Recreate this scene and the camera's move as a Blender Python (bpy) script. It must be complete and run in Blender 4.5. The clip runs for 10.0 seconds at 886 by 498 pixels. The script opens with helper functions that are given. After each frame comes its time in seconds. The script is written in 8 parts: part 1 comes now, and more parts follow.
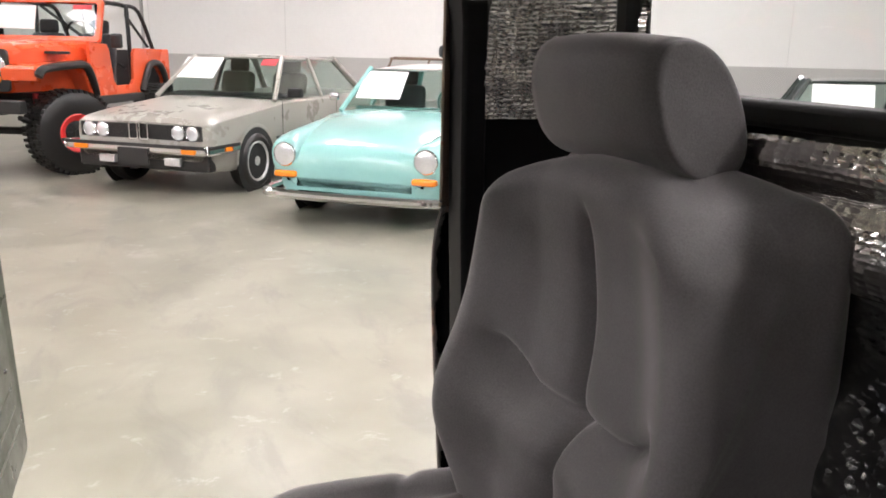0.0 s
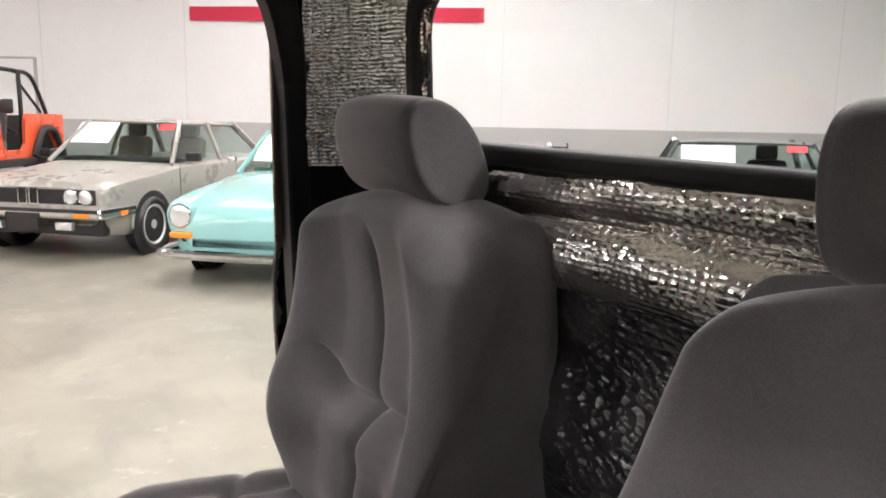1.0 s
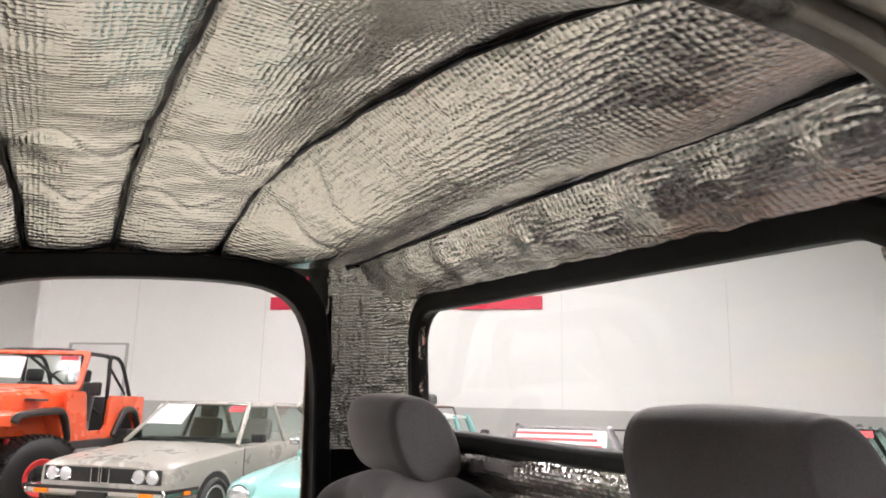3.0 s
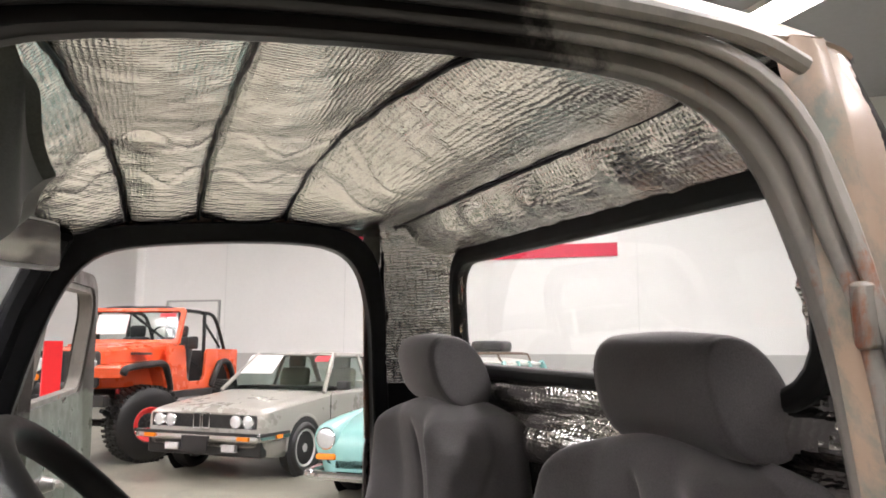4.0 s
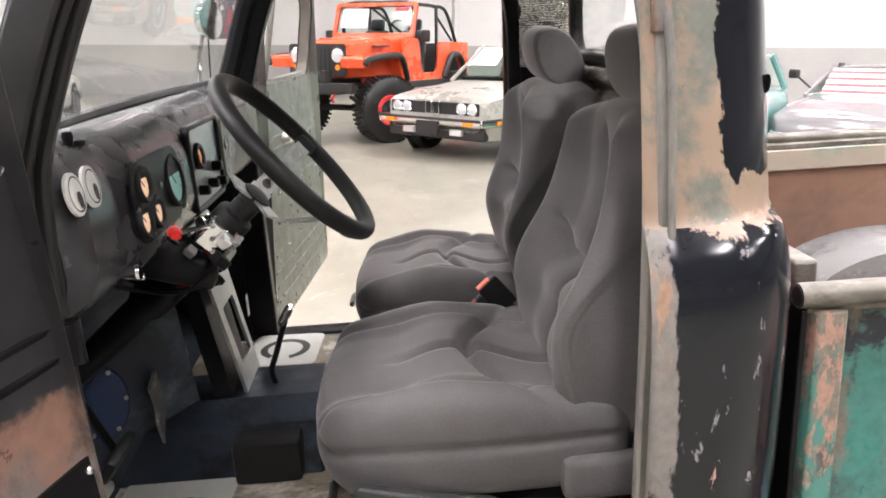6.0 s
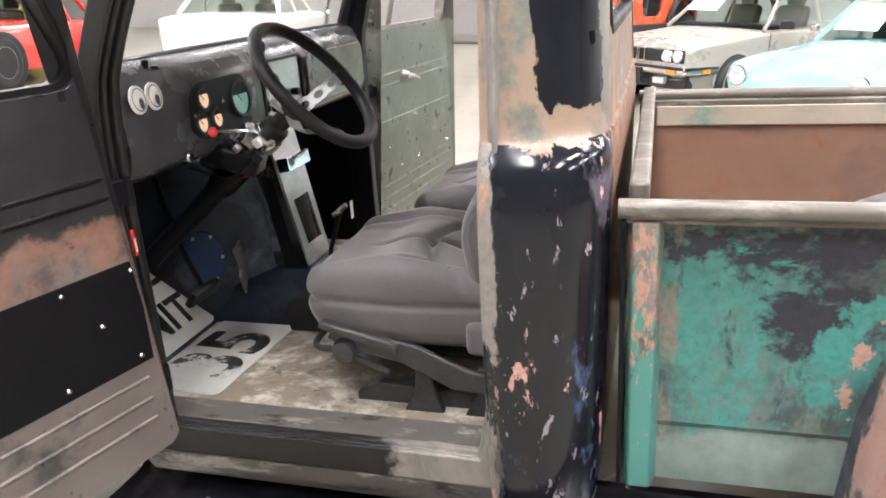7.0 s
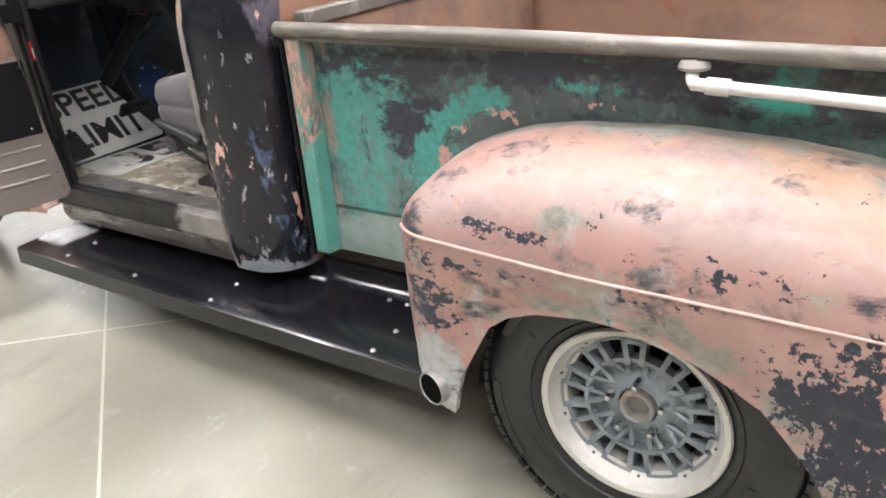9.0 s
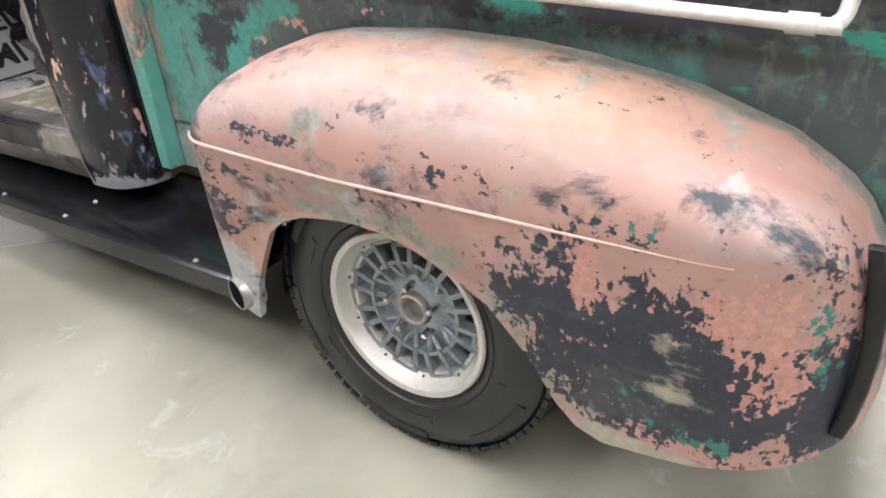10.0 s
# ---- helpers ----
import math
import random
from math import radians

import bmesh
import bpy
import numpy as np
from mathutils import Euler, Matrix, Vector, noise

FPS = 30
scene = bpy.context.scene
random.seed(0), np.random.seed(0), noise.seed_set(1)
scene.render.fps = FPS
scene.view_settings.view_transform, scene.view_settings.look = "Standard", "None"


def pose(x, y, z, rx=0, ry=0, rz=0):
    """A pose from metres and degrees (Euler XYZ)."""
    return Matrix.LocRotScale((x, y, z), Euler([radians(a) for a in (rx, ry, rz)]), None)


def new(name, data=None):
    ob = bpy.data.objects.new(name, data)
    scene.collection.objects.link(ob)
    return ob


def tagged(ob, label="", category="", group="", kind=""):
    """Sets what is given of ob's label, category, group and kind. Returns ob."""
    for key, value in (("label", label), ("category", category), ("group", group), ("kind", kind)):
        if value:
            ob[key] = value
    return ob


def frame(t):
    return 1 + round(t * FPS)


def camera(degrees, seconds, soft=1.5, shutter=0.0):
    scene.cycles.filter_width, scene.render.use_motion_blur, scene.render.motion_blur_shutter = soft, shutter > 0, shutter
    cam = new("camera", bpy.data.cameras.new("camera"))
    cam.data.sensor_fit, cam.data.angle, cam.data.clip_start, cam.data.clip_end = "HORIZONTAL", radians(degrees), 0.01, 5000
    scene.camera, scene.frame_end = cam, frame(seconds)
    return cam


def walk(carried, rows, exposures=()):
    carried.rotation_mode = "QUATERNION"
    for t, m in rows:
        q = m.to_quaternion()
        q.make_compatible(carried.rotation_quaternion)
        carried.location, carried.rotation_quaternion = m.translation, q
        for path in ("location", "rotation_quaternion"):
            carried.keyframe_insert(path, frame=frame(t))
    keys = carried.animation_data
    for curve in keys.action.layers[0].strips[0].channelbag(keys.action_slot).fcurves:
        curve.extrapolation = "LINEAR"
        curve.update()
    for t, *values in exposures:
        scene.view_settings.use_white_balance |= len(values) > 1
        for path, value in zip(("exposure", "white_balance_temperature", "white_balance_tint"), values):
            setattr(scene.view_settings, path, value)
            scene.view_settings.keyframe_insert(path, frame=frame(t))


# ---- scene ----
cam = camera(60.5, 10.0, soft=1.8)
# seconds, eye, yaw, pitch, roll
PATH = [
    (0, -0.755, -0.300, 1.370, -26.10, -14.03, -1.31),
    (0.5, -0.745, -0.435, 1.365, -31.16, -10.59, -1.06),
    (1, -0.730, -0.565, 1.360, -32.67, -9.18, -1.13),
    (1.5, -0.737, -0.692, 1.375, -32.79, -3.85, -2.15),
    (2, -0.750, -0.742, 1.366, -31.81, 5.15, -0.83),
    (2.5, -0.746, -0.756, 1.388, -29.95, 9.90, -0.72),
    (2.7, -0.755, -0.812, 1.388, -28.84, 11.29, -0.90),
    (3.8, -0.780, -1.115, 1.356, -22.45, 10.60, -0.40),
    (4, -0.778, -1.157, 1.360, -21.17, 7.85, -0.24),
    (4.5, -0.784, -1.257, 1.369, -18.51, 0.88, -0.41),
    (5, -0.789, -1.416, 1.373, -15.49, -5.63, -0.33),
    (5.5, -0.743, -1.574, 1.380, -10.71, -11.14, -0.39),
    (6, -0.594, -1.706, 1.348, -3.43, -14.94, -0.29),
    (6.2, -0.510, -1.761, 1.353, -0.25, -16.02, -0.20),
    (7.3, 0.266, -2.144, 1.391, 20.33, -20.03, -0.38),
    (7.5, 0.430, -2.154, 1.388, 23.24, -20.44, -0.37),
    (8, 0.817, -2.165, 1.360, 28.67, -21.81, -0.14),
    (8.5, 1.094, -2.154, 1.354, 31.68, -23.71, 0.33),
    (9, 1.356, -2.087, 1.338, 32.62, -26.29, 0.78),
    (9.5, 1.587, -2.026, 1.303, 32.95, -28.52, 0.98),
    (10, 1.817, -1.877, 1.275, 34.38, -30.40, 1.56),
]
walk(cam, [(t, pose(x, y, z, 90 + pitch, 0, yaw) @ pose(0, 0, 0, 0, 0, -lean)) for t, x, y, z, yaw, pitch, lean in PATH],
     exposures=[(0, 0.05, 6350, 10), (1, 0.18, 6350, 10), (2.5, 0.14, 6350, 10), (4, 0.1, 6350, 10), (5.5, 0.35, 6300, 10), (6, 0.55, 6250, 10), (7.5, 0.76, 6150, 9), (8.5, 0.67, 6130, 8), (10, 0.52, 6080, 8)])

# ---- world and light ----
world = bpy.data.worlds.new("world")
scene.world = world
world.use_nodes = True
world.node_tree.nodes["Background"].inputs[0].default_value = (0.9, 0.95, 1.0, 1)
world.node_tree.nodes["Background"].inputs[1].default_value = 0.3

RAKE = 3.5
TRUCK = pose(0, -0.68, 0) @ pose(0, 0, 0, 1.2, 0, 0) @ pose(0, 0.70, 0) @ pose(0, 0, 0, 0, -RAKE, 0)
CEIL = 6.2


# ---- mesh helpers ----
def finish(bm, name, mat, parent=None, label="", smooth=35, bevel=0.0):
    """Link a bmesh as one mesh object."""
    bmesh.ops.recalc_face_normals(bm, faces=bm.faces)
    me = bpy.data.meshes.new(name)
    bm.to_mesh(me)
    bm.free()
    if smooth:
        for p in me.polygons:
            p.use_smooth = True
        me.set_sharp_from_angle(angle=radians(smooth))
    if mat is not None:
        me.materials.append(mat)
    ob = new(name, me)
    if parent is not None:
        ob.parent = parent
    if label:
        ob["label"] = label
    if bevel:
        b = ob.modifiers.new("bevel", "BEVEL")
        b.width, b.segments, b.limit_method, b.angle_limit = bevel, 2, "ANGLE", radians(40)
    return ob


def part(name, bm, mat, parent, label="", smooth=35, bevel=0.0):
    return finish(bm, name, mat, parent, label, smooth, bevel)


def thing(name, m, label, category, group="", kind=""):
    e = new(name)
    e.empty_display_size = 0.2
    e.matrix_world = m
    return tagged(e, label, category, group, kind)


def box(bm, x0, x1, y0, y1, z0, z1, m=None):
    vs = [bm.verts.new((x, y, z)) for x in (x0, x1) for y in (y0, y1) for z in (z0, z1)]
    for f in ((0, 1, 3, 2), (4, 6, 7, 5), (0, 4, 5, 1), (2, 3, 7, 6), (0, 2, 6, 4), (1, 5, 7, 3)):
        bm.faces.new([vs[i] for i in f])
    if m is not None:
        bmesh.ops.transform(bm, matrix=m, verts=vs)
    return vs


def prism(bm, pts, lo, hi, axis="y", m=None):
    """Extrude a closed outline (pairs) along an axis from lo to hi."""
    def at(p, h):
        a, b = p
        return {"x": (h, a, b), "y": (a, h, b), "z": (a, b, h)}[axis]
    n = len(pts)
    v0 = [bm.verts.new(at(p, lo)) for p in pts]
    v1 = [bm.verts.new(at(p, hi)) for p in pts]
    bm.faces.new(v0)
    bm.faces.new(list(reversed(v1)))
    for i in range(n):
        j = (i + 1) % n
        bm.faces.new((v0[i], v1[i], v1[j], v0[j]))
    if m is not None:
        bmesh.ops.transform(bm, matrix=m, verts=v0 + v1)
    return v0 + v1


def ring_prism(bm, outer, inner, lo, hi, axis="y", m=None):
    """A frame: an outline with a hole, both with the same number of points, extruded."""
    def at(p, h):
        a, b = p
        return {"x": (h, a, b), "y": (a, h, b), "z": (a, b, h)}[axis]
    n = len(outer)
    rows = [[bm.verts.new(at(p, h)) for p in ps] for ps, h in ((outer, lo), (inner, lo), (inner, hi), (outer, hi))]
    for k in range(4):
        a, b = rows[k], rows[(k + 1) % 4]
        for i in range(n):
            j = (i + 1) % n
            bm.faces.new((a[i], a[j], b[j], b[i]))
    vs = [v for r in rows for v in r]
    if m is not None:
        bmesh.ops.transform(bm, matrix=m, verts=vs)
    return vs


def rrect(x0, x1, y0, y1, r, n=5):
    """A rounded rectangle's outline; r one radius or four (bottom left, bottom right, top right, top left)."""
    rs = (r,) * 4 if not isinstance(r, (tuple, list)) else r
    out = []
    for (cx, cy, a0), q in zip(((x0, y0, 180), (x1, y0, 270), (x1, y1, 0), (x0, y1, 90)), rs):
        ox = cx + (q if cx == x0 else -q)
        oy = cy + (q if cy == y0 else -q)
        for i in range(n + 1):
            a = radians(a0 + 90 * i / n)
            out.append((ox + q * math.cos(a), oy + q * math.sin(a)))
    return out


def lathe(bm, prof, n=32, axis="y", m=None, a0=0.0, a1=360.0):
    """Revolve (radius, height) pairs round an axis."""
    full = abs(a1 - a0) >= 360
    rows = []
    for r, h in prof:
        row = []
        for i in range(n if full else n + 1):
            a = radians(a0 + (a1 - a0) * i / n)
            c, s = r * math.cos(a), r * math.sin(a)
            row.append(bm.verts.new({"x": (h, c, s), "y": (c, h, s), "z": (c, s, h)}[axis]))
        rows.append(row)
    k = n if full else n
    for a, b in zip(rows, rows[1:]):
        for i in range(k):
            j = (i + 1) % len(a)
            bm.faces.new((a[i], a[j], b[j], b[i]))
    vs = [v for r in rows for v in r]
    if m is not None:
        bmesh.ops.transform(bm, matrix=m, verts=vs)
    return vs


def tube(bm, pts, r, n=10, closed=False, caps=True):
    """A round tube along a line of points; r one radius or one for each point."""
    pts = [Vector(p) for p in pts]
    rr = r if isinstance(r, (list, tuple)) else [r] * len(pts)
    rows, up = [], None
    for i, p in enumerate(pts):
        a = pts[i - 1] if (i or closed) else p
        b = pts[(i + 1) % len(pts)] if (i + 1 < len(pts) or closed) else p
        d = (b - a).normalized()
        if up is None:
            up = d.orthogonal().normalized()
        side = d.cross(up).normalized()
        up = side.cross(d).normalized()
        rows.append([bm.verts.new(p + rr[i] * (math.cos(2 * math.pi * k / n) * up + math.sin(2 * math.pi * k / n) * side)) for k in range(n)])
    pairs = list(zip(rows, rows[1:])) + ([(rows[-1], rows[0])] if closed else [])
    for a, b in pairs:
        for k in range(n):
            bm.faces.new((a[k], a[(k + 1) % n], b[(k + 1) % n], b[k]))
    if caps and not closed:
        bm.faces.new(rows[0])
        bm.faces.new(list(reversed(rows[-1])))
    return [v for r_ in rows for v in r_]


def smooth_line(pts, n=8, closed=False):
    """A Catmull-Rom line through points."""
    pts = [Vector(p) for p in pts]
    m = len(pts)
    out = []
    for i in range(m if closed else m - 1):
        p0 = pts[(i - 1) % m] if (closed or i) else pts[0]
        p1, p2 = pts[i], pts[(i + 1) % m]
        p3 = pts[(i + 2) % m] if (closed or i + 2 < m) else pts[-1]
        for k in range(n):
            t = k / n
            out.append(0.5 * (2 * p1 + (p2 - p0) * t + (2 * p0 - 5 * p1 + 4 * p2 - p3) * t * t + (3 * p1 - p0 - 3 * p2 + p3) * t ** 3))
    if not closed:
        out.append(pts[-1])
    return out


def interp(x, table):
    xs, ys = zip(*table)
    return float(np.interp(x, xs, ys))


def smoothstep(a, b, x):
    t = min(1.0, max(0.0, (x - a) / (b - a)))
    return t * t * (3 - 2 * t)


def surface(bm, fn, nu, nv):
    """A grid of points fn(s, t), s and t from 0 to 1."""
    g = [[bm.verts.new(fn(i / nu, j / nv)) for j in range(nv + 1)] for i in range(nu + 1)]
    for i in range(nu):
        for j in range(nv):
            bm.faces.new((g[i][j], g[i + 1][j], g[i + 1][j + 1], g[i][j + 1]))
    return g


def thicken(bm, t):
    """Give an open sheet a thickness along its vertex normals."""
    bmesh.ops.recalc_face_normals(bm, faces=bm.faces)
    bm.normal_update()
    faces = bm.faces[:]
    rims = [(e.verts[0], e.verts[1]) for e in bm.edges if len(e.link_faces) == 1]
    twin = {v: bm.verts.new(v.co - v.normal * t) for v in bm.verts[:]}
    for f in faces:
        bm.faces.new([twin[v] for v in reversed(f.verts)])
    for a, b in rims:
        bm.faces.new((a, b, twin[b], twin[a]))


def soft_box(bm, half, r, n=14, fn=None):
    """A padded box: half sizes, edge radius, then a shaping function on each point."""
    seen = {}
    hx, hy, hz = half

    def vert(p):
        key = tuple(round(c, 5) for c in p)
        if key not in seen:
            w = [math.sin(c * math.pi / 2) * 0.5 + c * 0.5 for c in p]
            q = Vector((w[0] * hx, w[1] * hy, w[2] * hz))
            inner = Vector([max(-(h - r), min(h - r, c)) for c, h in zip(q, half)])
            d = q - inner
            q = inner + d.normalized() * r if d.length > 1e-9 else q
            if fn:
                q = Vector(fn(q))
            seen[key] = bm.verts.new(q)
        return seen[key]

    for ax in range(3):
        for sgn in (-1, 1):
            for i in range(n):
                for j in range(n):
                    quad = []
                    for a, b in ((i, j), (i + 1, j), (i + 1, j + 1), (i, j + 1)):
                        p = [0, 0, 0]
                        p[ax] = sgn
                        p[(ax + 1) % 3] = 2 * a / n - 1
                        p[(ax + 2) % 3] = 2 * b / n - 1
                        quad.append(vert(p))
                    bm.faces.new(quad)


# ---- materials ----
def nodes_of(name):
    m = bpy.data.materials.new(name)
    m.use_nodes = True
    t = m.node_tree
    return m, t, t.nodes["Principled BSDF"]


def coords(t, kind="Object", scale=(1, 1, 1)):
    c = t.nodes.new("ShaderNodeTexCoord")
    mp = t.nodes.new("ShaderNodeMapping")
    mp.inputs["Scale"].default_value = scale
    t.links.new(c.outputs[kind], mp.inputs[0])
    return mp.outputs[0]


def noise_at(t, vec, scale, detail=6.0, rough=0.6, distort=0.0):
    n = t.nodes.new("ShaderNodeTexNoise")
    n.inputs["Scale"].default_value = scale
    n.inputs["Detail"].default_value = detail
    n.inputs["Roughness"].default_value = rough
    n.inputs["Distortion"].default_value = distort
    t.links.new(vec, n.inputs["Vector"])
    return n.outputs["Fac"]


def ramp(t, fac, stops, hard=False):
    r = t.nodes.new("ShaderNodeValToRGB")
    if hard:
        r.color_ramp.interpolation = "CONSTANT"
    el = r.color_ramp.elements
    while len(el) < len(stops):
        el.new(0.5)
    for e, (p, c) in zip(el, stops):
        e.position = p
        e.color = (c, c, c, 1) if isinstance(c, (int, float)) else (*c, 1)
    t.links.new(fac, r.inputs[0])
    return r.outputs[0]


def mix(t, fac, a, b, mode="MIX"):
    n = t.nodes.new("ShaderNodeMix")
    n.data_type, n.blend_type = "RGBA", mode
    for sock, v in ((n.inputs[0], fac), (n.inputs[6], a), (n.inputs[7], b)):
        if isinstance(v, bpy.types.NodeSocket):
            t.links.new(v, sock)
        elif isinstance(v, (int, float)):
            sock.default_value = v
        else:
            sock.default_value = (*v, 1)
    return n.outputs[2]


def maths(t, op, a, b=0.0, clamp=False):
    n = t.nodes.new("ShaderNodeMath")
    n.operation, n.use_clamp = op, clamp
    for sock, v in zip(n.inputs, (a, b)):
        if isinstance(v, bpy.types.NodeSocket):
            t.links.new(v, sock)
        else:
            sock.default_value = v
    return n.outputs[0]


def bump(t, bsdf, height, strength=0.3, dist=0.002):
    b = t.nodes.new("ShaderNodeBump")
    b.inputs["Strength"].default_value, b.inputs["Distance"].default_value = strength, dist
    t.links.new(height, b.inputs["Height"])
    t.links.new(b.outputs[0], bsdf.inputs["Normal"])


def plain(name, col, rough=0.5, metal=0.0, vary=0.12, scale=8.0, bumpy=0.0, coat=0.0, spec=0.5, bscale=60.0):
    """A painted, plastic or metal surface with slight stains and grain."""
    m, t, b = nodes_of(name)
    v = coords(t)
    n1 = noise_at(t, v, scale)
    n2 = noise_at(t, v, scale * 9, 4)
    f = mix(t, 0.5, n1, n2)
    lo = [c * (1 - vary) for c in col]
    hi = [min(1, c * (1 + vary)) for c in col]
    t.links.new(ramp(t, f, ((0.3, tuple(lo)), (0.7, tuple(hi)))), b.inputs["Base Color"])
    t.links.new(ramp(t, n1, ((0.3, max(0.02, rough - (0.02 if coat else 0.06))), (0.7, min(1, rough + (0.02 if coat else 0.06))))), b.inputs["Roughness"])
    b.inputs["Metallic"].default_value = metal
    b.inputs["Coat Weight"].default_value = coat
    b.inputs["Specular IOR Level"].default_value = spec
    if bumpy:
        bump(t, b, noise_at(t, v, bscale, 3), bumpy)
    return m


def glass(name, tint=(1, 1, 1), rough=0.0):
    m, t, b = nodes_of(name)
    b.inputs["Base Color"].default_value = (*tint, 1)
    b.inputs["Roughness"].default_value = rough
    b.inputs["Transmission Weight"].default_value = 1.0
    b.inputs["IOR"].default_value = 1.28
    return m


def glow(name, col, strength):
    m, t, b = nodes_of(name)
    b.inputs["Base Color"].default_value = (*col, 1)
    b.inputs["Emission Color"].default_value = (*col, 1)
    b.inputs["Emission Strength"].default_value = strength
    return m


def patina(name, base, layers, rough=0.5, metal=0.0, coat=0.0, bumpy=0.15, spec=0.5):
    """Old paint worn through in layers: each layer is colour, noise scale, low and high threshold, stretch of the noise, drifts (axis, weight, zero) and options (gloss, speckle, gain, patch)."""
    m, t, b = nodes_of(name)
    v0 = coords(t)
    big = noise_at(t, v0, 3.0, 5)
    col = ramp(t, big, ((0.25, tuple(c * 0.82 for c in base)), (0.75, tuple(min(1, c * 1.15) for c in base))))
    rgh = ramp(t, noise_at(t, v0, 14, 6), ((0.3, max(0.05, rough - 0.12)), (0.7, min(1, rough + 0.15))))
    edge = None
    for k, layer in enumerate(layers):
        c, sc, lo, hi, stretch, drift = layer[:6]
        opt = layer[6] if len(layer) > 6 else {}
        v = coords(t, "Object", stretch)
        off = t.nodes.new("ShaderNodeVectorMath")
        off.operation = "ADD"
        off.inputs[1].default_value = (k * 3.7 + 1.3, k * 1.9, k * 2.3)
        t.links.new(v, off.inputs[0])
        f = noise_at(t, off.outputs[0], sc, 9, 0.68, 0.3)
        if "speckle" in opt:
            g = noise_at(t, off.outputs[0], opt["speckle"], 5, 0.6, 0.2)
            f = maths(t, "ADD", maths(t, "MULTIPLY", f, 0.6), maths(t, "MULTIPLY", g, 0.4))
        if "gain" in opt:
            f = maths(t, "ADD", maths(t, "MULTIPLY", maths(t, "SUBTRACT", f, 0.5), opt["gain"]), 0.5)
        if drift:
            sep = t.nodes.new("ShaderNodeSeparateXYZ")
            t.links.new(v0, sep.inputs[0])
            for ax, wt, zero, *lim in drift:
                q = lim[0] if lim else 0.25
                g = maths(t, "MULTIPLY", maths(t, "SUBTRACT", sep.outputs["xyz".index(ax)], zero), wt)
                f = maths(t, "ADD", f, maths(t, "MINIMUM", maths(t, "MAXIMUM", g, -q), q))
        for centre, radii, weight in opt.get("patch", ()):
            d = t.nodes.new("ShaderNodeVectorMath")
            d.operation = "SUBTRACT"
            d.inputs[1].default_value = centre
            t.links.new(v0, d.inputs[0])
            s = t.nodes.new("ShaderNodeVectorMath")
            s.operation = "DIVIDE"
            s.inputs[1].default_value = radii
            t.links.new(d.outputs[0], s.inputs[0])
            ln = t.nodes.new("ShaderNodeVectorMath")
            ln.operation = "LENGTH"
            t.links.new(s.outputs[0], ln.inputs[0])
            f = maths(t, "ADD", f, maths(t, "MULTIPLY", maths(t, "SUBTRACT", 1.0, ln.outputs["Value"], True), weight))
        mask = ramp(t, f, ((lo, 0.0), (hi, 1.0)))
        fine = noise_at(t, v0, sc * 7, 5)
        cc = ramp(t, fine, ((0.3, tuple(x * 0.8 for x in c)), (0.7, tuple(min(1, x * 1.2) for x in c))))
        col = mix(t, mask, col, cc)
        if "gloss" in opt:
            rgh = mix(t, mask, rgh, (opt["gloss"],) * 3)
        edge = mask if edge is None else maths(t, "MAXIMUM", edge, mask)
    t.links.new(col, b.inputs["Base Color"])
    t.links.new(rgh, b.inputs["Roughness"])
    b.inputs["Metallic"].default_value = metal
    b.inputs["Specular IOR Level"].default_value = spec
    b.inputs["Coat Weight"].default_value = coat
    b.inputs["Coat Roughness"].default_value = 0.15
    if bumpy:
        h = maths(t, "ADD", maths(t, "MULTIPLY", edge, -0.5), maths(t, "MULTIPLY", noise_at(t, v0, 120, 3), 0.4))
        bump(t, b, h, bumpy, 0.001)
    return m


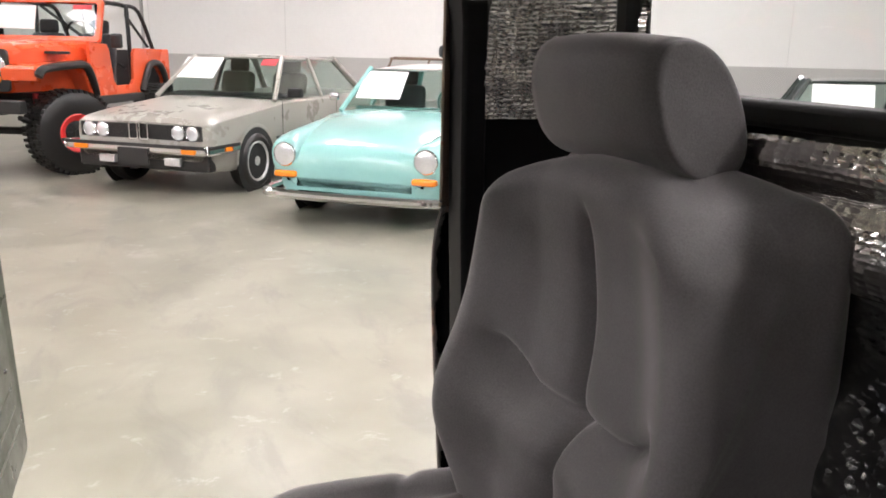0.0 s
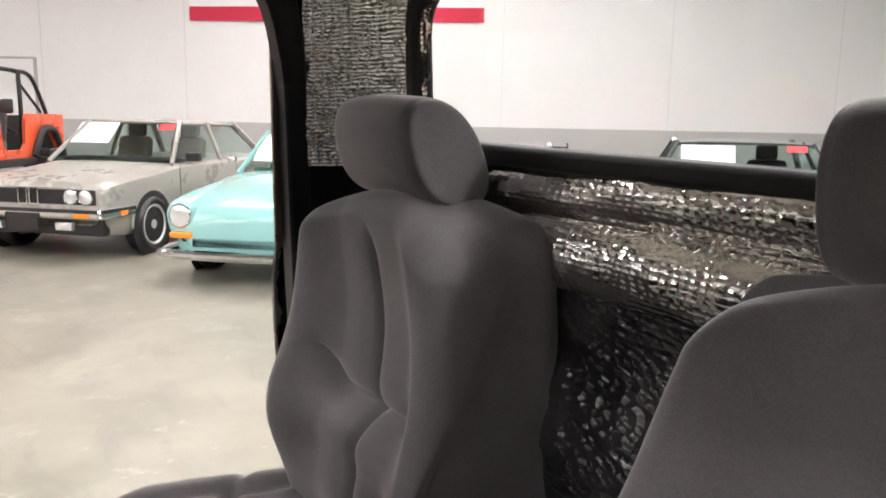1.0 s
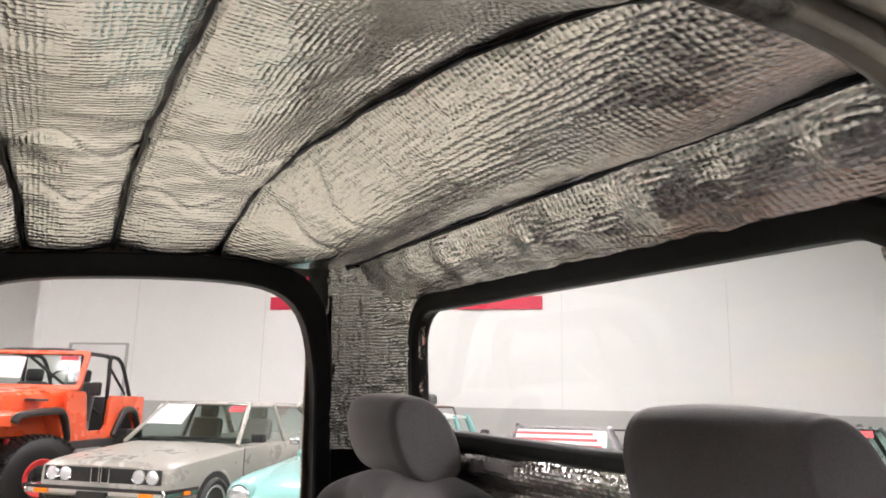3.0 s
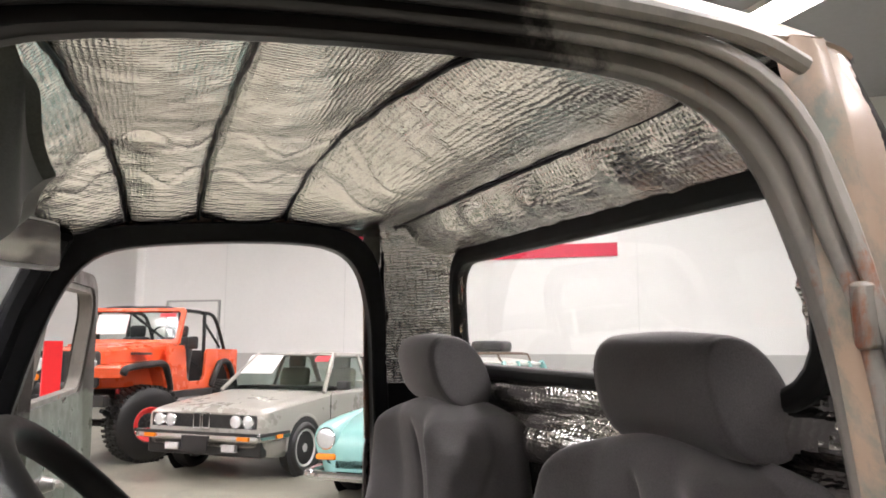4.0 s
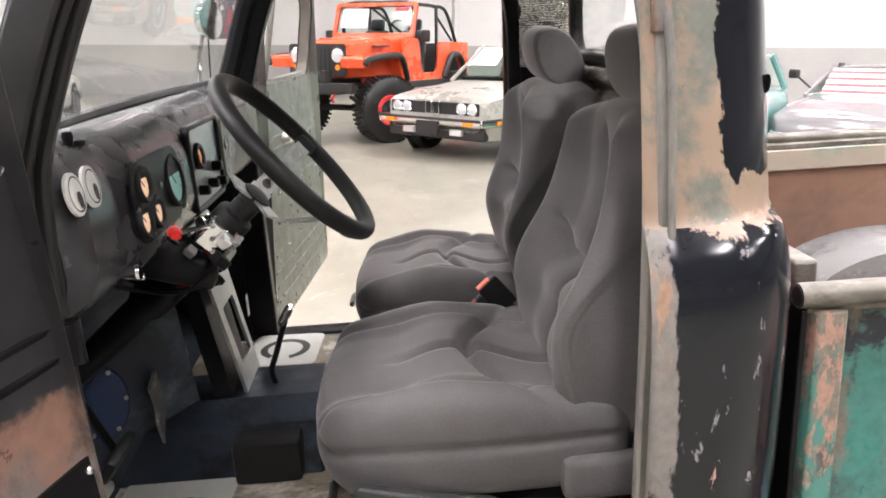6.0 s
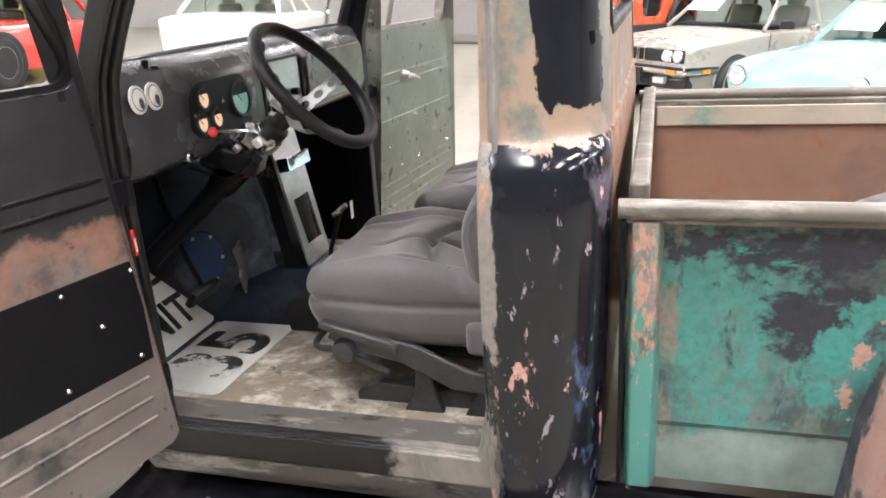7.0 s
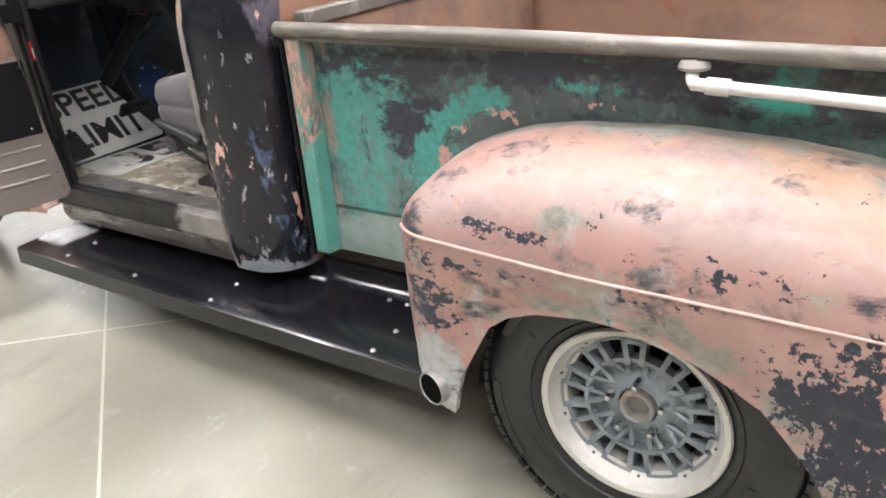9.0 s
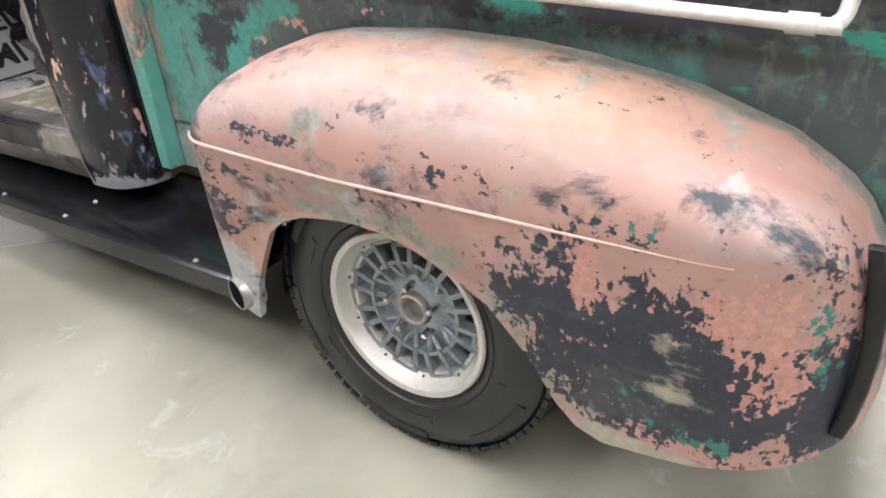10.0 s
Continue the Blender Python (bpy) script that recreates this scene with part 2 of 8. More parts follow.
PINK, NAVY, TEAL, BROWN = (0.54, 0.325, 0.278), (0.022, 0.025, 0.036), (0.068, 0.225, 0.192), (0.16, 0.085, 0.055)
TAN, GREYP, PRIMER, RUST = (0.38, 0.25, 0.17), (0.16, 0.15, 0.13), (0.21, 0.215, 0.18), (0.24, 0.09, 0.04)
ONE = (1, 1, 1)
M = {}
M["fender"] = patina("patina_fender", (0.335, 0.193, 0.163), [
    ((0.355, 0.225, 0.195), 1.8, 0.46, 0.70, ONE, None),
    ((0.285, 0.185, 0.13), 3.0, 0.54, 0.76, (0.6, 1, 1.4), None, {"patch": (((1.36, -0.78, 0.81), (0.45, 0.3, 0.12), 0.26), ((0.85, -0.75, 0.82), (0.3, 0.3, 0.08), 0.14))}),
    # sanded greyish paint, together with the upper flank's highlight put into the colour
    ((0.30, 0.245, 0.225), 2.4, 0.54, 0.76, (0.5, 1, 1.8), None, {"patch": (((1.22, -0.92, 0.745), (0.6, 0.2, 0.08), 0.18), ((1.72, -0.9, 0.68), (0.2, 0.2, 0.1), 0.2), ((0.62, -0.9, 0.70), (0.14, 0.2, 0.12), 0.12))}),
    ((0.25, 0.175, 0.165), 6.0, 0.58, 0.76, (0.6, 1, 1.6), None, {"gain": 1.5, "patch": (((1.1, -0.93, 0.68), (0.7, 0.3, 0.08), 0.14), ((1.0, -0.93, 0.60), (0.5, 0.3, 0.06), 0.08))}),
    ((0.20, 0.195, 0.17), 6, 0.62, 0.70, (0.6, 1, 1), (("z", 5.0, 0.812, 0.20), ("y", 2.0, -0.72, 0.10)), {"gain": 1.4}),
    ((0.22, 0.205, 0.17), 7, 0.64, 0.72, (0.8, 1, 1), None, {"gain": 1.5, "patch": (((0.66, -0.93, 0.36), (0.07, 0.3, 0.16), 0.24), ((0.74, -0.93, 0.49), (0.11, 0.3, 0.07), 0.30), ((0.90, -0.93, 0.548), (0.15, 0.3, 0.05), 0.32),
                                                                                     ((1.06, -0.93, 0.548), (0.14, 0.3, 0.05), 0.32), ((1.20, -0.93, 0.505), (0.11, 0.3, 0.07), 0.32), ((1.30, -0.93, 0.44), (0.10, 0.3, 0.08), 0.32), ((1.37, -0.93, 0.35), (0.07, 0.3, 0.11), 0.26))}),
    ((0.10, 0.095, 0.10), 9, 0.66, 0.84, (1, 1, 0.9), None, {"gain": 1.5, "patch": (((0.58, -0.9, 0.47), (0.15, 0.3, 0.15), 0.34), ((1.27, -0.93, 0.66), (0.3, 0.3, 0.06), 0.16), ((1.0, -0.93, 0.655), (0.35, 0.3, 0.05), 0.14))}),
    (NAVY, 21, 0.90, 0.93, (0.9, 1, 1.3), None, {"speckle": 75, "gain": 2.6, "patch": (((0.60, -0.9, 0.49), (0.15, 0.3, 0.15), 0.60), ((0.71, -0.93, 0.69), (0.11, 0.3, 0.05), 0.46), ((0.82, -0.93, 0.682), (0.10, 0.3, 0.035), 0.44),
                                                                                  ((0.62, -0.93, 0.60), (0.20, 0.3, 0.05), 0.36), ((1.02, -0.93, 0.60), (0.42, 0.3, 0.045), 0.36), ((1.27, -0.93, 0.68), (0.20, 0.3, 0.05), 0.38), ((1.05, -0.93, 0.675), (0.25, 0.3, 0.04), 0.32), ((1.50, -0.93, 0.645), (0.13, 0.3, 0.06), 0.46),
                                                                                  ((1.00, -0.80, 0.84), (0.05, 0.2, 0.03), 0.48), ((1.53, -0.80, 0.80), (0.14, 0.2, 0.04), 0.42), ((1.80, -0.86, 0.62), (0.12, 0.2, 0.15), 0.36), ((1.25, -0.93, 0.45), (0.2, 0.3, 0.10), 0.30))}),
    ((0.17, 0.165, 0.14), 9, 0.66, 0.76, (0.6, 1, 0.8), (("y", 9.0, -0.722, 0.34),), {"gain": 1.4}),
    ((0.045, 0.05, 0.06), 10, 0.72, 0.84, (1, 1, 0.7), (("y", 7.0, -0.735, 0.24), ("x", -2.5, 0.56, 0.20)), {"speckle": 50, "gain": 1.6}),
    ((0.34, 0.345, 0.33), 6, 0.60, 0.74, (1, 1, 0.7), None, {"patch": (((0.57, -0.92, 0.25), (0.17, 0.3, 0.20), 0.50), ((0.63, -0.93, 0.29), (0.09, 0.3, 0.16), 0.30))}),
    (NAVY, 10, 0.80, 0.83, (1.2, 1, 0.9), None, {"speckle": 60, "gain": 2.4, "patch": (((1.385, -0.93, 0.51), (0.13, 0.3, 0.16), 0.42), ((1.58, -0.93, 0.52), (0.22, 0.3, 0.19), 0.44), ((1.57, -0.93, 0.36), (0.42, 0.3, 0.20), 0.56), ((1.76, -0.9, 0.37), (0.17, 0.3, 0.15), 0.42), ((1.84, -0.84, 0.44), (0.07, 0.3, 0.34), 0.38))}),
    ((0.040, 0.043, 0.05), 7, 0.60, 0.74, (0.7, 1, 1.3), None, {"gain": 1.6, "patch": (((1.5, -0.93, 0.30), (0.24, 0.3, 0.12), 0.20),)}),
    ((0.39, 0.205, 0.17), 12, 0.82, 0.85, (1, 1, 0.8), None, {"speckle": 70, "gain": 2.6, "patch": (((1.755, -0.93, 0.50), (0.11, 0.3, 0.15), 0.56), ((1.465, -0.93, 0.55), (0.05, 0.3, 0.15), 0.46), ((1.67, -0.93, 0.54), (0.12, 0.3, 0.10), 0.34), ((1.44, -0.93, 0.42), (0.12, 0.3, 0.04), 0.42), ((1.72, -0.93, 0.37), (0.10, 0.3, 0.09), 0.26))}),
    ((0.035, 0.14, 0.115), 14, 0.82, 0.88, (1, 1, 0.8), None, {"speckle": 60, "gain": 2.2, "patch": (((1.81, -0.88, 0.48), (0.05, 0.3, 0.20), 0.46), ((1.54, -0.93, 0.655), (0.09, 0.3, 0.05), 0.34), ((1.40, -0.93, 0.555), (0.07, 0.3, 0.06), 0.30), ((1.68, -0.93, 0.48), (0.08, 0.3, 0.08), 0.26), ((1.65, -0.93, 0.27), (0.15, 0.3, 0.04), 0.40), ((1.60, -0.93, 0.33), (0.16, 0.3, 0.08), 0.22))}),
    ((0.27, 0.245, 0.195), 6, 0.66, 0.76, (0.6, 1, 1), None, {"gain": 1.4, "patch": (((1.50, -0.93, 0.205), (0.11, 0.3, 0.06), 0.40), ((1.66, -0.93, 0.215), (0.26, 0.3, 0.04), 0.36), ((1.62, -0.93, 0.36), (0.14, 0.3, 0.025), 0.22))}),
    ((0.33, 0.24, 0.21), 22, 0.68, 0.76, (0.5, 1, 1.6), None)], 0.54, coat=0.04, spec=0.4)
M["bed"] = patina("patina_bed", (0.062, 0.080, 0.076), [
    (TEAL, 5, 0.58, 0.80, (1, 1, 0.7), None, {"gain": 1.5, "patch": (((0.27, -0.655, 0.72), (0.30, 0.3, 0.32), 0.46), ((0.9, -0.655, 0.885), (0.5, 0.3, 0.06), 0.16), ((1.5, -0.655, 0.86), (0.7, 0.3, 0.07), 0.12))}),
    ((0.12, 0.145, 0.13), 14, 0.56, 0.78, (1.3, 1, 0.6), None, {"gain": 1.8}),
    ((0.035, 0.055, 0.06), 16, 0.60, 0.82, (1.2, 1, 0.55), None, {"speckle": 60, "gain": 2.4}),
    ((0.17, 0.215, 0.195), 3, 0.50, 0.58, (0.6, 1, 1), (("z", -4.0, 0.515),)),
    (NAVY, 7, 0.62, 0.78, (0.8, 1, 1.2), (("z", 1.4, 0.80, 0.13),), {"speckle": 46, "gain": 1.9, "patch": (((0.42, -0.655, 0.79), (0.17, 0.3, 0.13), 0.44), ((0.36, -0.655, 0.67), (0.09, 0.3, 0.14), 0.24), ((0.30, -0.655, 0.91), (0.2, 0.3, 0.05), 0.22), ((0.75, -0.655, 0.93), (0.9, 0.3, 0.06), 0.22), ((1.5, -0.655, 0.88), (0.5, 0.3, 0.05), 0.20))}),
    ((0.055, 0.235, 0.20), 11, 0.74, 0.86, (0.9, 1, 0.8), None, {"speckle": 46, "gain": 1.9, "patch": (((0.43, -0.655, 0.64), (0.07, 0.3, 0.13), 0.46), ((0.455, -0.655, 0.745), (0.06, 0.3, 0.09), 0.50), ((0.515, -0.655, 0.81), (0.09, 0.3, 0.065), 0.56), ((0.62, -0.655, 0.862), (0.13, 0.3, 0.045), 0.56), ((0.19, -0.655, 0.72), (0.07, 0.3, 0.24), 0.30),
                                                                                        ((0.82, -0.655, 0.895), (0.16, 0.3, 0.03), 0.34))}),
    ((0.035, 0.25, 0.19), 10, 0.74, 0.84, (0.6, 1, 1.4), None, {"gain": 1.9, "patch": (((1.2, -0.655, 0.89), (0.25, 0.3, 0.035), 0.34), ((0.72, -0.655, 0.925), (0.10, 0.3, 0.03), 0.22), ((1.7, -0.655, 0.84), (0.3, 0.3, 0.09), 0.26))}),
    ((0.22, 0.185, 0.15), 10, 0.64, 0.74, (1, 1, 0.5), (("x", -9.0, 0.172, 0.18),)),
    ((0.15, 0.145, 0.125), 9, 0.64, 0.76, (0.5, 1, 1.2), (("z", 9.0, 0.957, 0.14),)),
    ((0.42, 0.25, 0.205), 16, 0.86, 0.92, ONE, None, {"speckle": 60, "gain": 2.2, "patch": (((0.47, -0.655, 0.62), (0.03, 0.3, 0.12), 0.50), ((0.49, -0.655, 0.725), (0.03, 0.3, 0.06), 0.56), ((0.54, -0.655, 0.785), (0.05, 0.3, 0.035), 0.50), ((0.63, -0.655, 0.825), (0.10, 0.3, 0.03), 0.46), ((0.85, -0.655, 0.863), (0.2, 0.3, 0.018), 0.30))})], 0.5, coat=0.1)
M["stake"] = patina("patina_stake", (0.085, 0.255, 0.215), [
    ((0.04, 0.10, 0.09), 16, 0.60, 0.76, (1, 1, 0.4), None, {"gain": 2.2}),
    ((0.21, 0.185, 0.155), 14, 0.50, 0.66, (1, 1, 0.5), (("z", 1.4, 0.80, 0.28),), {"speckle": 50, "gain": 2.4}),
    ((0.42, 0.25, 0.195), 15, 0.60, 0.68, (1, 1, 0.45), (("z", 0.5, 0.72, 0.06),), {"speckle": 60, "gain": 2.6}),
    ((0.10, 0.10, 0.09), 13, 0.74, 0.84, (1, 1, 0.4), None, {"gain": 2.4})], 0.5)
M["bed_in"] = patina("patina_bed_inside", (0.22, 0.125, 0.085), [
    (RUST, 6, 0.58, 0.72, ONE, None), ((0.12, 0.075, 0.06), 3, 0.5, 0.7, ONE, None), (TAN, 30, 0.68, 0.72, ONE, None)], 0.6)
M["tub"] = patina("patina_wheel_tub", (0.26, 0.26, 0.26), [((0.10, 0.10, 0.105), 4, 0.50, 0.62, ONE, None), ((0.40, 0.39, 0.37), 6, 0.58, 0.66, ONE, None)], 0.4)
M["rail_face"] = patina("patina_rail_face", (0.40, 0.35, 0.28), [((0.22, 0.30, 0.25), 5, 0.56, 0.64, (0.5, 1, 1), None), ((0.30, 0.19, 0.12), 8, 0.60, 0.66, (0.5, 1, 1), None)], 0.5)
M["rail"] = patina("patina_rail", (0.15, 0.135, 0.115), [
    ((0.28, 0.26, 0.225), 8, 0.52, 0.62, (0.4, 1, 1), None), (BROWN, 14, 0.62, 0.68, ONE, None)], 0.42, metal=0.3)
M["cab_low"] = patina("patina_cab_corner", (0.011, 0.012, 0.016), [
    ((0.06, 0.085, 0.15), 6, 0.57, 0.62, (1, 1, 0.5), (("z", -0.3, 0.6),)),
    ((0.27, 0.25, 0.27), 24, 0.618, 0.632, (1.2, 1.2, 0.45), (("z", -0.06, 0.8),)),
    ((0.09, 0.08, 0.10), 7, 0.58, 0.64, (1, 1, 0.4), (("x", 3.0, 0.0),)),
    ((0.30, 0.125, 0.07), 6, 0.70, 0.73, (1, 1, 0.5), (("x", 9.0, 0.026),), {"gloss": 0.5}),
    ((0.34, 0.24, 0.19), 8, 0.72, 0.75, (1, 1, 0.7), (("z", 6.0, 1.09),), {"gloss": 0.45}),
    ((0.22, 0.20, 0.185), 7, 0.70, 0.74, (1, 1, 0.4), (("x", -9.0, -0.152),), {"gloss": 0.4}),
    ((0.075, 0.065, 0.055), 14, 0.80, 0.90, (1, 1, 0.25), (("x", -9.0, -0.150),), {"gain": 1.6, "gloss": 0.4}),
    ((0.36, 0.225, 0.155), 11, 0.86, 0.92, (1, 1, 0.3), (("x", -9.0, -0.150),), {"gain": 1.6, "gloss": 0.4}),
    ((0.24, 0.26, 0.28), 6, 0.66, 0.70, (1, 1, 0.8), (("z", -5.0, 0.385),), {"gloss": 0.45}),
    ((0.56, 0.33, 0.28), 13, 0.635, 0.645, (1.4, 1.4, 0.5), None, {"gloss": 0.45})], 0.11, bumpy=0.04, spec=0.45)
M["cab_up"] = patina("patina_cab_upper", (0.31, 0.225, 0.165), [
    ((0.165, 0.17, 0.145), 4.5, 0.49, 0.57, (1, 1, 0.7), None),
    ((0.33, 0.19, 0.13), 7, 0.60, 0.64, (1, 1, 0.6), None),
    ((0.06, 0.065, 0.085), 15, 0.66, 0.68, (1, 1, 0.7), None, {"gloss": 0.2}),
    ((0.013, 0.014, 0.018), 6, 0.74, 0.755, (1, 1, 0.7), (("x", 8.0, -0.108), ("z", 9.0, 1.185)), {"gloss": 0.12}),
    ((0.15, 0.155, 0.13), 5, 0.74, 0.76, (1, 1, 0.8), (("x", 14.0, 0.004), ("z", 4.0, 1.12)), {"gloss": 0.4}),
    ((0.48, 0.30, 0.235), 8, 0.66, 0.70, (1, 1, 1.4), (("z", -5.0, 1.165),)),
    (RUST, 12, 0.67, 0.71, ONE, None)], 0.42, coat=0.25)
M["cab_back"] = patina("patina_cab_back", (0.26, 0.135, 0.085), [
    ((0.20, 0.19, 0.155), 3, 0.50, 0.60, ONE, (("z", 0.35, 1.2),)), (TEAL, 6, 0.64, 0.68, ONE, (("z", 0.3, 1.3),)),
    (TAN, 8, 0.60, 0.66, ONE, None), (NAVY, 14, 0.70, 0.72, ONE, None)], 0.5, coat=0.1)
M["jamb"] = patina("patina_jamb", (0.26, 0.24, 0.215), [
    ((0.17, 0.165, 0.155), 4, 0.48, 0.60, (1, 1, 0.5), None), (RUST, 8, 0.63, 0.70, (1, 1, 0.6), None),
    (TAN, 7, 0.60, 0.68, (1, 1, 0.5), None),
    ((0.014, 0.013, 0.013), 5, 0.50, 0.58, ONE, (("x", -1.6, -0.42),))], 0.42, metal=0.2)
M["sill"] = patina("bare_sill", (0.13, 0.12, 0.11), [
    ((0.36, 0.345, 0.315), 14, 0.56, 0.70, (0.25, 1, 1), None, {"gain": 1.8}), ((0.035, 0.032, 0.03), 11, 0.62, 0.78, (0.4, 1, 1), None, {"gain": 1.8}), (BROWN, 9, 0.64, 0.72, ONE, None)], 0.40, metal=0.3)
M["door_in"] = patina("door_inside", (0.20, 0.17, 0.155), [
    ((0.27, 0.155, 0.115), 4, 0.45, 0.56, (1, 1, 0.7), (("z", 0.9, 0.85),)),
    ((0.07, 0.068, 0.066), 6, 0.55, 0.66, ONE, None),
    ((0.030, 0.030, 0.032), 3, 0.47, 0.53, (0.6, 1, 0.6), (("z", 2.2, 0.985),))], 0.36, metal=0.25)
M["door_green"] = patina("door_inside_green", (0.115, 0.125, 0.10), [
    ((0.17, 0.18, 0.15), 4, 0.5, 0.65, ONE, None), ((0.06, 0.055, 0.045), 7, 0.62, 0.7, ONE, None), ((0.045, 0.038, 0.032), 5, 0.60, 0.68, ONE, (("z", 6.0, 1.23, 0.3),))], 0.34, metal=0.2)
M["floor_in"] = patina("cab_floor_metal", (0.28, 0.24, 0.18), [
    ((0.62, 0.58, 0.50), 8, 0.48, 0.64, (0.7, 1, 1), None, {"gain": 1.6}), ((0.06, 0.05, 0.042), 11, 0.62, 0.80, (0.7, 1, 1), None, {"speckle": 40, "gain": 2.0})], 0.5, metal=0.1)
M["black"] = plain("black_satin_paint", (0.007, 0.007, 0.008), 0.36, vary=0.3, bumpy=0.05, spec=0.18)
M["board"] = plain("black_gloss_board", (0.007, 0.007, 0.009), 0.2, vary=0.3, scale=5, bumpy=0.04, bscale=12, spec=0.6)
M["dash"] = plain("dash_black_paint", (0.046, 0.046, 0.047), 0.25, vary=0.2, bumpy=0.08, bscale=160)
M["rubber"] = plain("black_rubber", (0.009, 0.009, 0.009), 0.5, vary=0.3, bumpy=0.1, spec=0.35)
M["mech"] = plain("dark_grey_seat_metal", (0.05, 0.05, 0.05), 0.45, metal=0.2, vary=0.3, bumpy=0.1)
M["tyre"] = plain("tyre_rubber", (0.014, 0.0135, 0.013), 0.40, vary=0.4, bumpy=0.12, bscale=90, spec=0.5)
M["chrome"] = plain("chrome", (0.75, 0.75, 0.76), 0.1, metal=1.0, vary=0.1)
M["steel"] = plain("worn_steel", (0.42, 0.41, 0.39), 0.36, metal=0.8, vary=0.25)
M["gunmetal"] = plain("wheel_grey_casting", (0.22, 0.245, 0.26), 0.45, metal=0.3, vary=0.3, bumpy=0.2)
M["lip"] = plain("wheel_lip_cream", (0.50, 0.485, 0.44), 0.42, metal=0.35, vary=0.12)
M["pvc"] = plain("white_plastic_pipe", (0.55, 0.545, 0.51), 0.38, vary=0.2)
M["wood"] = plain("bed_floor_boards", (0.13, 0.085, 0.055), 0.65, vary=0.4, bumpy=0.3)
M["firewall"] = patina("firewall_blue", (0.022, 0.030, 0.044), [((0.10, 0.135, 0.165), 3.5, 0.54, 0.74, ONE, None), ((0.22, 0.26, 0.30), 5, 0.62, 0.80, ONE, None), ((0.008, 0.008, 0.010), 5, 0.52, 0.64, ONE, None)], 0.42, metal=0.15)
M["alu"] = plain("brushed_aluminium", (0.45, 0.46, 0.46), 0.34, metal=0.85, vary=0.2)
M["white"] = plain("white_paint", (0.72, 0.71, 0.68), 0.4, vary=0.06)
M["red"] = plain("red_plastic", (0.55, 0.02, 0.02), 0.4, vary=0.1)
M["glass"] = glass("clear_glass", (0.97, 0.99, 0.985))
# dial faces get a weak glow of their own to brighten them
M["dial"] = glow("glowing_gauge_face", (0.85, 0.55, 0.36), 0.45)
M["dial_green"] = glow("glowing_speedo_face", (0.22, 0.42, 0.36), 0.25)
M["sign"] = patina("white_road_sign", (0.60, 0.59, 0.55), [((0.30, 0.26, 0.20), 7, 0.66, 0.72, ONE, None), ((0.04, 0.04, 0.04), 10, 0.70, 0.72, ONE, None)], 0.4)
M["worn_letters"] = patina("worn_black_numerals", (0.015, 0.015, 0.015), [((0.60, 0.59, 0.55), 7, 0.50, 0.54, ONE, None)], 0.45, bumpy=0)
# near-black that stands for the shade inside the exhaust pipe
M["bore_shade"] = plain("exhaust_bore_shade", (0.004, 0.0035, 0.003), 0.9, vary=0.3, spec=0.05)
M["letters"] = plain("black_sign_letters", (0.012, 0.012, 0.012), 0.45, vary=0.3)


def foil_material(name, stretch, size, dimple=0.60, crease=0.45, rough=0.11):
    """Bubble foil: dimples a few millimetres wide, drawn out across the sheet, over soft creases."""
    m, t, b = nodes_of(name)
    v = coords(t)
    b.inputs["Metallic"].default_value = 1.0
    big = noise_at(t, v, 6, 5, 0.6)
    t.links.new(ramp(t, big, ((0.3, (0.88, 0.86, 0.83)), (0.7, (0.97, 0.95, 0.92)))), b.inputs["Base Color"])
    t.links.new(ramp(t, noise_at(t, v, 18, 4), ((0.3, rough), (0.7, rough + 0.07))), b.inputs["Roughness"])
    st = coords(t, "Object", stretch)
    vo = t.nodes.new("ShaderNodeTexVoronoi")
    vo.inputs["Scale"].default_value = size
    vo.inputs["Randomness"].default_value = 0.3
    t.links.new(st, vo.inputs["Vector"])
    h = maths(t, "MULTIPLY", vo.outputs["Distance"], dimple)
    h = maths(t, "ADD", h, maths(t, "MULTIPLY", noise_at(t, v, 40, 4, 0.55, 0.4), 0.12))
    h = maths(t, "ADD", h, maths(t, "MULTIPLY", noise_at(t, v, 8, 5, 0.6, 0.6), crease))
    bump(t, b, h, 0.5, 0.005)
    return m


def velour(name, col, scale=1.0):
    m, t, b = nodes_of(name)
    v = coords(t)
    n1, n2 = noise_at(t, v, 5, 4), noise_at(t, v, 420, 2)
    f = mix(t, 0.45, n1, n2)
    t.links.new(ramp(t, f, ((0.3, tuple(c * 0.7 for c in col)), (0.7, tuple(c * 1.25 for c in col)))), b.inputs["Base Color"])
    b.inputs["Roughness"].default_value = 0.7
    b.inputs["Specular IOR Level"].default_value = 0.25
    b.inputs["Sheen Weight"].default_value = 0.45
    b.inputs["Sheen Roughness"].default_value = 0.4
    b.inputs["Sheen Tint"].default_value = (0.8, 0.76, 0.74, 1)
    bump(t, b, n2, 0.25, 0.001)
    return m


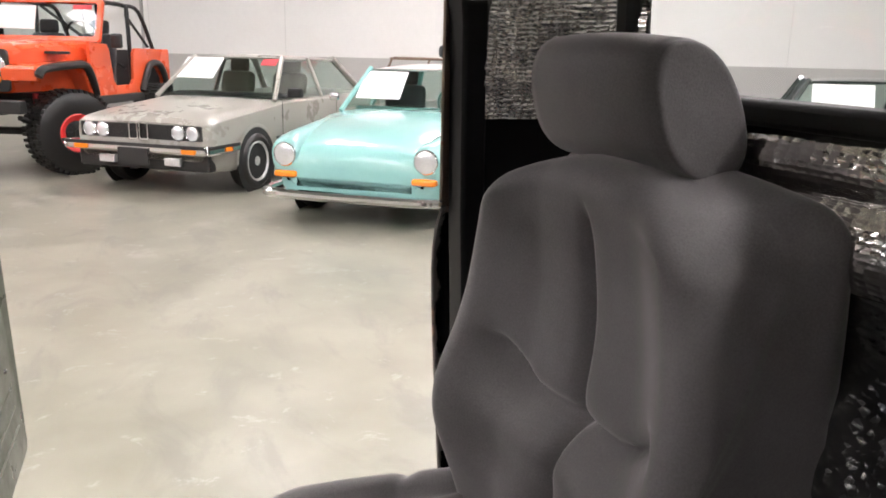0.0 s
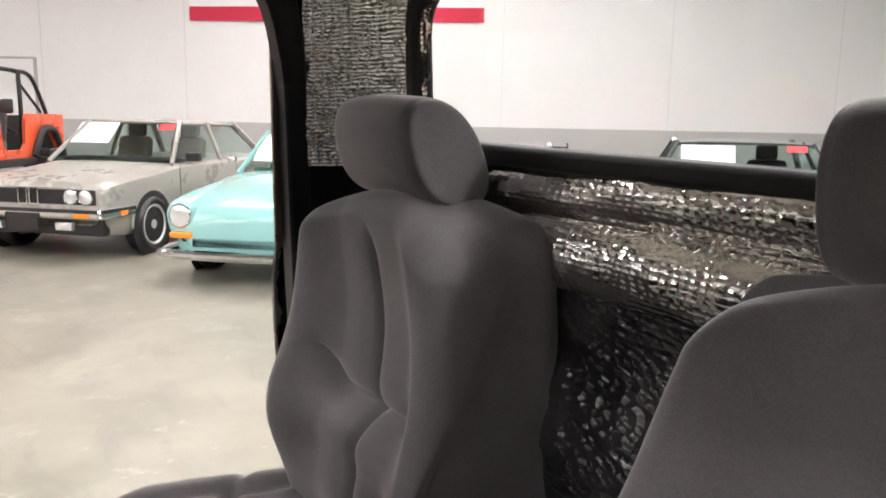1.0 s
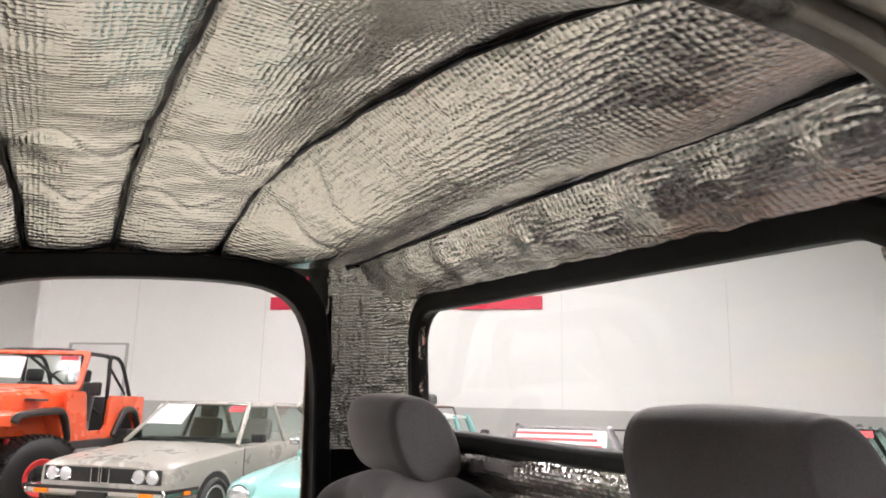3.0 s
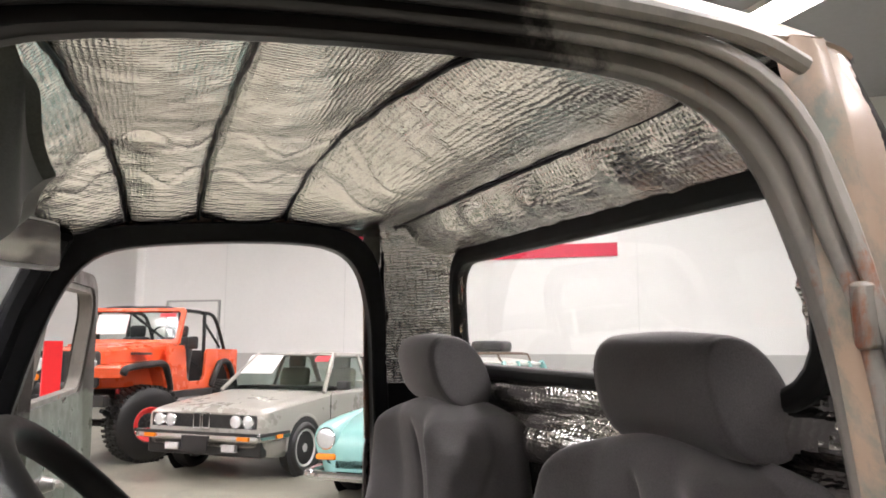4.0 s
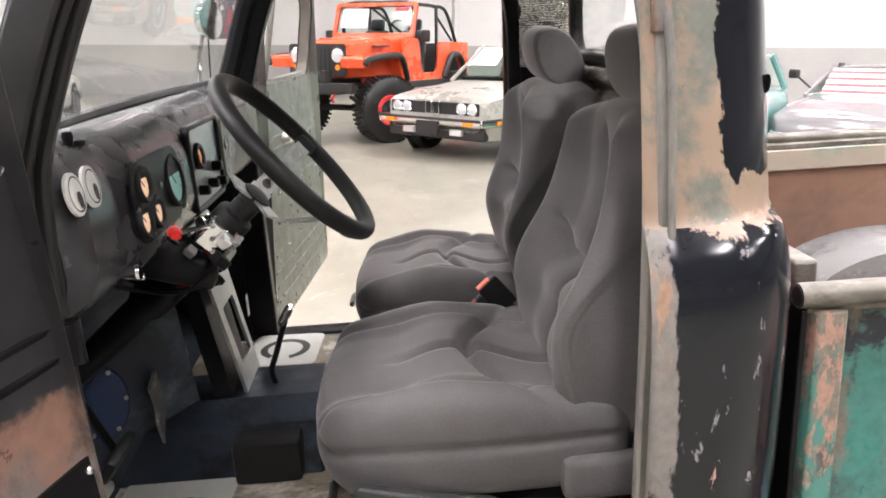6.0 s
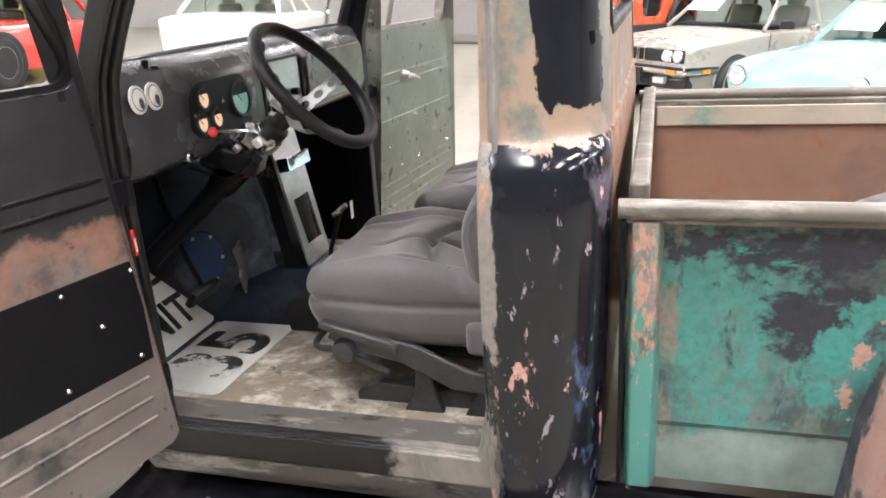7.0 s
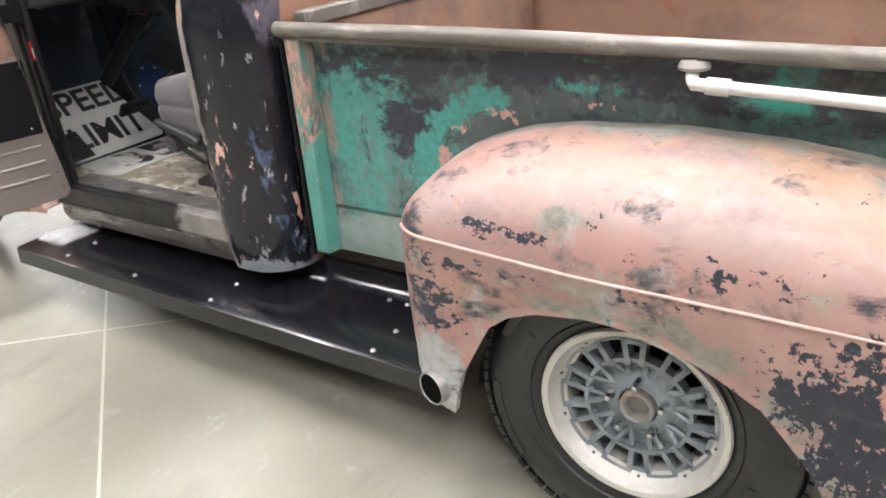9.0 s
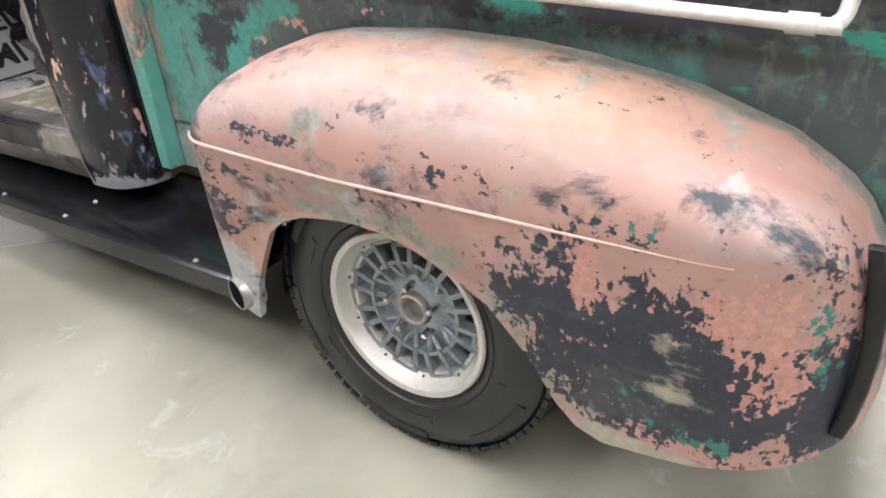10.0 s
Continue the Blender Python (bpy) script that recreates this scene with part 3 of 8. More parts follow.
def concrete():
    m, t, b = nodes_of("polished_concrete")
    v = coords(t)
    a, c, d = noise_at(t, v, 0.5, 3, 0.5, 0.2), noise_at(t, v, 1.8, 3, 0.5, 0.2), noise_at(t, v, 90, 4)
    col = ramp(t, a, ((0.3, (0.23, 0.22, 0.176)), (0.7, (0.29, 0.278, 0.226))))
    col = mix(t, 0.5, col, ramp(t, c, ((0.36, (0.185, 0.176, 0.138)), (0.64, (0.32, 0.305, 0.25)))))
    col = mix(t, ramp(t, d, ((0.6, 0.0), (0.75, 0.25))), col, (0.20, 0.19, 0.165))
    white = noise_at(t, v, 1.3, 4, 0.6, 0.4)
    col = mix(t, ramp(t, white, ((0.60, 0.0), (0.72, 0.4))), col, (0.46, 0.45, 0.42))
    smear = noise_at(t, coords(t, "Object", (1.0, 0.45, 1.0)), 3.2, 6, 0.62, 0.7)
    col = mix(t, ramp(t, smear, ((0.52, 0.0), (0.64, 0.45))), col, (0.165, 0.158, 0.14))
    col = mix(t, ramp(t, noise_at(t, v, 5.5, 6, 0.7, 0.6), ((0.60, 0.0), (0.68, 0.5))), col, (0.40, 0.395, 0.37))
    t.links.new(col, b.inputs["Base Color"])
    t.links.new(ramp(t, c, ((0.3, 0.30), (0.7, 0.36))), b.inputs["Roughness"])
    bump(t, b, d, 0.06, 0.001)
    return m


M["foil"] = foil_material("foil_insulation", (1.0, 0.75, 1.0), 135, rough=0.17)
M["foil_wall"] = foil_material("wall_foil_insulation", (0.6, 0.5, 1.1), 140, 0.6, 0.55, 0.08)


def dark_foil():
    """Glossy foil pressed with small dimples, its dark reflection put into the colour."""
    m, t, b = nodes_of("dark_reflection_foil")
    v = coords(t)
    st = coords(t, "Object", (0.6, 0.45, 1.0))
    t.links.new(ramp(t, noise_at(t, v, 14, 5), ((0.35, (0.05, 0.05, 0.05)), (0.75, (0.16, 0.155, 0.15)))), b.inputs["Base Color"])
    b.inputs["Metallic"].default_value = 0.8
    t.links.new(ramp(t, noise_at(t, v, 30, 4), ((0.3, 0.07), (0.7, 0.16))), b.inputs["Roughness"])
    vo = t.nodes.new("ShaderNodeTexVoronoi")
    vo.inputs["Scale"].default_value = 120
    t.links.new(st, vo.inputs["Vector"])
    h = maths(t, "ADD", maths(t, "MULTIPLY", vo.outputs["Distance"], 0.8), maths(t, "MULTIPLY", noise_at(t, v, 12, 5, 0.6, 1.0), 0.9))
    bump(t, b, h, 0.9, 0.006)
    return m


M["dark_foil"] = dark_foil()
M["seat"] = velour("grey_velour", (0.120, 0.112, 0.112))
M["concrete"] = concrete()
M["joint"] = plain("joint_filler", (0.44, 0.42, 0.36), 0.5, vary=0.15)
M["wall"] = plain("white_wall_paint", (0.70, 0.69, 0.675), 0.6, vary=0.03, scale=1.5, bumpy=0.05)
M["band"] = plain("grey_wall_paint", (0.40, 0.39, 0.375), 0.55, vary=0.05, scale=1.5, bumpy=0.05)
M["ceiling"] = plain("grey_ceiling_deck", (0.30, 0.30, 0.295), 0.7, vary=0.05, scale=1.0)

# ---- room ----
W1 = Vector((-0.9, 18.7, 0))          # far left corner of the white wall
W2 = Vector((16.0, 5.5, 0))           # far right end
wall_dir = (W2 - W1).normalized()
wall_nrm = Vector((-wall_dir.y, wall_dir.x, 0))   # away from the truck
BAND = 1.36


def quad_wall(name, a, b, z0, z1, th, mat, out):
    bm = bmesh.new()
    a, b, o = Vector(a), Vector(b), Vector(out) * th
    vs = [bm.verts.new((p.x, p.y, z)) for p in (a, b, b + o, a + o) for z in (z0, z1)]
    for i in range(4):
        j = (i + 1) % 4
        bm.faces.new((vs[2 * i], vs[2 * j], vs[2 * j + 1], vs[2 * i + 1]))
    bm.faces.new([vs[i] for i in (1, 3, 5, 7)])
    bm.faces.new([vs[i] for i in (6, 4, 2, 0)])
    return finish(bm, name, mat, smooth=0)


bm = bmesh.new()
box(bm, -26, 26, -22, 26, -0.3, 0)
tagged(finish(bm, "floor", M["concrete"], smooth=0), "polished mottled grey-beige concrete showroom floor", "floor", kind="structure")
bm = bmesh.new()
box(bm, -26, 26, -22, 26, CEIL, CEIL + 0.2)
tagged(finish(bm, "ceiling", M["ceiling"], smooth=0), "grey painted showroom ceiling deck", "ceiling", kind="structure")
far_a, far_b = W1, W1 + wall_dir * 34
room_walls = [("wall_north", far_a, far_b, wall_nrm)]
corners = [Vector((25.9, -21.9, 0)), Vector((-25.9, -21.9, 0)), Vector((-25.9, 21, 0)), Vector((-0.9, 21, 0)), W1]
start = Vector((25.9, W1.y + wall_dir.y * (25.9 - W1.x) / wall_dir.x, 0))
room_walls[0] = ("wall_north", W1, start, wall_nrm)
names = ["wall_east", "wall_south", "wall_west", "wall_back", "wall_corner"]
prev = start
for nm, c in zip(names, corners):
    d = (c - prev).normalized()
    room_walls.append((nm, prev, c, Vector((d.y, -d.x, 0)) * -1))
    prev = c
centre = Vector((0, 0, 0))
for nm, a, b, o in room_walls:
    if (a + b) .dot(o) * 0.5 < 0:
        o = -o
    tagged(quad_wall(nm, a, b, BAND, CEIL, 0.2, M["wall"], o), "white painted showroom wall", "wall", kind="structure")
    tagged(quad_wall(nm + "_band", a - o * 0.004, b - o * 0.004, 0, BAND, 0.2, M["band"], o), "grey painted lower band of the showroom wall", "wall", kind="structure")

# thin filled saw cuts in the floor
for k, (x, y, ang) in enumerate(((-0.74, -0.89, -37), (-0.74, -0.89, 47))):
    bm = bmesh.new()
    box(bm, -14, 14, -0.004, 0.004, 0, 0.0012)
    ob = finish(bm, "floor_joint", M["joint"], smooth=0)
    ob.matrix_world = pose(x, y, 0, 0, 0, ang)
    tagged(ob, "pale filled saw-cut joint in the concrete floor", "floor joint", kind="structure")


def ceiling_light(x, y, rz=0):
    e = thing("ceiling_light", pose(x, y, CEIL - 0.06, 0, 0, rz), "white rectangular ceiling light panel, switched on", "ceiling light", "showroom ceiling lights")
    bm = bmesh.new()
    ring_prism(bm, rrect(-1.23, 1.23, -0.33, 0.33, 0.01, 1), rrect(-1.2, 1.2, -0.3, 0.3, 0.01, 1), -0.03, 0.06, "z")
    part("frame", bm, M["white"], e)
    bm = bmesh.new()
    box(bm, -1.2, 1.2, -0.3, 0.3, 0.0, 0.05)
    part("diffuser", bm, LAMP, e)
    return e


LAMP = glow("lamp_diffuser", (1.0, 0.93, 0.915), 46.0)
for gx in (-9.8, -5.3, -0.8, 3.7, 8.2):
    for gy in (-5.6, -1.8, 2.0):
        ceiling_light(gx, gy, 90)
for gx in (-9.8, -5.6, 2.9, 7.2):
    ceiling_light(gx, 6.8, 90)
for gx in (-5.3, 1.6, 5.2):
    ceiling_light(gx, 10.4, 90)
# unseen extra row, added to brighten the far left wall
for gx in (-17.6, -13.1, -8.6, -4.1):
    ceiling_light(gx, 14.6, 90)
for gx in (-17.6, -13.9):
    for gy in (-5.6, 2.0, 6.8):
        ceiling_light(gx, gy, 90)

# ---- pickup truck ----
truck = thing("pickup_truck", TRUCK, "old lowered pickup truck in worn pink, teal and black paint", "pickup truck")

# bed: sides, front panel, tailgate, floor, rails, stakes
BU0, BU1, BV = 0.085, 2.08, 0.655
for sgn in (-1, 1):
    bm = bmesh.new()
    n = 24
    prof = [(0.0, 0.40), (0.0, 0.515), (-0.006, 0.525), (0.004, 0.54), (0.0, 0.56), (0.0, 0.965), (0.006, 0.985)]
    outer = [[(BU0 + (BU1 - BU0) * i / n, sgn * (BV + o), w) for o, w in prof] for i in range(n + 1)]
    g = [[bm.verts.new(p) for p in row] for row in outer]
    for i in range(n):
        for j in range(len(prof) - 1):
            bm.faces.new((g[i][j], g[i + 1][j], g[i + 1][j + 1], g[i][j + 1]))
    part("bed_side", bm, M["bed"], truck, "steel bed side with worn teal and black paint")
    bm = bmesh.new()
    box(bm, BU0, BU1, sgn * (BV - 0.022) - 0.004, sgn * (BV - 0.022) + 0.004, 0.50, 0.965)
    part("bed_inner_side", bm, M["bed_in"], truck, "rusty brown inner face of the bed side")
    bm = bmesh.new()
    tube(bm, [(0.045, sgn * 0.688, 0.999), (0.6, sgn * 0.688, 0.998), (1.3, sgn * 0.688, 0.985), (2.1, sgn * 0.688, 0.972)], 0.019, 14)
    box(bm, 0.06, 2.09, sgn * 0.63, sgn * 0.69, 0.972, 0.985)
    part("bed_rail", bm, M["rail"], truck, "worn bare steel top rail")
    bm = bmesh.new()
    box(bm, 0.105, 2.05, sgn * 0.622 - 0.006, sgn * 0.622 + 0.006, 0.905, 0.970)
    part("rail_face", bm, M["rail_face"], truck, "pale worn inner face of the bed rail", bevel=0.003)
    for u in (0.095, 2.05):
        bm = bmesh.new()
        prism(bm, [(u - 0.034, sgn * 0.656), (u + 0.034, sgn * 0.656), (u + 0.022, sgn * 0.70), (u - 0.022, sgn * 0.70)], 0.402, 0.975, "z")
        part("stake_pocket", bm, M["stake"], truck, bevel=0.004)
for sgn in (-1, 1):
    bm = bmesh.new()
    # thin black strip added for the shade on the stake's forward face
    box(bm, 0.050, 0.0595, min(sgn * 0.60, sgn * 0.694), max(sgn * 0.60, sgn * 0.694), 0.40, 0.978)
    part("stake_shade_strip", bm, M["black"], truck, "black strip standing in for the shade on the front stake's forward face", bevel=0.002)
    bm = bmesh.new()
    # flat black disc gives the rail end the shade of a hollow
    lathe(bm, [(0.0005, 0.0), (0.0145, 0.0)], 16, "x", pose(0.0435, sgn * 0.688, 0.999))
    part("rail_bore_shade", bm, M["letters"], truck, "black disc for the shade in the rolled rail's hollow end")
bm = bmesh.new()
box(bm, BU0 - 0.012, BU0 + 0.002, -0.655, 0.655, 0.42, 1.0)
part("bed_front_panel", bm, M["bed_in"], truck, "rusty front panel of the bed")
bm = bmesh.new()
box(bm, 0.062, 0.10, -0.64, 0.64, 0.995, 1.035)
part("front_rail", bm, M["rail"], truck, bevel=0.006)
bm = bmesh.new()
box(bm, BU1 - 0.02, BU1 + 0.01, -0.63, 0.63, 0.45, 0.97)
part("tailgate", bm, M["bed"], truck, bevel=0.004)
for i in range(8):
    v = -0.56 + i * 0.16
    bm = bmesh.new()
    box(bm, BU0 + 0.01, BU1 - 0.02, v - 0.074, v + 0.074, 0.475, 0.50)
    part("floor_plank", bm, M["wood"], truck, bevel=0.003)
for sgn in (-1, 1):
    bm = bmesh.new()   # inner wheel tub
    surface(bm, lambda s, t: (1.02 + 0.36 * math.cos(math.pi * s), sgn * (0.634 - 0.26 * t), 0.50 + 0.20 * math.sin(math.pi * s) ** 0.8), 20, 2)
    vs = [bm.verts.new((1.02 + 0.36 * math.cos(math.pi * i / 20), sgn * 0.374, 0.50 + 0.20 * math.sin(math.pi * i / 20) ** 0.8)) for i in range(21)]
    bm.faces.new(vs)
    part("wheel_tub", bm, M["tub"], truck, "worn grey painted wheel tub")

# rear fenders
FTOP = [(0.462, 0.40), (0.482, 0.60), (0.51, 0.715), (0.565, 0.765), (0.63, 0.795), (0.72, 0.825), (0.83, 0.843), (1.05, 0.853), (1.23, 0.845), (1.35, 0.830), (1.53, 0.797), (1.70, 0.735), (1.80, 0.665), (1.86, 0.56), (1.885, 0.42), (1.89, 0.27)]
FLOW = [(0.462, 0.262), (0.52, 0.245), (0.60, 0.218), (0.645, 0.205), (0.652, 0.25), (0.668, 0.31), (0.70, 0.375), (0.743, 0.455), (0.79, 0.492), (0.85, 0.515), (0.94, 0.529), (1.02, 0.530), (1.10, 0.515), (1.18, 0.485), (1.283, 0.428), (1.36, 0.341), (1.41, 0.262), (1.45, 0.222), (1.50, 0.204), (1.64, 0.219), (1.80, 0.248), (1.89, 0.285)]
FU = sorted(set([0.462, 0.466, 0.472, 0.48, 0.492, 0.505, 0.52, 0.54, 0.56, 0.58, 0.60, 0.62, 0.635, 0.644, 0.648, 0.653, 0.66, 0.668, 0.685, 0.70, 0.72, 0.743, 0.765, 0.79, 0.82, 0.85, 0.9, 0.95, 1.0, 1.05, 1.1, 1.15, 1.2, 1.24, 1.28, 1.32, 1.36, 1.385, 1.41, 1.43, 1.45, 1.475, 1.50, 1.55, 1.6, 1.65, 1.7, 1.75, 1.79, 1.82, 1.845, 1.865, 1.88, 1.89]))
FOUT = 0.279       # how far the fender stands out from the bed side


def bulge(u):
    """The fender's plan: 0 at its ends, 1 along its flank."""
    front = max(0.0, 1 - max(0, (0.62 - u) / 0.158) ** 2.4) ** (1 / 2.2) if u < 0.62 else 1.0
    rear = max(0.0, 1 - max(0, (u - 1.60) / 0.29) ** 2.6) ** (1 / 2.2) if u > 1.60 else 1.0
    return min(front, rear)


def fender(sgn):
    def row(u):
        top, low, bl = interp(u - 0.008, FTOP) - 0.012, interp(u, FLOW), bulge(u)
        vo = 0.66 + FOUT * bl
        mid = min(top - 0.03, 0.63)
        out = []
        for k in range(15):          # over the crown
            a = math.pi / 2 * k / 14
            out.append((u, sgn * (0.66 + (vo - 0.66) * math.sin(a) ** 0.75), mid + (top - mid) * math.cos(a) ** 0.85))
        dn = mid - low
        for k, f in enumerate((0.02, 0.045, 0.07, 0.12, 0.25, 0.4, 0.55, 0.7, 0.82, 0.92, 1.0)):   # a bead, then the skirt
            tuck = -0.022 * f * f
            flare = 0.008 * smoothstep(0.85, 1, f)
            out.append((u, sgn * (vo + (tuck + flare) * min(1, bl * 1.2)), mid - dn * f))
        out.append((u, sgn * max(0.66, vo - 0.034), low + 0.004))
        return out

    bm = bmesh.new()
    g = [[bm.verts.new(p) for p in row(u)] for u in FU]
    for i in range(len(g) - 1):
        for j in range(len(g[0]) - 1):
            bm.faces.new((g[i][j], g[i + 1][j], g[i + 1][j + 1], g[i][j + 1]))
    bmesh.ops.remove_doubles(bm, verts=bm.verts, dist=0.0004)
    return part("rear_fender", bm, M["fender"], truck, "rounded rear fender in salmon pink worn through to black", smooth=60)


for sgn in (-1, 1):
    fender(sgn)
    bm = bmesh.new()   # dark inner housing
    surface(bm, lambda s, t: (1.03 + 0.36 * math.cos(math.pi * s), sgn * (0.66 + 0.20 * t), 0.24 + 0.33 * math.sin(math.pi * s)), 20, 1)
    box(bm, 0.66, 1.42, sgn * 0.655 - 0.004, sgn * 0.655 + 0.004, 0.15, 0.6)
    part("wheel_housing", bm, M["black"], truck)


def arc_bar(bm, r0, r1, a0, a1, y0, y1, n=6):
    """A curved bar between two radii and angles, from depth y0 to y1."""
    rows = []
    for i in range(n + 1):
        a = radians(a0 + (a1 - a0) * i / n)
        c, s = math.cos(a), math.sin(a)
        rows.append([bm.verts.new((r * c, y, r * s)) for r, y in ((r0, y0), (r1, y0), (r1, y1), (r0, y1))])
    for a, b in zip(rows, rows[1:]):
        for k in range(4):
            bm.faces.new((a[k], a[(k + 1) % 4], b[(k + 1) % 4], b[k]))
    bm.faces.new(rows[0])
    bm.faces.new(rows[-1][::-1])


def wheel(name, u, v, w, face, parent, R=0.335, rim=0.200, label="", tread=True):
    """A road wheel with its tyre; face: -1 looks to -y."""
    hub = new(name)
    hub.parent = parent
    at = pose(u, v, w)
    if parent is truck:
        at = TRUCK.inverted() @ at
    hub.matrix_local = at @ (Matrix.Identity(4) if face < 0 else pose(0, 0, 0, 0, 0, 180))
    if label:
        hub["label"] = label
    bm = bmesh.new()
    hw = 0.105
    prof = [(rim - 0.012, -hw + 0.018), (rim + 0.004, -hw + 0.002), (rim + 0.02, -hw - 0.006), (rim + 0.05, -hw - 0.012), (R - 0.045, -hw - 0.006), (R - 0.025, -hw + 0.004), (R - 0.008, -hw + 0.022),
            (R, -hw + 0.05), (R + 0.002, 0), (R, hw - 0.05), (R - 0.008, hw - 0.022), (R - 0.03, hw), (rim + 0.04, hw + 0.008), (rim, hw - 0.01)]
    lathe(bm, prof, 72, "y")
    for k in range(6):               # raised segments and fine rings moulded on the sidewall
        arc_bar(bm, R - 0.052, R - 0.034, k * 60 + 4, k * 60 + 40, -hw - 0.009, -hw + 0.01, 8)
        arc_bar(bm, rim + 0.046, rim + 0.062, k * 60 + 30, k * 60 + 46, -hw - 0.0135, -hw + 0.01, 5)
    lathe(bm, [(rim + 0.018, -hw - 0.004), (rim + 0.021, -hw - 0.010), (rim + 0.025, -hw - 0.006)], 72, "y")
    part("tyre", bm, M["tyre"], hub, "black rubber tyre with moulded sidewall")
    if tread:
        bm = bmesh.new()
        for i in range(72):
            a = 360 * i / 72
            for y0, y1 in ((-0.098, -0.045), (-0.038, 0.038), (0.045, 0.098)):
                box(bm, R - 0.012, R + (0.004 if abs(y0 + y1) < 0.01 else -0.002 if y0 > -0.09 else -0.001), y0, y1, -0.0115, 0.0115, pose(0, 0, 0, 0, a, 0))
        part("tread", bm, M["tyre"], hub)["kind"] = "stuff"
    bm = bmesh.new()
    lathe(bm, [(rim - 0.004, -0.098), (rim, -0.104), (rim - 0.004, -0.110), (rim - 0.016, -0.107), (rim - 0.020, -0.098), (rim - 0.026, -0.084), (rim - 0.032, -0.076), (rim - 0.044, -0.068), (rim - 0.05, 0.02), (rim - 0.03, 0.09)], 64, "y")
    part("rim", bm, M["lip"], hub, "cream dull metal outer rim lip")
    return hub


def lattice_wheel(hub, rim=0.200):
    bm = bmesh.new()
    r0 = rim - 0.032
    for k in range(10):                      # wide open windows between narrow closed ones
        mid = k * 36 + 8
        for off in (-10.5, 10.5):
            box(bm, 0.104, r0, -0.074, -0.045, -0.0058, 0.0058, pose(0, 0, 0, 0, -(mid + off), 0))
        arc_bar(bm, r0 - 0.006, r0 + 0.006, mid - 12, mid + 12, -0.076, -0.04)
        arc_bar(bm, r0 - 0.018, r0 - 0.008, mid + 10, mid + 26, -0.074, -0.045)
        for off in (-9, 9):                  # short struts that close to a point at the hub
            m = pose(0, 0, 0, 0, -mid, 0)
            vs = tube(bm, [(0.068, -0.050, 0.0), (0.090, -0.058, off * 0.0011), (0.110, -0.062, off * 0.0017)], 0.0062, 6)
            bmesh.ops.transform(bm, matrix=m, verts=vs)
    lathe(bm, [(r0 + 0.012, -0.05), (r0 + 0.010, -0.072), (r0 + 0.002, -0.073), (r0, -0.05)], 48, "y")
    lathe(bm, [(0.116, -0.045), (0.115, -0.070), (0.107, -0.070), (0.104, -0.045)], 48, "y")
    lathe(bm, [(0.108, -0.047), (0.08, -0.046), (0.07, -0.052), (0.062, -0.058), (0.042, -0.062), (0.040, -0.03)], 32, "y")
    part("wheel_centre", bm, M["gunmetal"], hub, "grey cast lattice wheel centre")
    bm = bmesh.new()
    lathe(bm, [(r0 + 0.01, -0.02), (0.0005, -0.02)], 32, "y")
    part("brake_drum", bm, M["black"], hub)
    bm = bmesh.new()
    lathe(bm, [(0.036, -0.02), (0.037, -0.074), (0.033, -0.078), (0.028, -0.074), (0.026, -0.05), (0.0005, -0.048)], 28, "y")
    part("hub_cap", bm, M["jamb"], hub, "open rusty hub ring")
    for i in range(5):
        a = 2 * math.pi * i / 5 + 0.4
        bm = bmesh.new()
        lathe(bm, [(0.0005, -0.094), (0.006, -0.092), (0.009, -0.086), (0.0095, -0.05)], 6, "y", pose(0.058 * math.cos(a), 0, 0.058 * math.sin(a)))
        part("lug_nut", bm, M["chrome"], hub)
    for i in range(10):
        a = radians(36 * i + 26)
        bm = bmesh.new()
        lathe(bm, [(0.0005, -0.092), (0.004, -0.091), (0.0045, -0.084)], 6, "y", pose((r0 + 0.002) * math.cos(a), 0.012, (r0 + 0.002) * math.sin(a)))
        part("rim_bolt", bm, M["mech"], hub)


WZ = 0.349
for sgn in (-1, 1):
    h = wheel("rear_wheel", 1.012, sgn * 0.748, WZ, sgn, truck, 0.347, label="road wheel with grey lattice centre and cream lip")
    lattice_wheel(h)
    h = wheel("front_wheel", -1.95, sgn * 0.74, WZ, sgn, truck, 0.347, label="road wheel with grey lattice centre and cream lip")
    lattice_wheel(h)

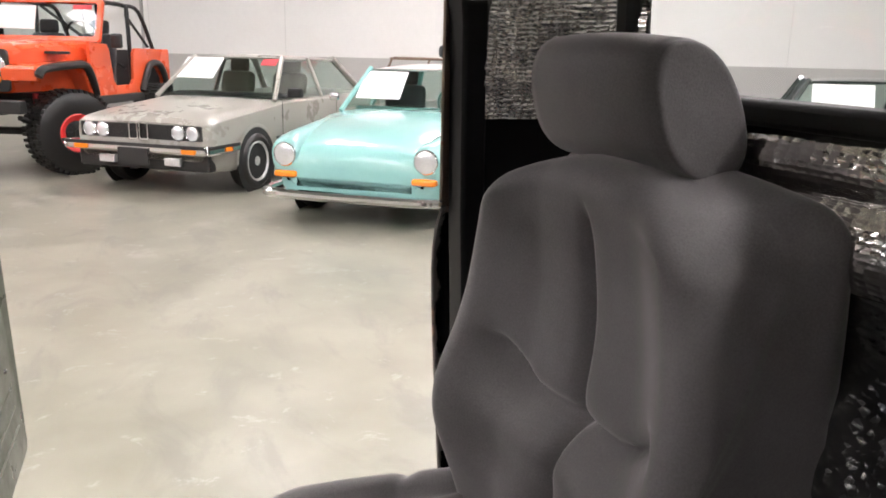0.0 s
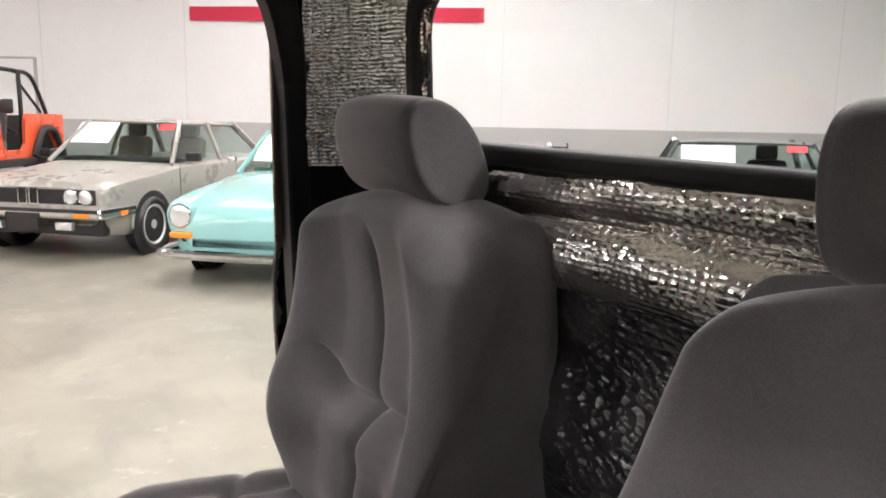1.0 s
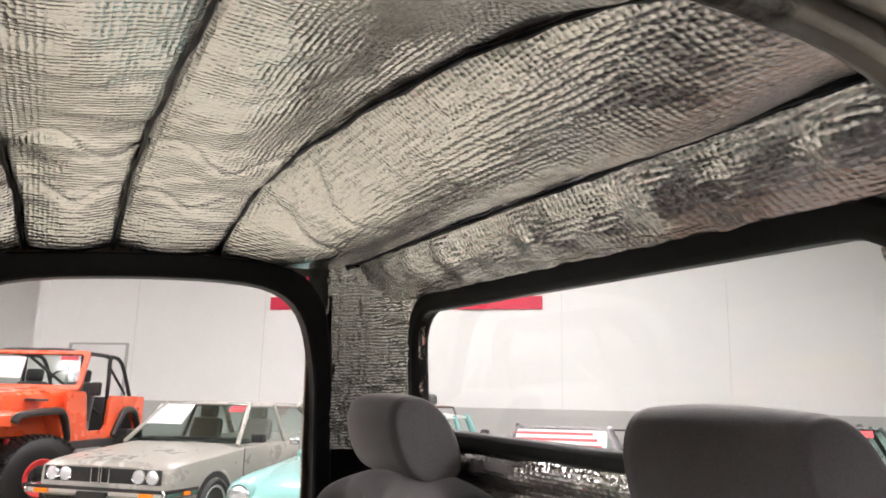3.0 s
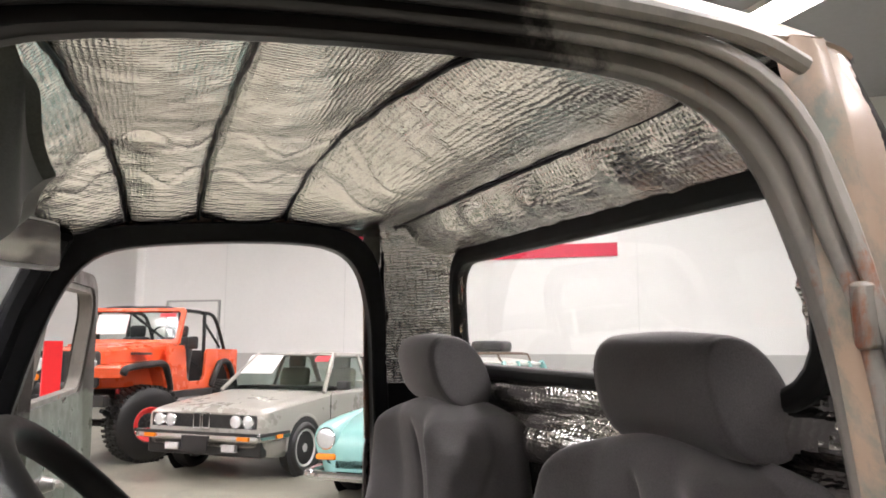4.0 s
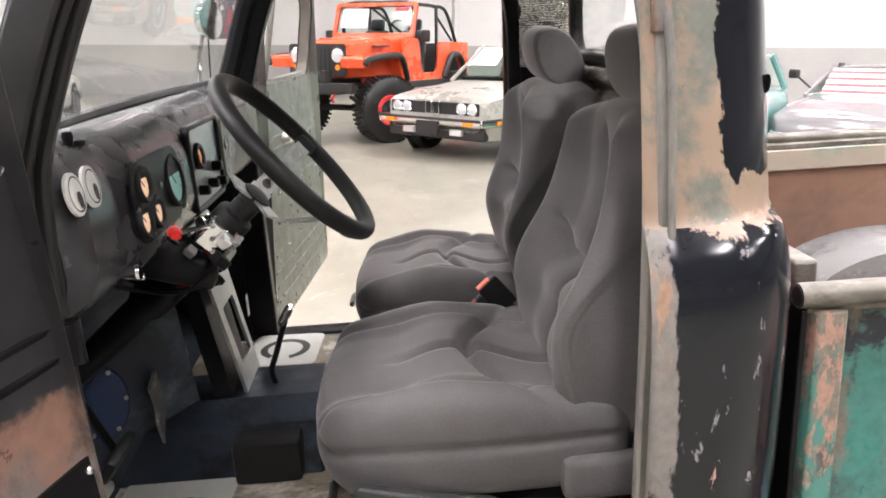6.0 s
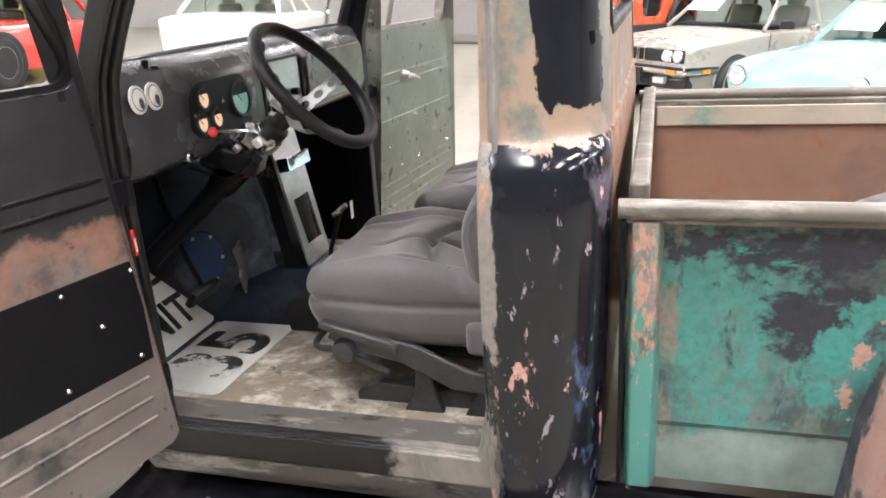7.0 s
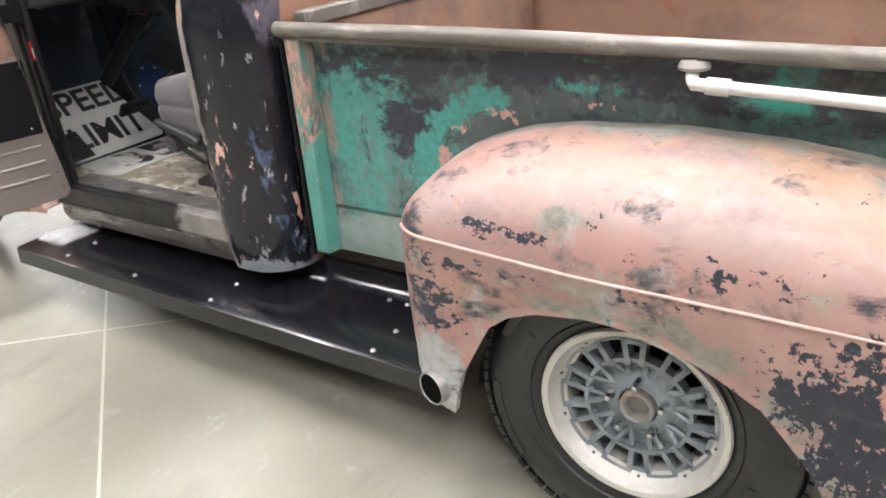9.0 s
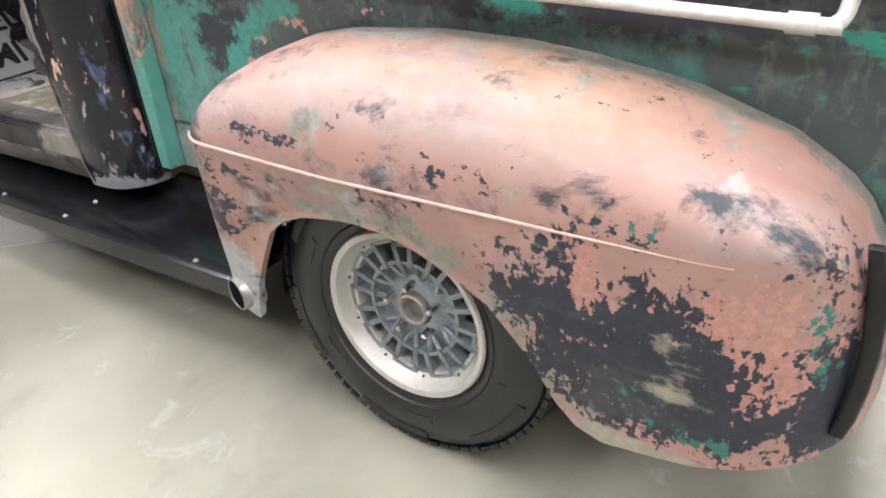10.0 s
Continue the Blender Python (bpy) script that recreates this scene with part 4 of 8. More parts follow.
# running boards
for sgn in (-1, 1):
    bm = bmesh.new()
    pr = [(0.60, 0.335), (0.618, 0.332), (0.632, 0.300), (0.650, 0.282), (0.675, 0.275), (0.690, 0.272), (0.80, 0.274), (0.894, 0.272), (0.904, 0.266), (0.907, 0.215), (0.897, 0.213), (0.890, 0.25), (0.62, 0.255), (0.60, 0.31)]
    prism(bm, [(sgn * a, b) for a, b in pr], -1.15, 0.56, "x")
    part("running_board", bm, M["board"], truck, "gloss black steel running board", smooth=40)
    for u, v, z in ((-1.008, 0.667, 0.279), (0.28, 0.667, 0.279), (0.34, 0.667, 0.279), (0.39, 0.667, 0.279), (0.44, 0.667, 0.279), (-0.90, 0.765, 0.274), (-0.90, 0.868, 0.273),
                    (-0.55, 0.868, 0.273), (-0.20, 0.775, 0.274), (-0.20, 0.876, 0.273), (0.386, 0.785, 0.274), (0.386, 0.882, 0.273)):
        bm = bmesh.new()
        lathe(bm, [(0.0005, 0.006), (0.004, 0.005), (0.007, 0.002), (0.0075, 0.0)], 8, "z", pose(u, sgn * v, z))
        part("board_bolt", bm, M["steel"], truck)
    bm = bmesh.new()
    at = pose(0.591, sgn * 0.929, 0.260, 0, 0, sgn * 106)
    lathe(bm, [(0.0365, -0.004), (0.0365, 0.006), (0.038, 0.008), (0.040, 0.006), (0.041, -0.03), (0.043, -0.05)], 36, "x", at)
    part("exhaust_tip", bm, M["steel"], truck, "cut-off steel exhaust pipe end through the fender")
    bm = bmesh.new()
    # disc across the mouth, coloured as the pipe's dark inside
    lathe(bm, [(0.0005, 0.0055), (0.0372, 0.0055)], 30, "x", at)
    part("exhaust_bore", bm, M["bore_shade"], truck, "black disc for the shade inside the pipe")

# cab: outer skin round the back, in height rows
BELT = 1.135


def side_half(w):
    """Half width of the cab's outer skin at a height."""
    return interp(w, [(0.33, 0.765), (0.45, 0.785), (0.8, 0.797), (0.95, 0.797), (1.02, 0.793), (1.06, 0.786), (1.09, 0.776), (1.11, 0.766), (1.125, 0.756), (1.14, 0.746), (1.2, 0.740), (1.45, 0.712), (1.56, 0.702), (1.64, 0.685)])


def back_u(w):
    return interp(w, [(0.33, 0.005), (0.45, 0.02), (1.05, 0.033), (1.10, 0.031), (1.14, 0.022), (1.45, 0.012), (1.56, -0.005), (1.64, -0.03)])


def skin_path(w, sgn):
    """Points of the cab's outer skin from the door edge to the middle of the back, on one side."""
    h, b = side_half(w), back_u(w)
    r = 0.135 if w < 1.12 else 0.155
    edge = -0.201 if sgn < 0 else -0.185
    pts = [(edge, h - 0.012), (edge + 0.010, h), (edge + 0.045, h + 0.002), (b - r, h)]
    for k in range(1, 9):
        a = math.pi / 2 * k / 8
        pts.append((b - r + r * math.sin(a), h - r + r * math.cos(a)))
    pts += [(b, h - r - (h - r - 0.53) * 0.5), (b, 0.53), (b, 0.30), (b, 0.15), (b, 0.0)]
    return [(u, sgn * v, w) for u, v in pts]


LOWS = [0.33, 0.335, 0.36, 0.42, 0.5, 0.6, 0.7, 0.8, 0.9, 0.98, 1.02, 1.04, 1.06, 1.075, 1.09, 1.10, 1.115, 1.125, 1.132]
HIGHS = [1.132, 1.14, 1.16, 1.2, 1.26, 1.312, 1.40, 1.46, 1.52, 1.56, 1.60, 1.62, 1.64]
for sgn in (-1, 1):
    bm = bmesh.new()
    g = [[bm.verts.new(p) for p in skin_path(w, sgn)[:12]] for w in LOWS]
    for i in range(len(g) - 1):
        for j in range(len(g[0]) - 1):
            bm.faces.new((g[i][j], g[i][j + 1], g[i + 1][j + 1], g[i + 1][j]))
    thicken(bm, 0.004)
    part("cab_corner", bm, M["cab_low"], truck, "rounded lower cab corner in glossy chipped black paint", smooth=50)
    bm = bmesh.new()
    g = [[bm.verts.new(p) for p in skin_path(w, sgn)[:12]] for w in HIGHS]
    for i in range(len(g) - 1):
        for j in range(len(g[0]) - 1):
            bm.faces.new((g[i][j], g[i][j + 1], g[i + 1][j + 1], g[i + 1][j]))
    thicken(bm, 0.004)
    part("cab_pillar", bm, M["cab_up"], truck, "rear cab pillar with tan and black worn paint", smooth=50)
for nm, ws in (("cab_back_lower", LOWS), ("cab_back_upper", HIGHS)):
    bm = bmesh.new()
    rows = []
    for w in ws:
        left, right = skin_path(w, -1)[11:], skin_path(w, 1)[11:]
        rows.append([bm.verts.new(p) for p in left + right[::-1][1:]])
    for i in range(len(rows) - 1):
        for j in range(len(rows[0]) - 1):
            mid = 0.5 * (ws[i] + ws[i + 1])
            vv = abs(rows[i][j].co.y + rows[i][j + 1].co.y) / 2
            if 1.312 < mid < 1.56 and vv < 0.53:
                continue
            bm.faces.new((rows[i][j], rows[i][j + 1], rows[i + 1][j + 1], rows[i + 1][j]))
    thicken(bm, 0.004)
    part(nm, bm, M["cab_back"], truck, "brown primer back panel of the cab", smooth=50)
# belt crease round the back
bm = bmesh.new()
line = [Vector(p) for p in skin_path(1.13, -1)[11:]] + [Vector(p) for p in skin_path(1.13, 1)[11:][::-1][1:]]
tube(bm, [p + Vector((0.002, 0, 0)) for p in line], 0.006, 6)
part("belt_bead", bm, M["cab_back"], truck)


def roof_w(u, v):
    a = min(1.0, abs(v) / 0.64)
    f = (u + 0.47) / 0.52
    return 1.79 - 0.115 * a ** 3.0 - 0.13 * abs(f) ** 3.5 * (1 - 0.3 * a)


def roof_half(u):
    return 0.685 if u < -0.17 else 0.685 - 0.14 + math.sqrt(max(0.0, 0.14 ** 2 - (u + 0.17) ** 2))


def roof_top(u, v):
    q, f = min(1.0, abs(v) / roof_half(u)), (u + 0.47) / 0.46
    return 1.638 + 0.152 * (1 - q ** 5) * max(0.0, 1 - abs(f) ** 4)


def roof_skin(s, t):
    """The outer roof: rounded in plan like the cab's corners, its edge level with the top of the skin."""
    u = -0.93 + 0.90 * s
    a = 2 * t - 1
    v = roof_half(u) * (1 - (1 - abs(a)) ** 1.6) * (1 if a > 0 else -1)
    return (u, v, roof_top(u, v))


bm = bmesh.new()
surface(bm, roof_skin, 40, 30)
thicken(bm, 0.004)
part("roof", bm, M["cab_up"], truck, "worn tan and grey cab roof", smooth=60)
for sgn in (-1, 1):
    bm = bmesh.new()
    line = [(-0.93, 0.715, 1.50), (-0.87, 0.71, 1.575), (-0.78, 0.70, 1.628), (-0.6, 0.695, 1.645), (-0.4, 0.695, 1.642), (-0.26, 0.70, 1.628), (-0.20, 0.705, 1.605)]
    tube(bm, smooth_line([(u, sgn * v, w) for u, v, w in line], 5), 0.008, 8)
    part("drip_rail", bm, M["jamb"], truck, "rusty drip rail over the door")

# door openings: inner frames as ring sections, black inside
DOOR_OPEN = [(-0.975, 0.47), (-0.20, 0.47), (-0.175, 0.60), (-0.165, 1.0), (-0.165, 1.34), (-0.178, 1.46), (-0.205, 1.54), (-0.26, 1.585), (-0.36, 1.602), (-0.55, 1.605), (-0.72, 1.595), (-0.80, 1.57), (-0.855, 1.51), (-0.90, 1.42), (-0.945, 1.30), (-0.965, 1.22), (-0.975, 1.0)]
DOOR_OUT = [(-1.06, 0.40), (-0.125, 0.40), (-0.125, 0.60), (-0.125, 1.0), (-0.125, 1.34), (-0.138, 1.49), (-0.165, 1.58), (-0.23, 1.63), (-0.36, 1.648), (-0.55, 1.65), (-0.76, 1.64), (-0.87, 1.62), (-0.93, 1.54), (-0.985, 1.43), (-1.03, 1.30), (-1.06, 1.22), (-1.06, 1.0)]


def lean_v(w):
    """How far the door frame leans in with height."""
    return interp(w, [(0.4, 0.735), (1.13, 0.735), (1.3, 0.725), (1.6, 0.675), (1.67, 0.655)])


DOOR_OPEN = DOOR_OPEN[:2] + [(p.x, p.y) for p in smooth_line([(a, b, 0) for a, b in DOOR_OPEN[2:]], 3)]
DOOR_OUT = DOOR_OUT[:2] + [(p.x, p.y) for p in smooth_line([(a, b, 0) for a, b in DOOR_OUT[2:]], 3)]


def door_frame(sgn, d0, d1, inner, outer, mat, label):
    bm = bmesh.new()
    n = len(inner)
    dw = 0.012 if sgn > 0 else 0.0
    du = -0.012 if sgn > 0 else -0.033      # the rear edge stands further forward on the driver's side
    rows = []
    for ps, d in ((outer, d0), (inner, d0), (inner, d1), (outer, d1)):
        rows.append([bm.verts.new((u + du * smoothstep(-0.55, -0.25, u), sgn * (lean_v(w) + d), w + dw * smoothstep(1.2, 1.6, w) - (0.025 if sgn > 0 and w < 0.5 else 0))) for u, w in ps])
    for k in range(4):
        a, b = rows[k], rows[(k + 1) % 4]
        for i in range(n):
            j = (i + 1) % n
            bm.faces.new((a[i], a[j], b[j], b[i]))
    return part("door_frame", bm, mat, truck, label, smooth=40, bevel=0.006)


grow = lambda ps, k: [(u + k * (1 if u > -0.5 else -1) * (1 if 0.5 < w else 0.3), w + k * (1 if w > 1.5 else 0)) for u, w in ps]
for sgn in (-1, 1):
    door_frame(sgn, -0.05 if sgn > 0 else -0.022, 0.0, DOOR_OPEN, DOOR_OUT, M["black"] if sgn > 0 else M["jamb"], "inner door frame")
    door_frame(sgn, 0.002, 0.016, grow(DOOR_OPEN, 0.012), grow(DOOR_OUT, -0.004), M["jamb"], "worn bare metal door jamb step")
    door_frame(sgn, 0.0165, 0.027, grow(DOOR_OPEN, 0.022), grow(DOOR_OUT, -0.006), M["jamb"], "outer bare metal door jamb step")
# catch, striker and hinge plates on the rear jamb
for sgn in (-1,):
    for nm, u, w, du, dw, mat in (("jamb_bumper", -0.182, 1.405, 0.010, 0.026, M["jamb"]), ("striker_plate", -0.178, 1.085, 0.014, 0.030, M["steel"]), ("jamb_bracket", -0.176, 0.98, 0.012, 0.045, M["jamb"]), ("jamb_bracket", -0.176, 1.03, 0.010, 0.016, M["jamb"])):
        bm = bmesh.new()
        box(bm, u - du, u + du, sgn * (lean_v(w) + 0.016) - 0.007, sgn * (lean_v(w) + 0.016) + 0.007, w - dw, w + dw)
        part(nm, bm, mat, truck, bevel=0.004)

# sill and cab floor
for sgn in (-1, 1):
    bm = bmesh.new()
    prism(bm, [(sgn * a, b - (0.025 if sgn > 0 else 0)) for a, b in ((0.62, 0.46), (0.74, 0.462), (0.755, 0.455), (0.76, 0.43), (0.752, 0.425), (0.756, 0.36), (0.74, 0.33), (0.62, 0.33))], -1.05, -0.16, "x")
    part("sill", bm, M["sill"], truck, "scuffed bare metal door sill", smooth=50)
bm = bmesh.new()
box(bm, -1.2, 0.02, -0.64, 0.64, 0.43, 0.447)
part("cab_floor", bm, M["floor_in"], truck, "worn dirty metal cab floor")
bm = bmesh.new()
prism(bm, [(-1.2, 0.446), (-1.2, 0.43), (-1.41, 0.68), (-1.41, 0.70)], -0.69, 0.69, "y")
part("toe_board", bm, M["firewall"], truck)
bm = bmesh.new()
box(bm, -1.42, -1.40, -0.70, 0.70, 0.45, 1.10)
part("firewall", bm, M["firewall"], truck, "blue-grey worn firewall")
for sgn in (-1, 1):
    bm = bmesh.new()
    box(bm, -1.42, -1.03, sgn * 0.70 - 0.01, sgn * 0.70 + 0.01, 0.43, 1.10)
    part("kick_panel", bm, M["black"], truck)
# transmission hump and centre panel with its opening
bm = bmesh.new()
prism(bm, [(-0.17, 0.44), (0.17, 0.44), (0.13, 0.56), (0.07, 0.60), (-0.07, 0.60), (-0.13, 0.56)], -1.38, -0.74, "x")
part("transmission_hump", bm, M["firewall"], truck, smooth=30, bevel=0.01)

# foil lining: roof, back wall, pillars
def wrinkle(p, amp=0.008):
    return amp * noise.noise(Vector(p) * 9) + amp * 0.5 * noise.noise(Vector(p) * 23)


SEAMS = ((-0.90, 0.0), (-0.777, 0.078), (-0.569, -0.022), (-0.344, -0.071), (-0.12, 0.0))      # place and slant across the roof


def liner_w(u, v):
    """Height of the roof lining: under the roof, bending down to the back wall."""
    z = min(roof_w(u, v * 0.985) - 0.022, roof_top(max(-0.92, u), v) - 0.012)
    return z - max(0.0, z - 1.652) * smoothstep(-0.40, -0.12, u)


for (a, ka), (b, kb) in zip(SEAMS, SEAMS[1:]):
    bm = bmesh.new()

    def liner(s, t, a=a, b=b, ka=ka, kb=kb):
        v = -0.618 + 1.236 * t
        a1, b1 = a + ka * v, b + kb * v
        u = a1 + 0.0015 + (b1 - a1 - 0.003) * s
        sag = 0.011 * math.sin(math.pi * s) * (0.75 + 0.35 * abs(math.sin(4.2 * v + a * 9))) + 0.003 * math.sin(9 * t + a * 20)
        fold = 0.0035 * math.exp(-((v - 0.24 - 0.05 * math.sin(7 * s + a * 5)) / 0.010) ** 2) + 0.003 * math.exp(-((v - 0.43 + 0.03 * math.sin(9 * s)) / 0.009) ** 2)
        z = liner_w(u, v) - sag + fold + wrinkle((u, v, 0.3), 0.005)
        z += 0.004 * (math.exp(-(s / 0.03) ** 2) + math.exp(-((1 - s) / 0.03) ** 2))
        return (u, v, z)
    surface(bm, liner, 40, 130)
    part("roof_liner", bm, M["foil"], truck, "crinkled silver foil insulation sheet", smooth=80)
for u, k in SEAMS[1:]:
    bm = bmesh.new()
    line = [(u + k * v + 0.002 * math.sin(v * 30), v) for v in [-0.62 + 1.24 * i / 60 for i in range(61)]]
    tube(bm, [(x, v, liner_w(x, v) + 0.0005) for x, v in line], [0.0035 + 0.0012 * math.sin(i * 1.7) for i in range(61)], 6)
    part("roof_seam", bm, M["black"], truck)
# strip over the rear window
bm = bmesh.new()


def back_upper(s, t):
    v = -0.56 + 1.12 * t
    puff = 0.012 * math.sin(math.pi * s) * (1 + 0.4 * math.sin(t * 31) + 0.3 * math.sin(t * 57))
    return (-0.117 + 0.080 * s - puff, v, liner_w(-0.12, v) - 0.003 - s * (liner_w(-0.12, v) - 1.577) - puff * 0.5 + wrinkle((s, t * 3, 2), 0.004))


surface(bm, back_upper, 14, 110)
part("back_liner_upper", bm, M["foil"], truck, "crinkled silver foil strip over the rear window", smooth=80)
bm = bmesh.new()


def back_roll(w, t):
    """How far the foil puffs out at a height: a roll under the window, a fold below it."""
    puff = 0.0
    for mid, half, depth in ((1.262, 0.034, 0.020), (1.178, 0.052, 0.034)):
        d = (w - mid - 0.008 * math.sin(6 * t + mid * 9)) / half
        puff += depth * max(0.0, 1 - d * d) ** 0.8
    return puff


def back_lower(s, t):
    v, w = -0.66 + 1.32 * t, 1.31 - 0.172 * s
    return (-0.004 - back_roll(w, t) + wrinkle((s * 0.5, t * 3, 5), 0.004), v, w + 0.006 * math.sin(4.5 * t + 1.0))


surface(bm, back_lower, 44, 90)
part("back_liner_lower", bm, M["foil_wall"], truck, "crinkled silver foil roll on the back wall below the window", smooth=80)
bm = bmesh.new()


def back_sheet(s, t):
    """A slack foil sheet, coloured dark as its reflection, from the fold to the floor, with a few long creases."""
    v, w = -0.66 + 1.32 * t, 1.168 - 0.71 * s
    slack = 0.012 * math.sin(9 * s + 2 * t) + 0.010 * math.sin(5 * t - 14 * s) + wrinkle((s * 2, t * 3, 11), 0.008)
    return (-0.024 - 0.02 * smoothstep(0, 0.3, s) + slack * smoothstep(0, 0.2, s), v, w)


surface(bm, back_sheet, 60, 70)
part("back_sheet", bm, M["dark_foil"], truck, "slack glossy foil sheet on the lower back wall, its dark reflection put into the colour", smooth=80)
for sgn in (-1, 1):
    bm = bmesh.new()
    surface(bm, lambda s, t: (-0.155 + 0.15 * smoothstep(0, 1, s) + wrinkle((s, t * 2, 7 + sgn), 0.006), sgn * (lean_v(1.30 + 0.3 * t) - 0.035 - 0.175 * s ** 1.6 + wrinkle((s, t * 2, 3 + sgn), 0.006)), 1.27 + (liner_w(-0.155 + 0.15 * s, 0.6) - 1.268) * t), 20, 40)
    part("pillar_liner", bm, M["foil_wall"], truck, "crinkled silver foil on the rear pillar", smooth=80)
    bm = bmesh.new()
    surface(bm, lambda s, t: (-0.15 + 0.15 * s, sgn * (0.69 - 0.05 * s ** 2), 0.46 + 0.81 * t), 6, 8)
    part("corner_panel", bm, M["black"], truck, "black inner cab corner panel")

# rear window: rubber gasket and pane
WIN_IN = rrect(-0.512, 0.512, 1.318, 1.545, 0.07)
WIN_OUT = rrect(-0.545, 0.545, 1.290, 1.586, 0.095)
rw = new("rear_window")
rw.parent = truck
rw["label"] = "cab rear window with black rubber gasket"
rw.matrix_local = pose(0, 0, 0)
bm = bmesh.new()
ring_prism(bm, WIN_OUT, WIN_IN, -0.02, 0.02, "x")
part("gasket", bm, M["rubber"], rw, bevel=0.008)
bm = bmesh.new()
prism(bm, WIN_IN, -0.002, 0.002, "x")
pane = part("pane", bm, M["glass"], rw)
pane.visible_shadow = False

# windshield frame, glass, cowl, hood
for sgn in (-1, 1):
    bm = bmesh.new()
    tube(bm, [(-1.05, sgn * 0.69, 1.22), (-1.005, sgn * 0.685, 1.34), (-0.945, sgn * 0.665, 1.49), (-0.90, sgn * 0.64, 1.575), (-0.86, sgn * 0.60, 1.635)], [0.036, 0.034, 0.032, 0.032, 0.03], 10)
    part("windshield_pillar", bm, M["black"], truck, "black windshield pillar")
bm = bmesh.new()
tube(bm, [(-0.895, -0.64 + 1.28 * k / 20, 1.612 - 0.02 * abs(k / 10 - 1) ** 3) for k in range(21)], 0.032, 10)
part("windshield_header", bm, M["black"], truck)
bm = bmesh.new()
g = surface(bm, lambda s, t: (-1.055 + 0.125 * s - 0.05 * math.cos((t - 0.5) * math.pi), -0.66 + 1.32 * t, 1.265 + 0.31 * s), 2, 16)
thicken(bm, 0.004)
ws = part("windshield", bm, M["glass"], truck, "clear flat windshield")
ws.visible_shadow = False
bm = bmesh.new()
tube(bm, [(-1.052 - 0.05 * math.cos((k / 20 - 0.5) * math.pi), -0.66 + 1.32 * k / 20, 1.278) for k in range(21)], 0.014, 8)
part("windshield_seal", bm, M["rubber"], truck)
bm = bmesh.new()
surface(bm, lambda s, t: (-1.07 - 0.95 * s, (-0.70 + 1.4 * t) * (1 - 0.25 * s), 1.235 - 0.03 * s - 0.10 * s * s - 0.16 * abs(2 * t - 1) ** 3), 14, 16)
thicken(bm, 0.01)
part("hood", bm, M["black"], truck, "matte black hood")
for sgn in (-1, 1):
    bm = bmesh.new()
    surface(bm, lambda s, t: (-1.16 - 1.3 * s, sgn * (0.60 + (0.16 + 0.22 * smoothstep(0, 0.4, s)) * math.sin(math.pi / 2 * min(1, t * 1.6))), 0.34 + (0.62 * smoothstep(-0.05, 0.45, s) - 0.3 * smoothstep(0.6, 1, s)) * (1 - smoothstep(0.35, 1, t)) + 0.0 * t), 20, 14)
    thicken(bm, 0.004)
    part("front_fender", bm, M["cab_up"], truck, "front fender in tan and grey worn paint")

# dashboard: one curved section swept across, a raised cluster hood
DASH = [(-1.10, 1.262), (-1.06, 1.278), (-1.03, 1.285), (-1.005, 1.280), (-0.985, 1.262), (-0.968, 1.23), (-0.958, 1.19), (-0.955, 1.10), (-0.965, 1.055), (-0.985, 1.035), (-1.02, 1.03)]
bm = bmesh.new()
nv = 60
rows = []
for k in range(nv + 1):
    v = -0.70 + 1.40 * k / nv
    hump = smoothstep(-0.52, -0.46, v) * (1 - smoothstep(-0.14, -0.08, v))
    edge = smoothstep(0.66, 0.70, abs(v))
    row = []
    for u, w in DASH:
        f = smoothstep(1.0, 1.05, w) * (1 - smoothstep(1.262, 1.28, w))
        row.append(bm.verts.new((u + 0.014 * hump * f - 0.02 * edge, v, w)))
    rows.append(row)
for i in range(nv):
    for j in range(len(DASH) - 1):
        bm.faces.new((rows[i][j], rows[i + 1][j], rows[i + 1][j + 1], rows[i][j + 1]))
thicken(bm, 0.003)
dash = part("dashboard", bm, M["dash"], truck, "satin black painted steel dashboard", smooth=60)


